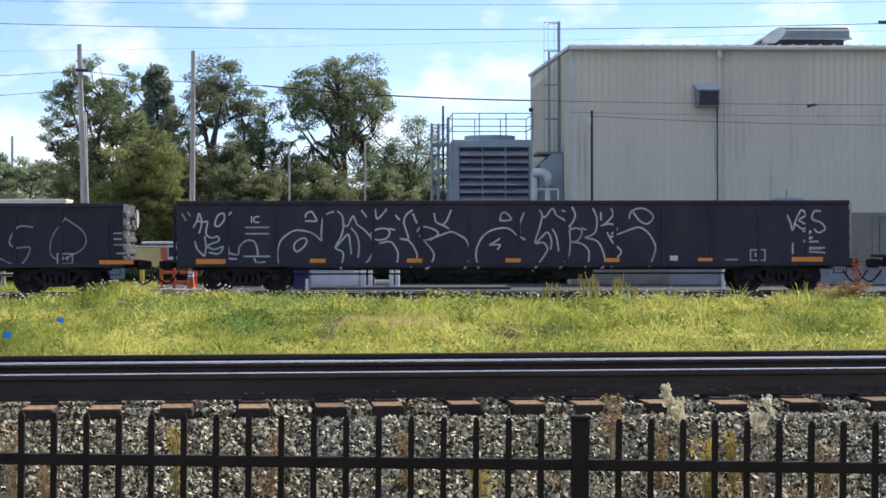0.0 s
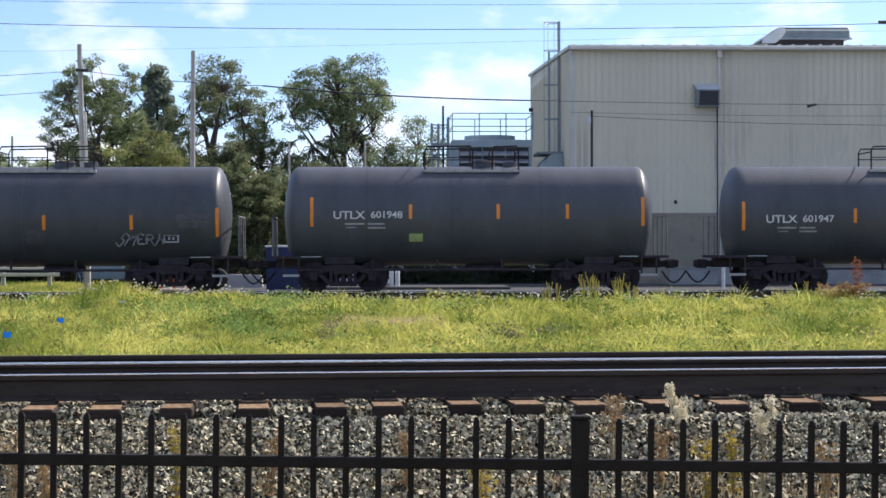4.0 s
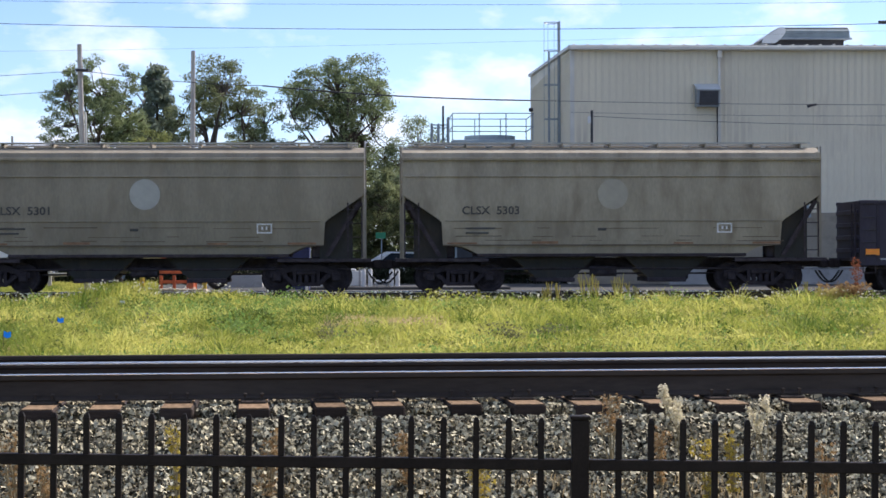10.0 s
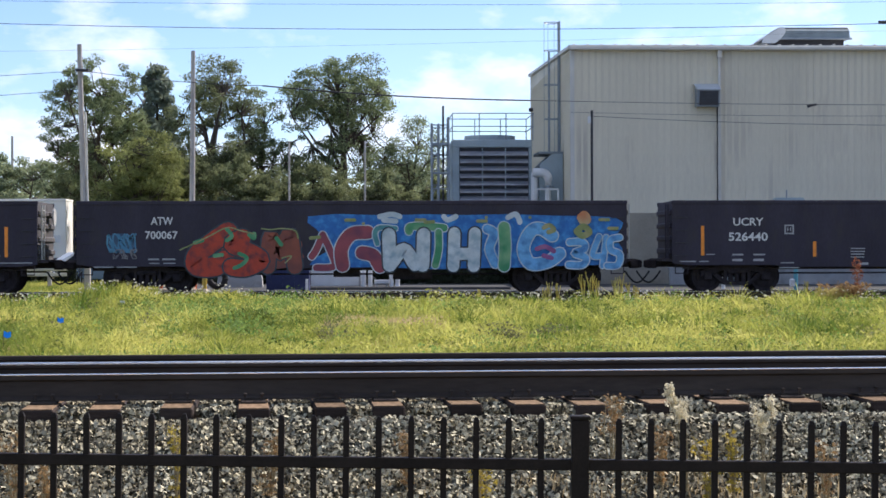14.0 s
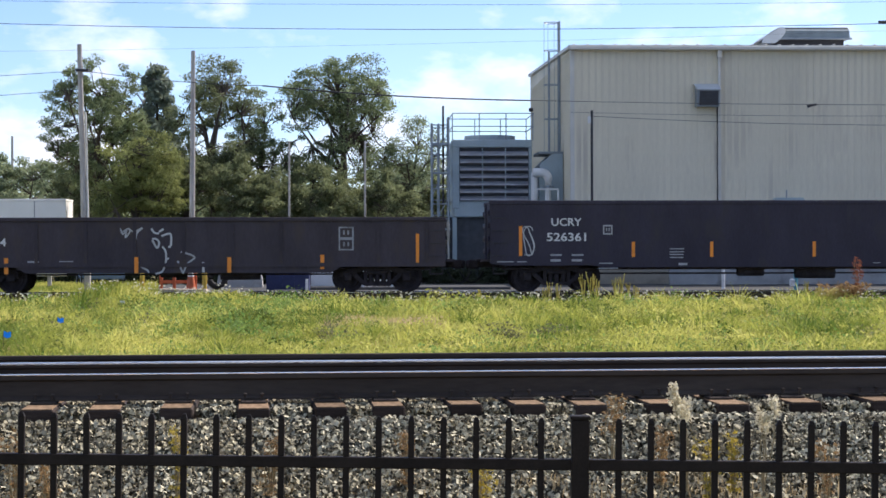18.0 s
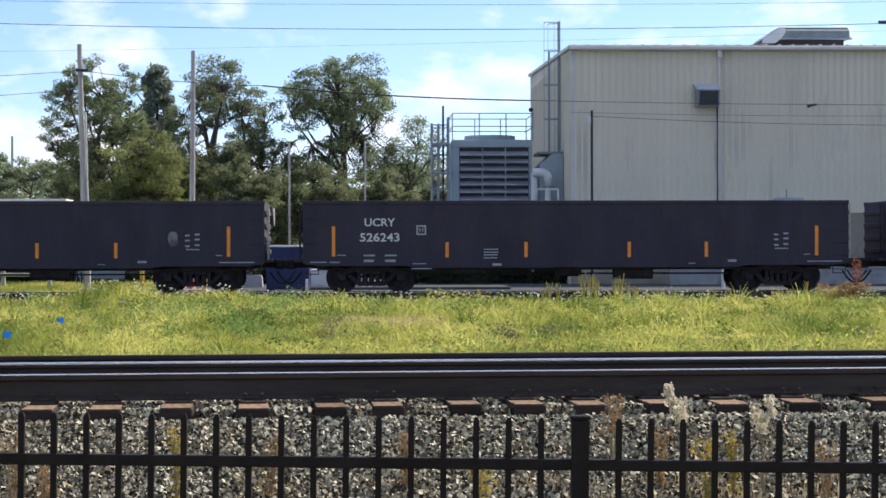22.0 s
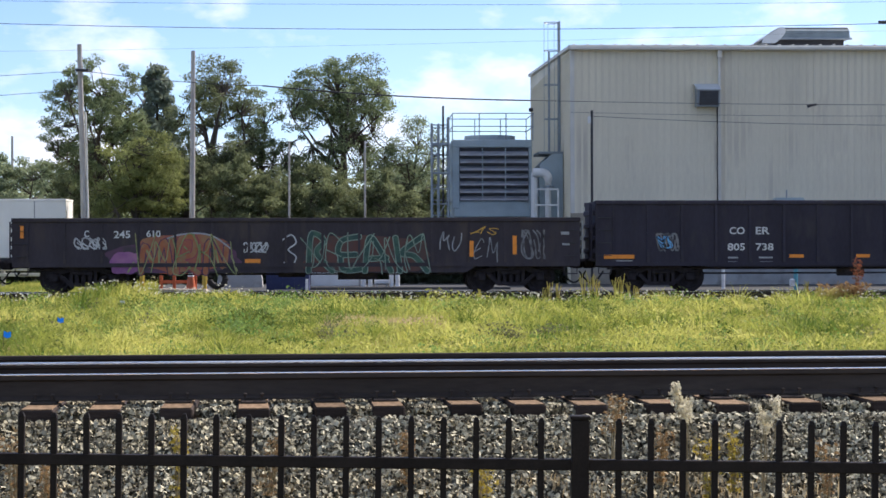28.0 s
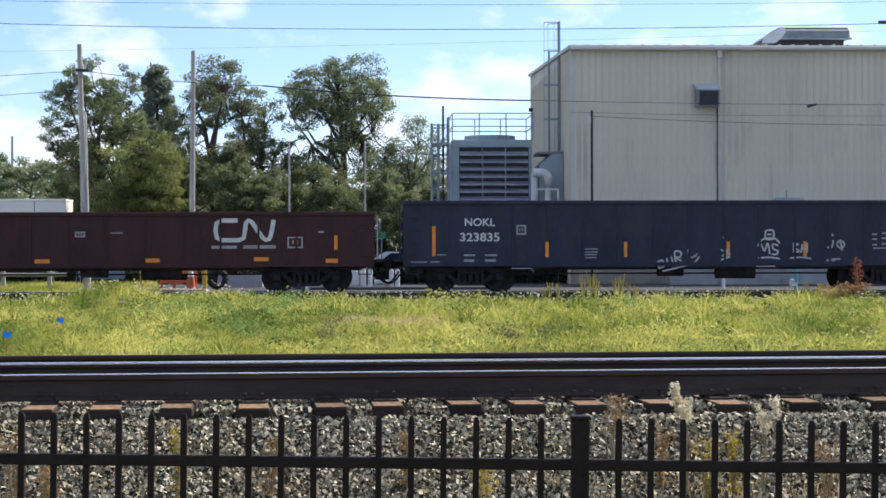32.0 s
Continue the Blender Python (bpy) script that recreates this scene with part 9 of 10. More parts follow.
plates(w, 'yellow_bar', LETTER_YELLOW, shift([(5.3, 2.09, 0.49, 0.05), (5.4, 1.97, 0.39, 0.05), (5.52, 1.85, 0.27, 0.05), (5.64, 1.73, 0.15, 0.05), (5.82, 1.67, 0.31, 0.49), (6.2, 1.67, 0.29, 0.49), (6.77, 1.97, 0.17, 0.26), (7.05, 1.97, 0.17, 0.26), (7.32, 1.97, 0.17, 0.26), (7.86, 1.97, 0.17, 0.26), (8.13, 1.97, 0.17, 0.26), (8.4, 1.97, 0.17, 0.26), (6.77, 1.56, 0.17, 0.26), (7.05, 1.56, 0.17, 0.26), (7.34, 1.56, 0.17, 0.26), (7.64, 1.56, 0.17, 0.26), (7.92, 1.56, 0.17, 0.26), (8.19, 1.56, 0.17, 0.26), (8.84, 1.56, 0.17, 0.26), (9.11, 1.56, 0.17, 0.26), (9.35, 1.56, 0.17, 0.26)], x0), y)
blob(w, SPRAY_SKY, x0 + 0.12, 0.8, 0.68, 0.68, y, 6, power=2.6)
blob(w, SPRAY_MAROON, x0 + 13.53, 1.79, 0.61, 0.24, y, 7, power=2.6)
scrawl(w, FADED, x0 + 0.42, 1.56, 1.19, 0.43, y, 5, 3, 0.05)
w, x0, y = gondola(478.2, 16.4, 2.76, BLACK_CAR, "black gondola wagon with faded grey spray letters", (0.56, 1.0775, 0.08))
gondola_marks(w, x0, y, [("CO", 4.24, 1.73, 0.44, 0.22), ("ER", 5.08, 1.73, 0.42, 0.22), ("805", 4.18, 1.26, 0.53, 0.24), ("730", 5.08, 1.26, 0.51, 0.24)], [(0.81, 0.99, 0.92, 0.12), (6.08, 1, 0.44, 0.1), (8.1, 1, 0.44, 0.1), (10.12, 1, 0.42, 0.1), (12.05, 1, 0.42, 0.1), (14.87, 1, 0.87, 0.12)], [(0.85, 0.9, 0.85, 0.03), (4.21, 1.02, 0.31, 0.05), (5.13, 1.02, 0.44, 0.05), (4.21, 0.88, 0.27, 0.05), (5.13, 0.88, 0.41, 0.05), (12.95, 1.21, 0.37, 0.05), (10.1, 0.9, 0.42, 0.03)], [(13.79, 1.21, 0.61, 0.34)], [], None)
drawn(w, "outlined_tab", x0 + 2.18, 1.50, 0.68, 0.44, y, CHALK, 0.055)
drawn(w, "outlined_ring", x0 + 2.07, 0.79, 0.72, 0.71, y, CHALK, 0.055)
piece(w, "CMC", x0 + 7.78, 0.8, 2.78, 1.16, y, SPRAY_SMOKE, FADED, None, 6, 0.3, 0.03)
scrawl(w, FADED, x0 + 7.8, 0.85, 2.7, 1.05, y - 0.012, 16, 7, 0.03)
w, x0, y = gondola(495.9, 16.5, 2.73, CREAM_DIRTY, "cream gondola wagon covered in coloured spray pieces", (0.75, 1.05, 0.09), chord_mat=PALE_CHORD)
gondola_marks(w, x0, y, [("WC", 1.95, 1.85, 0.37, 0.2), ("540475", 1.65, 1.51, 1.29, 0.24)], [(0.25, 0.87, 0.2, 0.19)], [], [], [], LETTER_WHITE)
y = -HALF + 0.002      # the spray lies over the posts
blob(w, SPRAY_KHAKI, x0 + 0.05, 0.85, 0.9, 1.15, y, 30, power=4)
blob(w, SPRAY_PALE, x0 + 0.9, 0.78, 4.9, 0.75, y, 31, power=6)
blob(w, SPRAY_MAROON, x0 + 0.95, 0.8, 3.3, 0.55, y, 34, power=3)
blob(w, SPRAY_KHAKI, x0 + 3.85, 0.82, 0.75, 1.2, y, 35, power=4)
blob(w, SPRAY_RED, x0 + 5.95, 1.15, 3.7, 1.0, y, 36, power=6)
blob(w, SPRAY_RED, x0 + 5.75, 0.72, 0.95, 0.6, y, 37, power=3)
blob(w, SPRAY_SEA, x0 + 6.5, 0.72, 3.2, 0.55, y, 32, power=5)
blob(w, SPRAY_LILAC, x0 + 9.55, 0.85, 1.5, 1.3, y, 38, power=3)
blob(w, SPRAY_SEA, x0 + 9.95, 0.8, 0.6, 0.55, y, 39, power=3)
blob(w, SPRAY_PURPLE, x0 + 11.1, 0.72, 5.1, 1.25, y, 33, power=4)
blob(w, SPRAY_MAROON, x0 + 11.5, 1.5, 3.6, 0.65, y, 40, power=3)
drawn(w, "cyan_hook", x0 + 0.70, 0.82, 0.89, 1.09, y, SPRAY_CYAN, 0.26, SPRAY_DARK, 0.045)
drawn(w, "mustard_bits", x0 + 1.82, 0.79, 0.24, 0.41, y, SPRAY_ORANGE, 0.2)
drawn(w, "white_curl", x0 + 2.88, 0.92, 0.85, 0.27, y, SPRAY_CYAN, 0.24, SPRAY_DARK, 0.045)
drawn(w, "white_flash", x0 + 3.15, 1.77, 0.85, 0.20, y, SPRAY_PALE, 0.14)
drawn(w, "cyan_k", x0 + 4.38, 0.79, 1.44, 1.16, y, SPRAY_CYAN, 0.3, SPRAY_DARK, 0.045)
drawn(w, "dark_bar", x0 + 4.08, 2.04, 1.06, 0.03, y, SPRAY_DARK, 0.1)
drawn(w, "dark_block", x0 + 3.07, 1.57, 0.68, 0.02, y, SPRAY_DARK, 0.34)
drawn(w, "pale_strokes", x0 + 6.44, 1.23, 2.44, 0.83, y, SPRAY_PALE, 0.055)
drawn(w, "red_loops", x0 + 6.40, 0.89, 3.33, 0.54, y, SPRAY_RED, 0.1)
drawn(w, "plum_strokes", x0 + 10.88, 0.79, 2.18, 1.36, y, SPRAY_LILAC, 0.055)
drawn(w, "maroon_swirl", x0 + 0.70, 0.99, 0.72, 0.82, y, SPRAY_MAROON, 0.12)
drawn(w, "ochre_swirl", x0 + 1.62, 0.72, 2.49, 1.09, y, SPRAY_ORANGE, 0.13)
drawn(w, "pale_swirl", x0 + 1.55, 0.79, 1.71, 0.58, y, SPRAY_PALE, 0.09)
drawn(w, "ink_swirl", x0 + 1.96, 0.69, 3.38, 1.33, y, SPRAY_DARK, 0.05)
drawn(w, "sky_flash", x0 + 4.86, 1.30, 1.10, 0.71, y, SPRAY_PALE, 0.12)
drawn(w, "wine_swirl", x0 + 6.23, 1.30, 3.44, 0.71, y, SPRAY_WINE, 0.08)
drawn(w, "sea_swirl", x0 + 6.58, 0.79, 2.85, 0.31, y, SPRAY_MINT, 0.06)
drawn(w, "wine_wisps", x0 + 11.74, 0.75, 4.15, 1.29, y, SPRAY_PURPLE, 0.16)
blob(w, SPRAY_DARK, x0 + 1.36, 1.48, 2.38, 0.71, y - 0.046, 3, power=8)
letters(w, "WC", x0 + 1.95, 1.85, 0.4, 0.22, LETTER_WHITE, y - 0.052)
letters(w, "540475", x0 + 1.65, 1.51, 1.3, 0.25, LETTER_WHITE, y - 0.052)
w, x0, y = gondola(513.3, 15.9, 2.27, DUSTY_BLACK, "low dusty black gondola wagon with a small blue tag", (0.9, 1.3, 0.08))
gondola_marks(w, x0, y, [], [(9.02, 0.9, 0.44, 0.12), (11.83, 0.92, 0.44, 0.1), (15.69, 0.78, 0.1, 0.65), (4.24, 0.9, 0.44, 0.12), (1.87, 0.9, 0.44, 0.12)], [(12.77, 1.31, 0.31, 0.03), (14.77, 1.02, 0.2, 0.03)], [(12.84, 1.28, 0.44, 0.43)], [], None)
scrawl(w, SPRAY_CYAN, x0 + 13.62, 1.22, 0.78, 0.26, y, 4, 5, 0.05)
w, x0, y = gondola(530.9, 17.0, 2.25, DUSTY_BLACK, "low dark gondola wagon with orange and green spray letters", (0.45, 1.1, 0.07))
gondola_marks(w, x0, y, [("C", 2.14, 1.68, 0.15, 0.2), ("245", 3.02, 1.65, 0.49, 0.22), ("610", 3.99, 1.68, 0.42, 0.2)], [(6.93, 0.9, 0.46, 0.12), (13.67, 1.07, 0.12, 0.48), (14.97, 1.14, 0.12, 0.56), (0.24, 1.65, 0.1, 0.37)], [(16.43, 1.73, 0.25, 0.09), (16.47, 1.41, 0.22, 0.07)], [], [], None)
scrawl(w, CHALK, x0 + 1.83, 1.31, 0.93, 0.37, y, 3, 4, 0.04)
blob(w, SPRAY_PLUM, x0 + 2.75, 0.56, 4.2, 1.0, y, 4, power=2.4)
blob(w, SPRAY_PURPLE, x0 + 2.8, 0.56, 1.2, 0.7, y, 5, power=2.4)
blob(w, SPRAY_ROSE, x0 + 3.6, 0.6, 3.0, 1.2, y, 24, power=2.6)
drawn(w, "bent_m", x0 + 3.83, 0.62, 0.88, 0.95, y, SPRAY_EMBER, 0.15, SPRAY_PLUM, 0.035)
drawn(w, "bent_r", x0 + 4.88, 0.62, 0.64, 1.02, y, SPRAY_EMBER, 0.15, SPRAY_MAROON, 0.035)
drawn(w, "bent_n", x0 + 5.75, 0.62, 0.64, 0.92, y, SPRAY_EMBER, 0.15, SPRAY_PLUM, 0.035)
drawn(w, "pink_cap", x0 + 4.61, 1.33, 1.89, 0.46, y, SPRAY_LILAC, 0.05)
drawn(w, "pale_ticks", x0 + 3.43, 0.62, 3.27, 0.85, y, SPRAY_OLIVE, 0.05)
scrawl(w, CHALK, x0 + 6.89, 1.21, 0.71, 0.31, y, 7, 4, 0.04)
drawn(w, "ringed_three", x0 + 8.05, 0.82, 0.41, 0.92, y, CHALK, 0.04)
blob(w, SPRAY_WINE, x0 + 8.55, 0.6, 4.0, 1.15, y, 25, power=6)
drawn(w, "spiky_r", x0 + 8.83, 0.65, 0.71, 1.12, y, SPRAY_TEAL, 0.13, SPRAY_MINT, 0.03)
drawn(w, "spiky_e", x0 + 9.74, 0.69, 0.71, 0.99, y, SPRAY_TEAL, 0.13, SPRAY_MINT, 0.03)
drawn(w, "spiky_a", x0 + 10.52, 0.65, 0.78, 0.99, y, SPRAY_TEAL, 0.13, SPRAY_MINT, 0.03)
drawn(w, "spiky_k", x0 + 11.44, 0.65, 0.95, 1.02, y, SPRAY_TEAL, 0.13, SPRAY_MINT, 0.03)
lettered(w, "VEVKNM", x0 + 8.65, 0.66, 3.8, 1.05, y - 0.03, SPRAY_MINT, 0.035, 9, -0.15, 1.8)
lettered(w, "VMEKN", x0 + 3.6, 0.64, 3.0, 1.1, y - 0.03, SPRAY_OLIVE, 0.035, 19, -0.15, 1.8)
lettered(w, "AS", x0 + 13.8, 1.75, 0.76, 0.2, y, LETTER_YELLOW, 0.03, 5, 0.12, 2.4)
lettered(w, "EM", x0 + 13.8, 0.97, 0.76, 0.61, y, THIN_CHALK, 0.035, 15, 0.12, 2.4)
lettered(w, "MU", x0 + 12.78, 1.31, 0.63, 0.43, y, THIN_CHALK, 0.04, 6, 0.12, 2.4)
scrawl(w, FADED, x0 + 15.25, 0.97, 0.68, 0.94, y, 6, 2, 0.05)
w, x0, y = gondola(548.0, 16.25, 2.76, BLACK_CAR, "black gondola wagon with amber plates and white stencils", (0.56, 1.035, 0.08))
gondola_marks(w, x0, y, [("CO", 4.07, 1.73, 0.46, 0.22), ("ER", 4.87, 1.73, 0.42, 0.22), ("805", 4.01, 1.24, 0.53, 0.22), ("738", 4.87, 1.24, 0.54, 0.22)], [(0.25, 1, 0.92, 0.12), (5.89, 1.02, 0.44, 0.1), (7.93, 1.02, 0.42, 0.1), (9.93, 1.04, 0.44, 0.12), (11.83, 1.02, 0.44, 0.1), (14.69, 1.05, 0.85, 0.1)], [(0.63, 0.92, 0.48, 0.03), (4.02, 1, 0.31, 0.05), (4.96, 1, 0.42, 0.05), (4.02, 0.88, 0.27, 0.03), (5.01, 0.88, 0.37, 0.03), (12.82, 1.24, 0.31, 0.03), (14.86, 0.94, 0.37, 0.03)], [(13.58, 1.19, 0.63, 0.32)], [], None)
scrawl(w, FADED, x0 + 1.87, 1.22, 0.63, 0.56, y, 9, 3, 0.05)
scrawl(w, SPRAY_SKY, x0 + 1.87, 1.31, 0.42, 0.37, y, 10, 2, 0.04)
w, x0, y = gondola(565.5, 16.45, 2.76, SLATE_CAR, "dark slate gondola wagon with amber bars and a white tag", (0.6, 1.25, 0.06))
gondola_marks(w, x0, y, [("ATW", 2.22, 2.06, 0.54, 0.24), ("700242", 2.04, 1.62, 0.92, 0.24)], [(0.87, 0.87, 0.93, 0.14), (4.13, 0.88, 0.44, 0.12), (7.05, 0.87, 0.46, 0.14), (9.13, 0.87, 0.44, 0.14), (12.02, 0.88, 0.46, 0.14), (14.77, 0.9, 0.92, 0.14)], [(2.09, 1.04, 0.37, 0.05), (2.56, 1.04, 0.34, 0.05), (2.09, 0.92, 0.34, 0.03), (2.53, 0.92, 0.37, 0.03), (5.01, 0.8, 0.42, 0.03), (11.21, 0.92, 0.2, 0.19), (12.9, 0.92, 0.42, 0.03), (15.13, 1.73, 0.24, 0.05), (15.13, 1.62, 0.24, 0.03), (15.16, 1.5, 0.34, 0.03)], [(13.68, 0.9, 0.46, 0.29)], [], None)
drawn(w, "tangled_tag", x0 + 4.92, 1.20, 1.24, 0.36, y, CHALK, 0.045)
drawn(w, "tag_foot", x0 + 4.95, 0.84, 0.45, 0.25, y, CHALK, 0.04)
w, x0, y = gondola(583.0, 16.45, 2.76, BLACK_CAR, "black gondola wagon with white line spray letters", (0.56, 1.25, 0.08))
gondola_marks(w, x0, y, [("COER", 2.09, 1.82, 0.92, 0.24), ("805", 2.26, 1.36, 0.58, 0.24), ("714", 3.29, 1.36, 0.53, 0.24)], [(0.36, 1, 0.88, 0.14), (4.18, 1.02, 0.42, 0.12), (7.11, 1.02, 0.42, 0.1), (9.2, 1.04, 0.44, 0.1), (12.11, 1.04, 0.42, 0.14), (14.94, 1.04, 0.85, 0.12)], [(2.16, 1.05, 0.31, 0.05), (2.56, 1.05, 0.44, 0.05), (2.16, 0.9, 0.27, 0.05), (2.6, 0.9, 0.37, 0.05), (13.84, 1.67, 0.51, 0.05), (12.99, 1.22, 0.34, 0.05)], [(13.84, 1.17, 0.61, 0.34)], [], None)
drawn(w, "line_p", x0 + 4.50, 0.79, 0.64, 1.31, y, THIN_CHALK, 0.04)
drawn(w, "line_a", x0 + 5.18, 1.13, 0.48, 0.97, y, THIN_CHALK, 0.04)
drawn(w, "line_g", x0 + 5.71, 0.70, 1.31, 1.41, y, THIN_CHALK, 0.04)
drawn(w, "line_s", x0 + 8.86, 0.75, 0.77, 1.34, y, THIN_CHALK, 0.04)
drawn(w, "line_o", x0 + 9.79, 0.65, 0.51, 1.29, y, THIN_CHALK, 0.04)
drawn(w, "line_m", x0 + 10.39, 1.47, 0.44, 0.51, y, THIN_CHALK, 0.04)
drawn(w, "line_e", x0 + 10.73, 0.79, 0.89, 1.19, y, THIN_CHALK, 0.04)
scrawl(w, FADED, x0 + 1.36, 1.45, 0.46, 0.37, y, 3, 2, 0.05)
blob(w, FADED, x0 + 0.39, 1.55, 0.85, 0.41, y, 4, power=5)
lettered(w, "TURBO", x0 + 7.98, 1.79, 0.68, 0.14, y, THIN_CHALK, 0.03, 5, 0.12, 0.5)
lettered(w, "IMPACT", x0 + 7.98, 1.6, 0.68, 0.14, y, THIN_CHALK, 0.03, 6, 0.12, 0.5)
scrawl(w, FADED, x0 + 12.05, 1.56, 0.51, 0.34, y, 8, 2, 0.04)
w, x0, y = gondola(600.5, 16.5, 2.43, BROWN_CAR, "brown gondola wagon with a white rounded emblem", (0.55, 1.135, 0.06))
gondola_marks(w, x0, y, [("13", 2.36, 1.56, 0.31, 0.22), ("5316", 2.97, 1.58, 0.7, 0.22)], [(1.02, 1.22, 0.12, 0.44), (1, 0.92, 0.46, 0.1), (3.09, 0.92, 0.44, 0.1), (6.37, 0.9, 0.44, 0.12), (9.66, 0.92, 0.42, 0.12), (12.9, 0.95, 0.44, 0.12), (15.3, 1.29, 0.1, 0.43), (15.04, 0.9, 0.37, 0.12)], [(1.95, 1.56, 0.34, 0.22), (1.99, 1.41, 0.27, 0.03), (1.99, 1.28, 0.27, 0.03), (3.36, 1.41, 0.29, 0.03), (3.36, 1.28, 0.29, 0.03), (4.19, 1.75, 0.53, 0.05), (1.99, 0.83, 0.65, 0.03), (8.61, 1.79, 0.37, 0.03), (8.61, 0.83, 0.37, 0.03), (14.82, 1.8, 0.17, 0.05), (11.63, 1.33, 0.76, 0.09), (12.58, 1.33, 0.97, 0.1)], [(13.9, 1.34, 0.46, 0.34), (7.56, 1.68, 0.31, 0.17)], [], None)
emblem(w, x0 + 11.73, 1.55, y)
w, x0, y = gondola(618.0, 16.75, 2.76, SLATE_CAR, "dark slate gondola wagon with posts, amber strips and white tags", (3.3, 1.07, 0.07))
gondola_marks(w, x0, y, [("NOKL", 1.85, 1.99, 0.92, 0.24), ("323835", 1.71, 1.53, 1.19, 0.26)], UCRY_AMBER, UCRY_PRINT, [(3.41, 1.73, 0.29, 0.29)])
drawn(w, "tag_b", x0 + 7.65, 0.70, 0.24, 0.25, y, CHALK, 0.052)
drawn(w, "tag_u", x0 + 7.96, 0.82, 0.17, 0.24, y, CHALK, 0.052)
drawn(w, "tag_r", x0 + 8.20, 0.89, 0.21, 0.31, y, CHALK, 0.052)
drawn(w, "tag_l", x0 + 7.83, 0.62, 1.12, 0.65, y, CHALK, 0.052)
drawn(w, "tag_star", x0 + 9.61, 0.96, 0.28, 0.71, y, CHALK, 0.052)
drawn(w, "tag_house", x0 + 10.97, 1.60, 0.22, 0.24, y, CHALK, 0.052)
drawn(w, "tag_ms", x0 + 10.68, 0.77, 0.72, 0.83, y, CHALK, 0.052)
drawn(w, "tag_bh", x0 + 11.71, 0.99, 0.65, 0.48, y, CHALK, 0.052)
drawn(w, "tag_jo", x0 + 12.85, 0.96, 0.52, 0.78, y, CHALK, 0.052)


# ---- weeds and small markers ----
SWAYING = []
STALK = material("dry_stalk", (0.30, 0.24, 0.13), 0.9, dark=0.7, light=1.2, scale=6)
PLUME = leafy("seed_plume", (0.55, 0.50, 0.34), (0.86, 0.80, 0.62), 0.5)
RUST_LEAF = leafy("rusty_leaf", (0.16, 0.05, 0.03), (0.40, 0.16, 0.08), 0.4)
WEED_YELLOW = leafy("yellow_weed", (0.34, 0.27, 0.04), (0.60, 0.46, 0.10), 0.45)
WEED_BROWN = leafy("brown_weed", (0.24, 0.15, 0.07), (0.45, 0.30, 0.14), 0.4)
FLAG_BLUE = leafy("blue_flag", (0.04, 0.33, 0.78), (0.06, 0.42, 0.88), 0.6)
FLAG_WHITE = material("pale_flag", (0.62, 0.70, 0.80), 0.6, dark=0.9, light=1.1, bump=0)


def weed(name, label, x, y, z, h, spread, leaf, seed, stems=5, per=60, size=0.02, head=(0.45, 1.0), clump=0.05, gain=0.0, thick=1.0, stalk=None):
    """A weed: thin bent stems with leaves or seed fluff along their upper part."""
    rng = np.random.default_rng(seed)
    t = thing(name, label, "weed", x, y, z)
    bm = bmesh.new()
    cen = []
    for i in range(stems):
        a = rng.uniform(0, 6.283)
        tip = Vector((math.cos(a) * spread * rng.random(), math.sin(a) * spread * rng.random(), h * rng.uniform(0.75, 1.0)))
        mid = tip * 0.5 + Vector((rng.normal() * spread * 0.15, rng.normal() * spread * 0.15, h * 0.04))
        rod(bm, (0, 0, -0.03), mid, (0.004 + h * 0.003) * thick, (0.003 + h * 0.002) * thick, seg=5)
        rod(bm, mid, tip, (0.003 + h * 0.002) * thick, 0.0015 * thick * thick, seg=5)
        for k in range(8):
            u = head[0] + (head[1] - head[0]) * k / 7
            p = mid.lerp(tip, max(0, u * 2 - 1)) if u > 0.5 else Vector((0, 0, 0)).lerp(mid, u * 2)
            cen.append(tuple(p + Vector((rng.normal() * clump * 0.5, rng.normal() * clump * 0.5, 0))))
    tagged(part("stalk", bm, stalk or STALK, t), kind="stuff")
    rad = clump * (0.6 + 0.7 * rng.random(len(cen)))
    tagged(part("leafage", raw_mesh("leafage", leaf_cloud(np.array(cen), rad, per, size, rng), 4, leaf), None, t), kind="stuff")
    if gain:
        SWAYING.append((t, pose(x, y, z), gain))
    return t


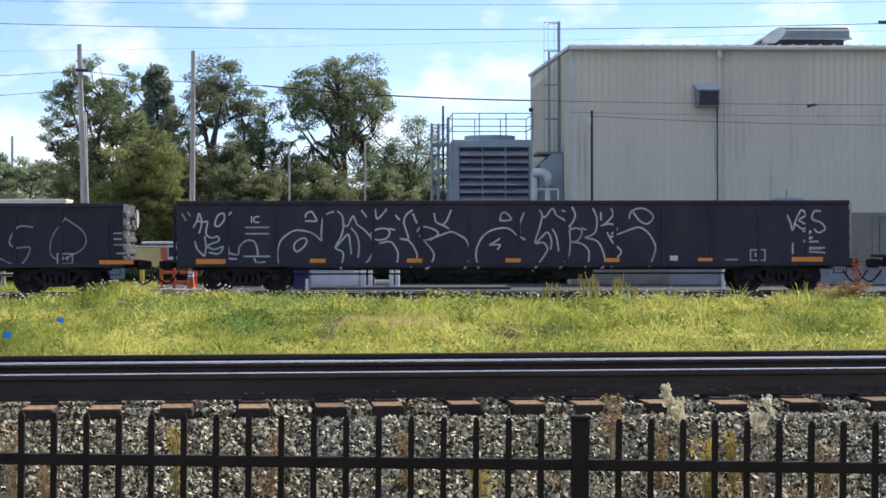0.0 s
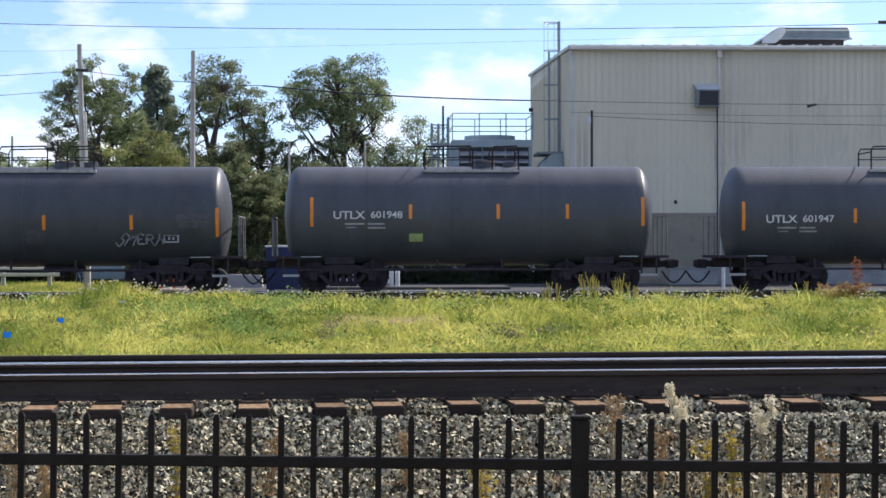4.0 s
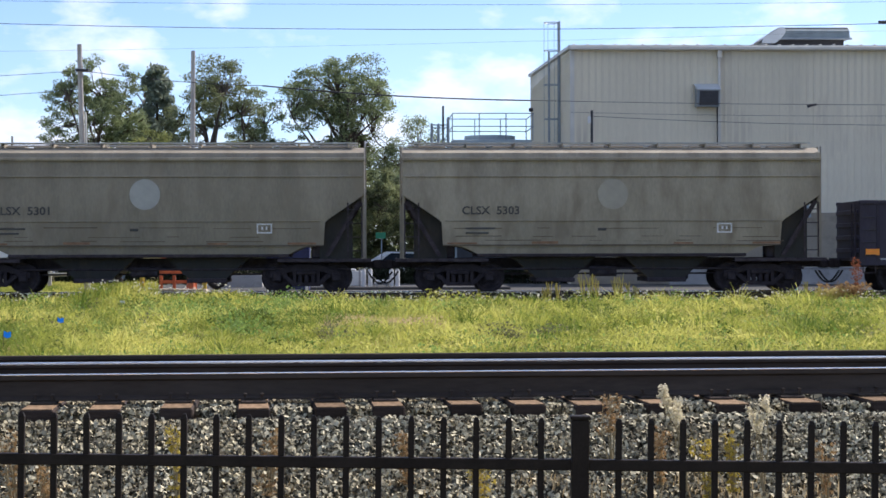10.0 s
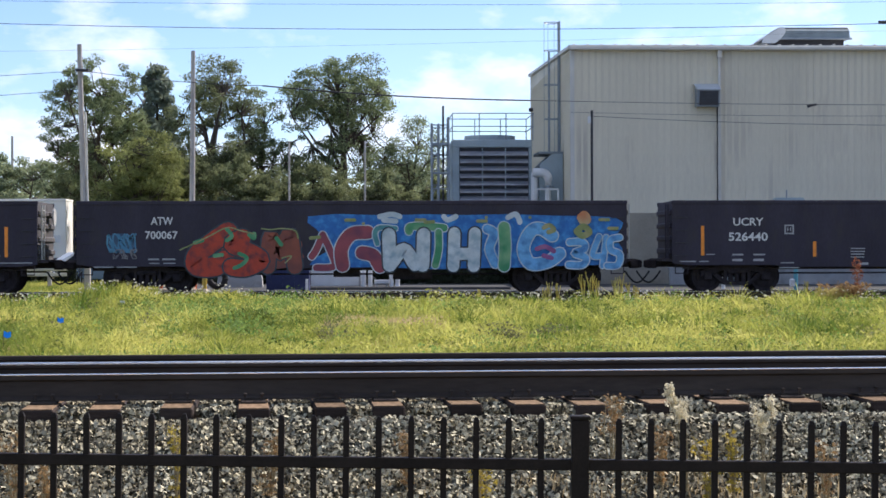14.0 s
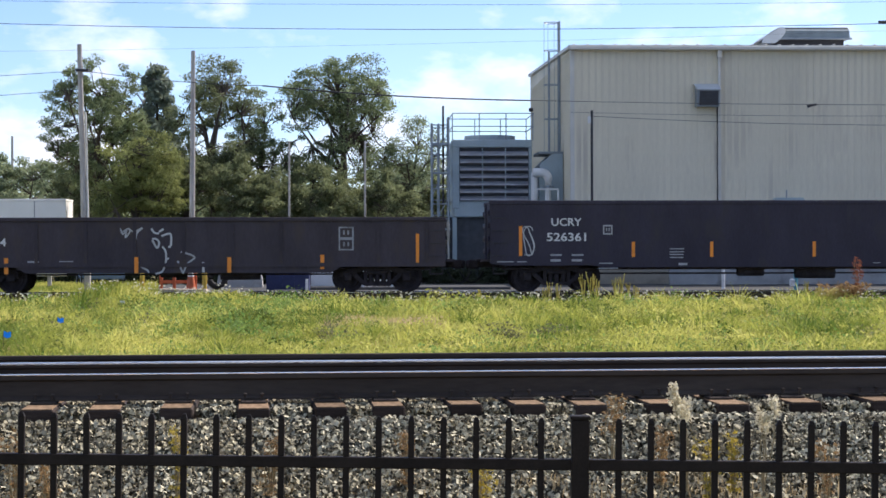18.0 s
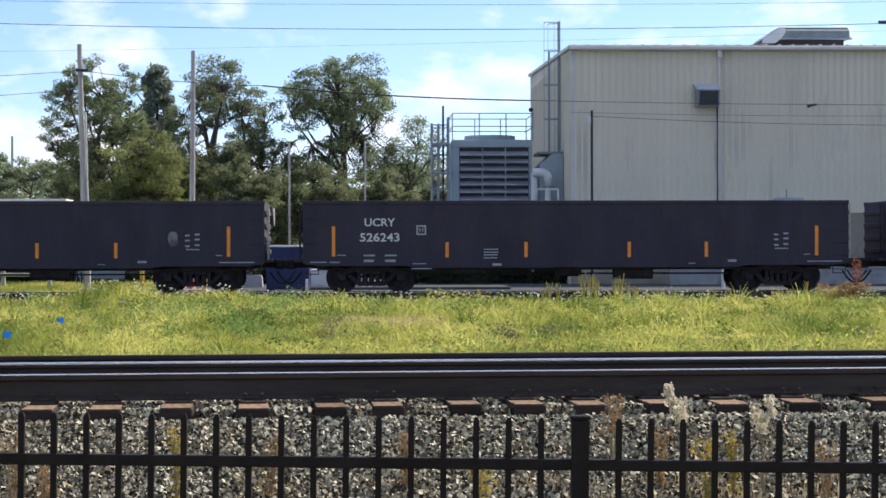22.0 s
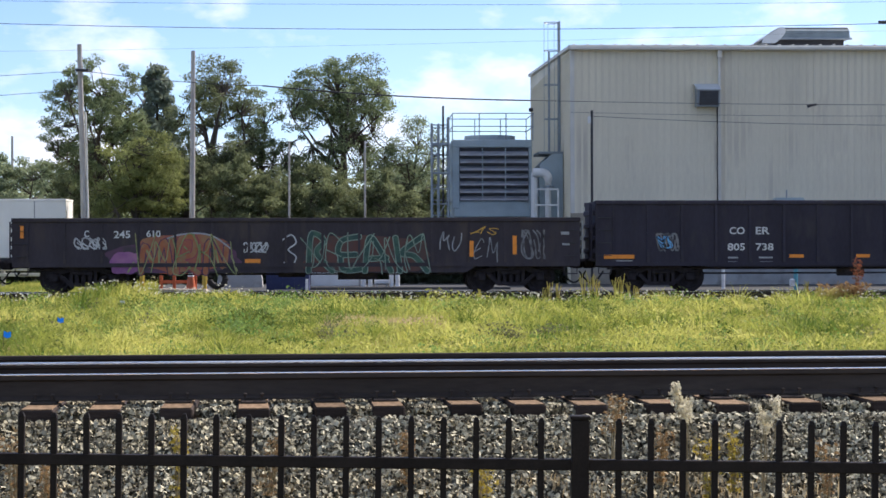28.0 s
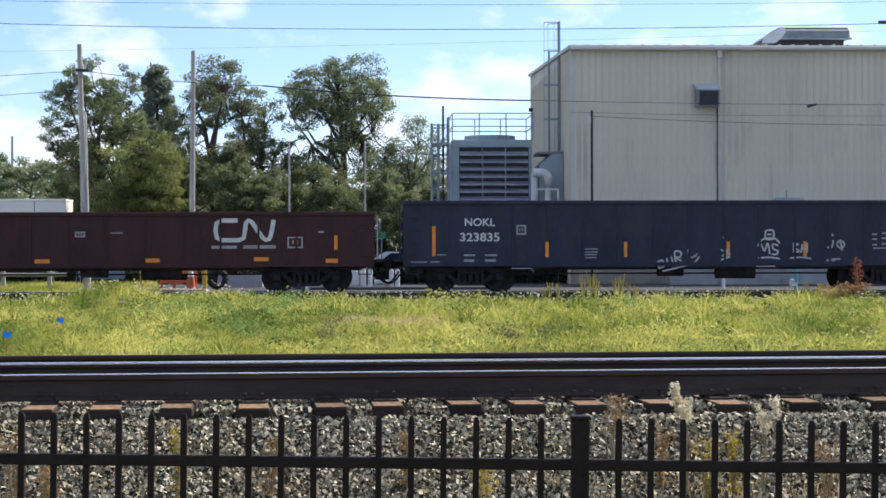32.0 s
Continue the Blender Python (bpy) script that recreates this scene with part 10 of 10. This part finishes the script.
weed("dry_goldenrod", "dried plant with a fluffy white seed plume", 1.95, 12.0, 0.13, 0.65, 0.11, PLUME, 1, 5, 34, 0.009, (0.8, 1.0), 0.034, 0.28)
weed("dry_goldenrod", "dried plant with a fluffy white seed plume", 2.42, 12.0, 0.13, 0.57, 0.085, PLUME, 2, 4, 30, 0.009, (0.78, 1.0), 0.032, 0.28)
weed("dry_weed", "brown dry weed in the ballast", 1.52, 12.3, 0.2, 0.52, 0.12, WEED_BROWN, 3, 6, 8, 0.010, (0.5, 1.0), 0.03, 0.2)
for i, (x, y, z, h, m, lab) in enumerate(((2.05, 11.8, 0.07, 0.42, WEED_YELLOW, "yellow weed growing in the ballast"), (2.22, 11.9, 0.1, 0.40, WEED_YELLOW, "yellow weed growing in the ballast"),
                                          (-1.18, 11.8, 0.07, 0.52, WEED_YELLOW, "yellow-green weed growing in the ballast"), (-0.62, 11.9, 0.09, 0.45, WEED_BROWN, "brown weed growing in the ballast"),
                                          (0.22, 12.1, 0.14, 0.35, WEED_BROWN, "brown weed growing in the ballast"), (-2.12, 11.7, 0.05, 0.5, WEED_BROWN, "brown weed growing in the ballast"),
                                          (-1.9, 11.5, 0.0, 0.4, WEED_BROWN, "brown weed growing in the ballast"), (1.8, 12.1, 0.14, 0.36, WEED_BROWN, "brown weed growing in the ballast"),
                                          (0.65, 11.6, 0.0, 0.36, WEED_YELLOW, "pale weed growing in the ballast"), (2.75, 11.7, 0.05, 0.4, WEED_BROWN, "brown weed growing in the ballast"))):
    weed("weed", lab, x, y, z, h, 0.09, m, 20 + i, 7, 9, 0.011, (0.1, 1.0), 0.028, 0.15)
weed("tall_dock", "tall rust-red dock plant beside the far track", 13.85, 55.2, 0.14, 1.5, 0.26, RUST_LEAF, 40, 4, 15, 0.026, (0.3, 1.0), 0.075, 0.1)
weed("brown_shrub", "low brown and tan weed clump beside the far track", 13.5, 55.4, 0.12, 0.55, 0.9, WEED_BROWN, 41, 22, 16, 0.03, (0.2, 1.0), 0.09)
weed("brown_shrub", "low brown and tan weed clump beside the far track", 12.9, 55.0, 0.12, 0.42, 0.7, DRY_GRASS, 42, 16, 14, 0.03, (0.2, 1.0), 0.08)
PLUME_GRASS = leafy("plume_grass", (0.42, 0.38, 0.10), (0.74, 0.66, 0.26), 0.5)
for i, (x, h) in enumerate(((4.85, 0.45), (5.05, 0.62), (5.3, 0.58), (6.02, 0.82), (6.22, 0.95), (6.42, 0.78), (6.98, 0.74), (7.15, 0.84), (7.4, 0.62), (7.6, 0.5), (12.6, 0.6), (13.0, 0.5), (3.1, 0.4))):
    weed("grass_plume", "tall pale seeding grass beside the far track", x, 55.0 + 0.1 * i, 0.14, h, 0.16, PLUME_GRASS, 60 + i, 6, 14, 0.013, (0.35, 0.95), 0.010, 0.1, 2.6, PLUME_GRASS)
blades("dry_verge", 7000, (-2.3, 3.0, 10.2, 12.2), lambda x, y: 0.0 * x + np.clip((y - 11.6) * 0.28, 0, 1), lambda x, y: 0.03 + 0.08 * np.clip(waves(x, y, 3.0, 1.0) - 0.4, 0, 1), 0.003, TAN_GRASS, 90, "dry grass at the foot of the ballast")
for x, y, z, m in ((-4.87, 26.0, 0.27, FLAG_BLUE), (-5.12, 32.0, 0.25, FLAG_BLUE), (-5.77, 45.0, 0.21, FLAG_WHITE)):
    fl = thing("marker_flag", "small utility marker flag on a wire in the grass", "flag", x, y, z, group="marker flags")
    part("wire_stem", rod(bmesh.new(), (0, 0, -0.05), (0, 0, 0.3), 0.003, seg=5), WIRE, fl)
    s = y / 26
    part("flag", prism(bmesh.new(), [(0, 0.22), (0.05, 0.2), (0.1, 0.215), (0.1, 0.29), (0.05, 0.275), (0, 0.3)], -0.001, 0.001), m, fl)


# ---- what moves ----
def motions():
    """The train runs by to the left; its wheels turn while they pass; the weeds sway."""
    for w, place, axles in TRAIN:
        walk(w, [(float(t), pose(place - run(t), TRACK_Y, RAIL_Z)) for t in range(33)])
        for o, ax in axles:
            rows, last = [], None
            for k in range(0, 961):
                x = place + ax - run(k / 30)
                if -14.5 < x < 19.0:
                    turn = -math.degrees((place + ax - 19.0 - x) / 0.457)
                    rows.append((k / 30, pose(ax, 0, 0.457, 0, turn % 360, 0)))
            if not rows:
                rows = [(0.0, pose(ax, 0, 0.457))]
            if rows[0][0] > 0:
                rows.insert(0, (0.0, rows[0][1]))
            if rows[-1][0] < 32:
                rows.append((32.0, rows[-1][1]))
            walk(o, rows)
    sway = ((0, -8), (1, 0), (2.4, 7), (3.5, -2), (6, 12), (7.5, -5), (9, -20), (10.5, -8), (12, 4), (13, 3), (15, -4), (17, 6), (19, 7), (21, -3), (23, 0), (25, 5), (26.5, 0), (28, 12), (29.5, 4), (30.5, -4), (32, 10))
    for plant, base, gain in SWAYING:
        walk(plant, [(float(t), base @ pose(0, 0, 0, 0, a * gain, 0)) for t, a in sway])


motions()
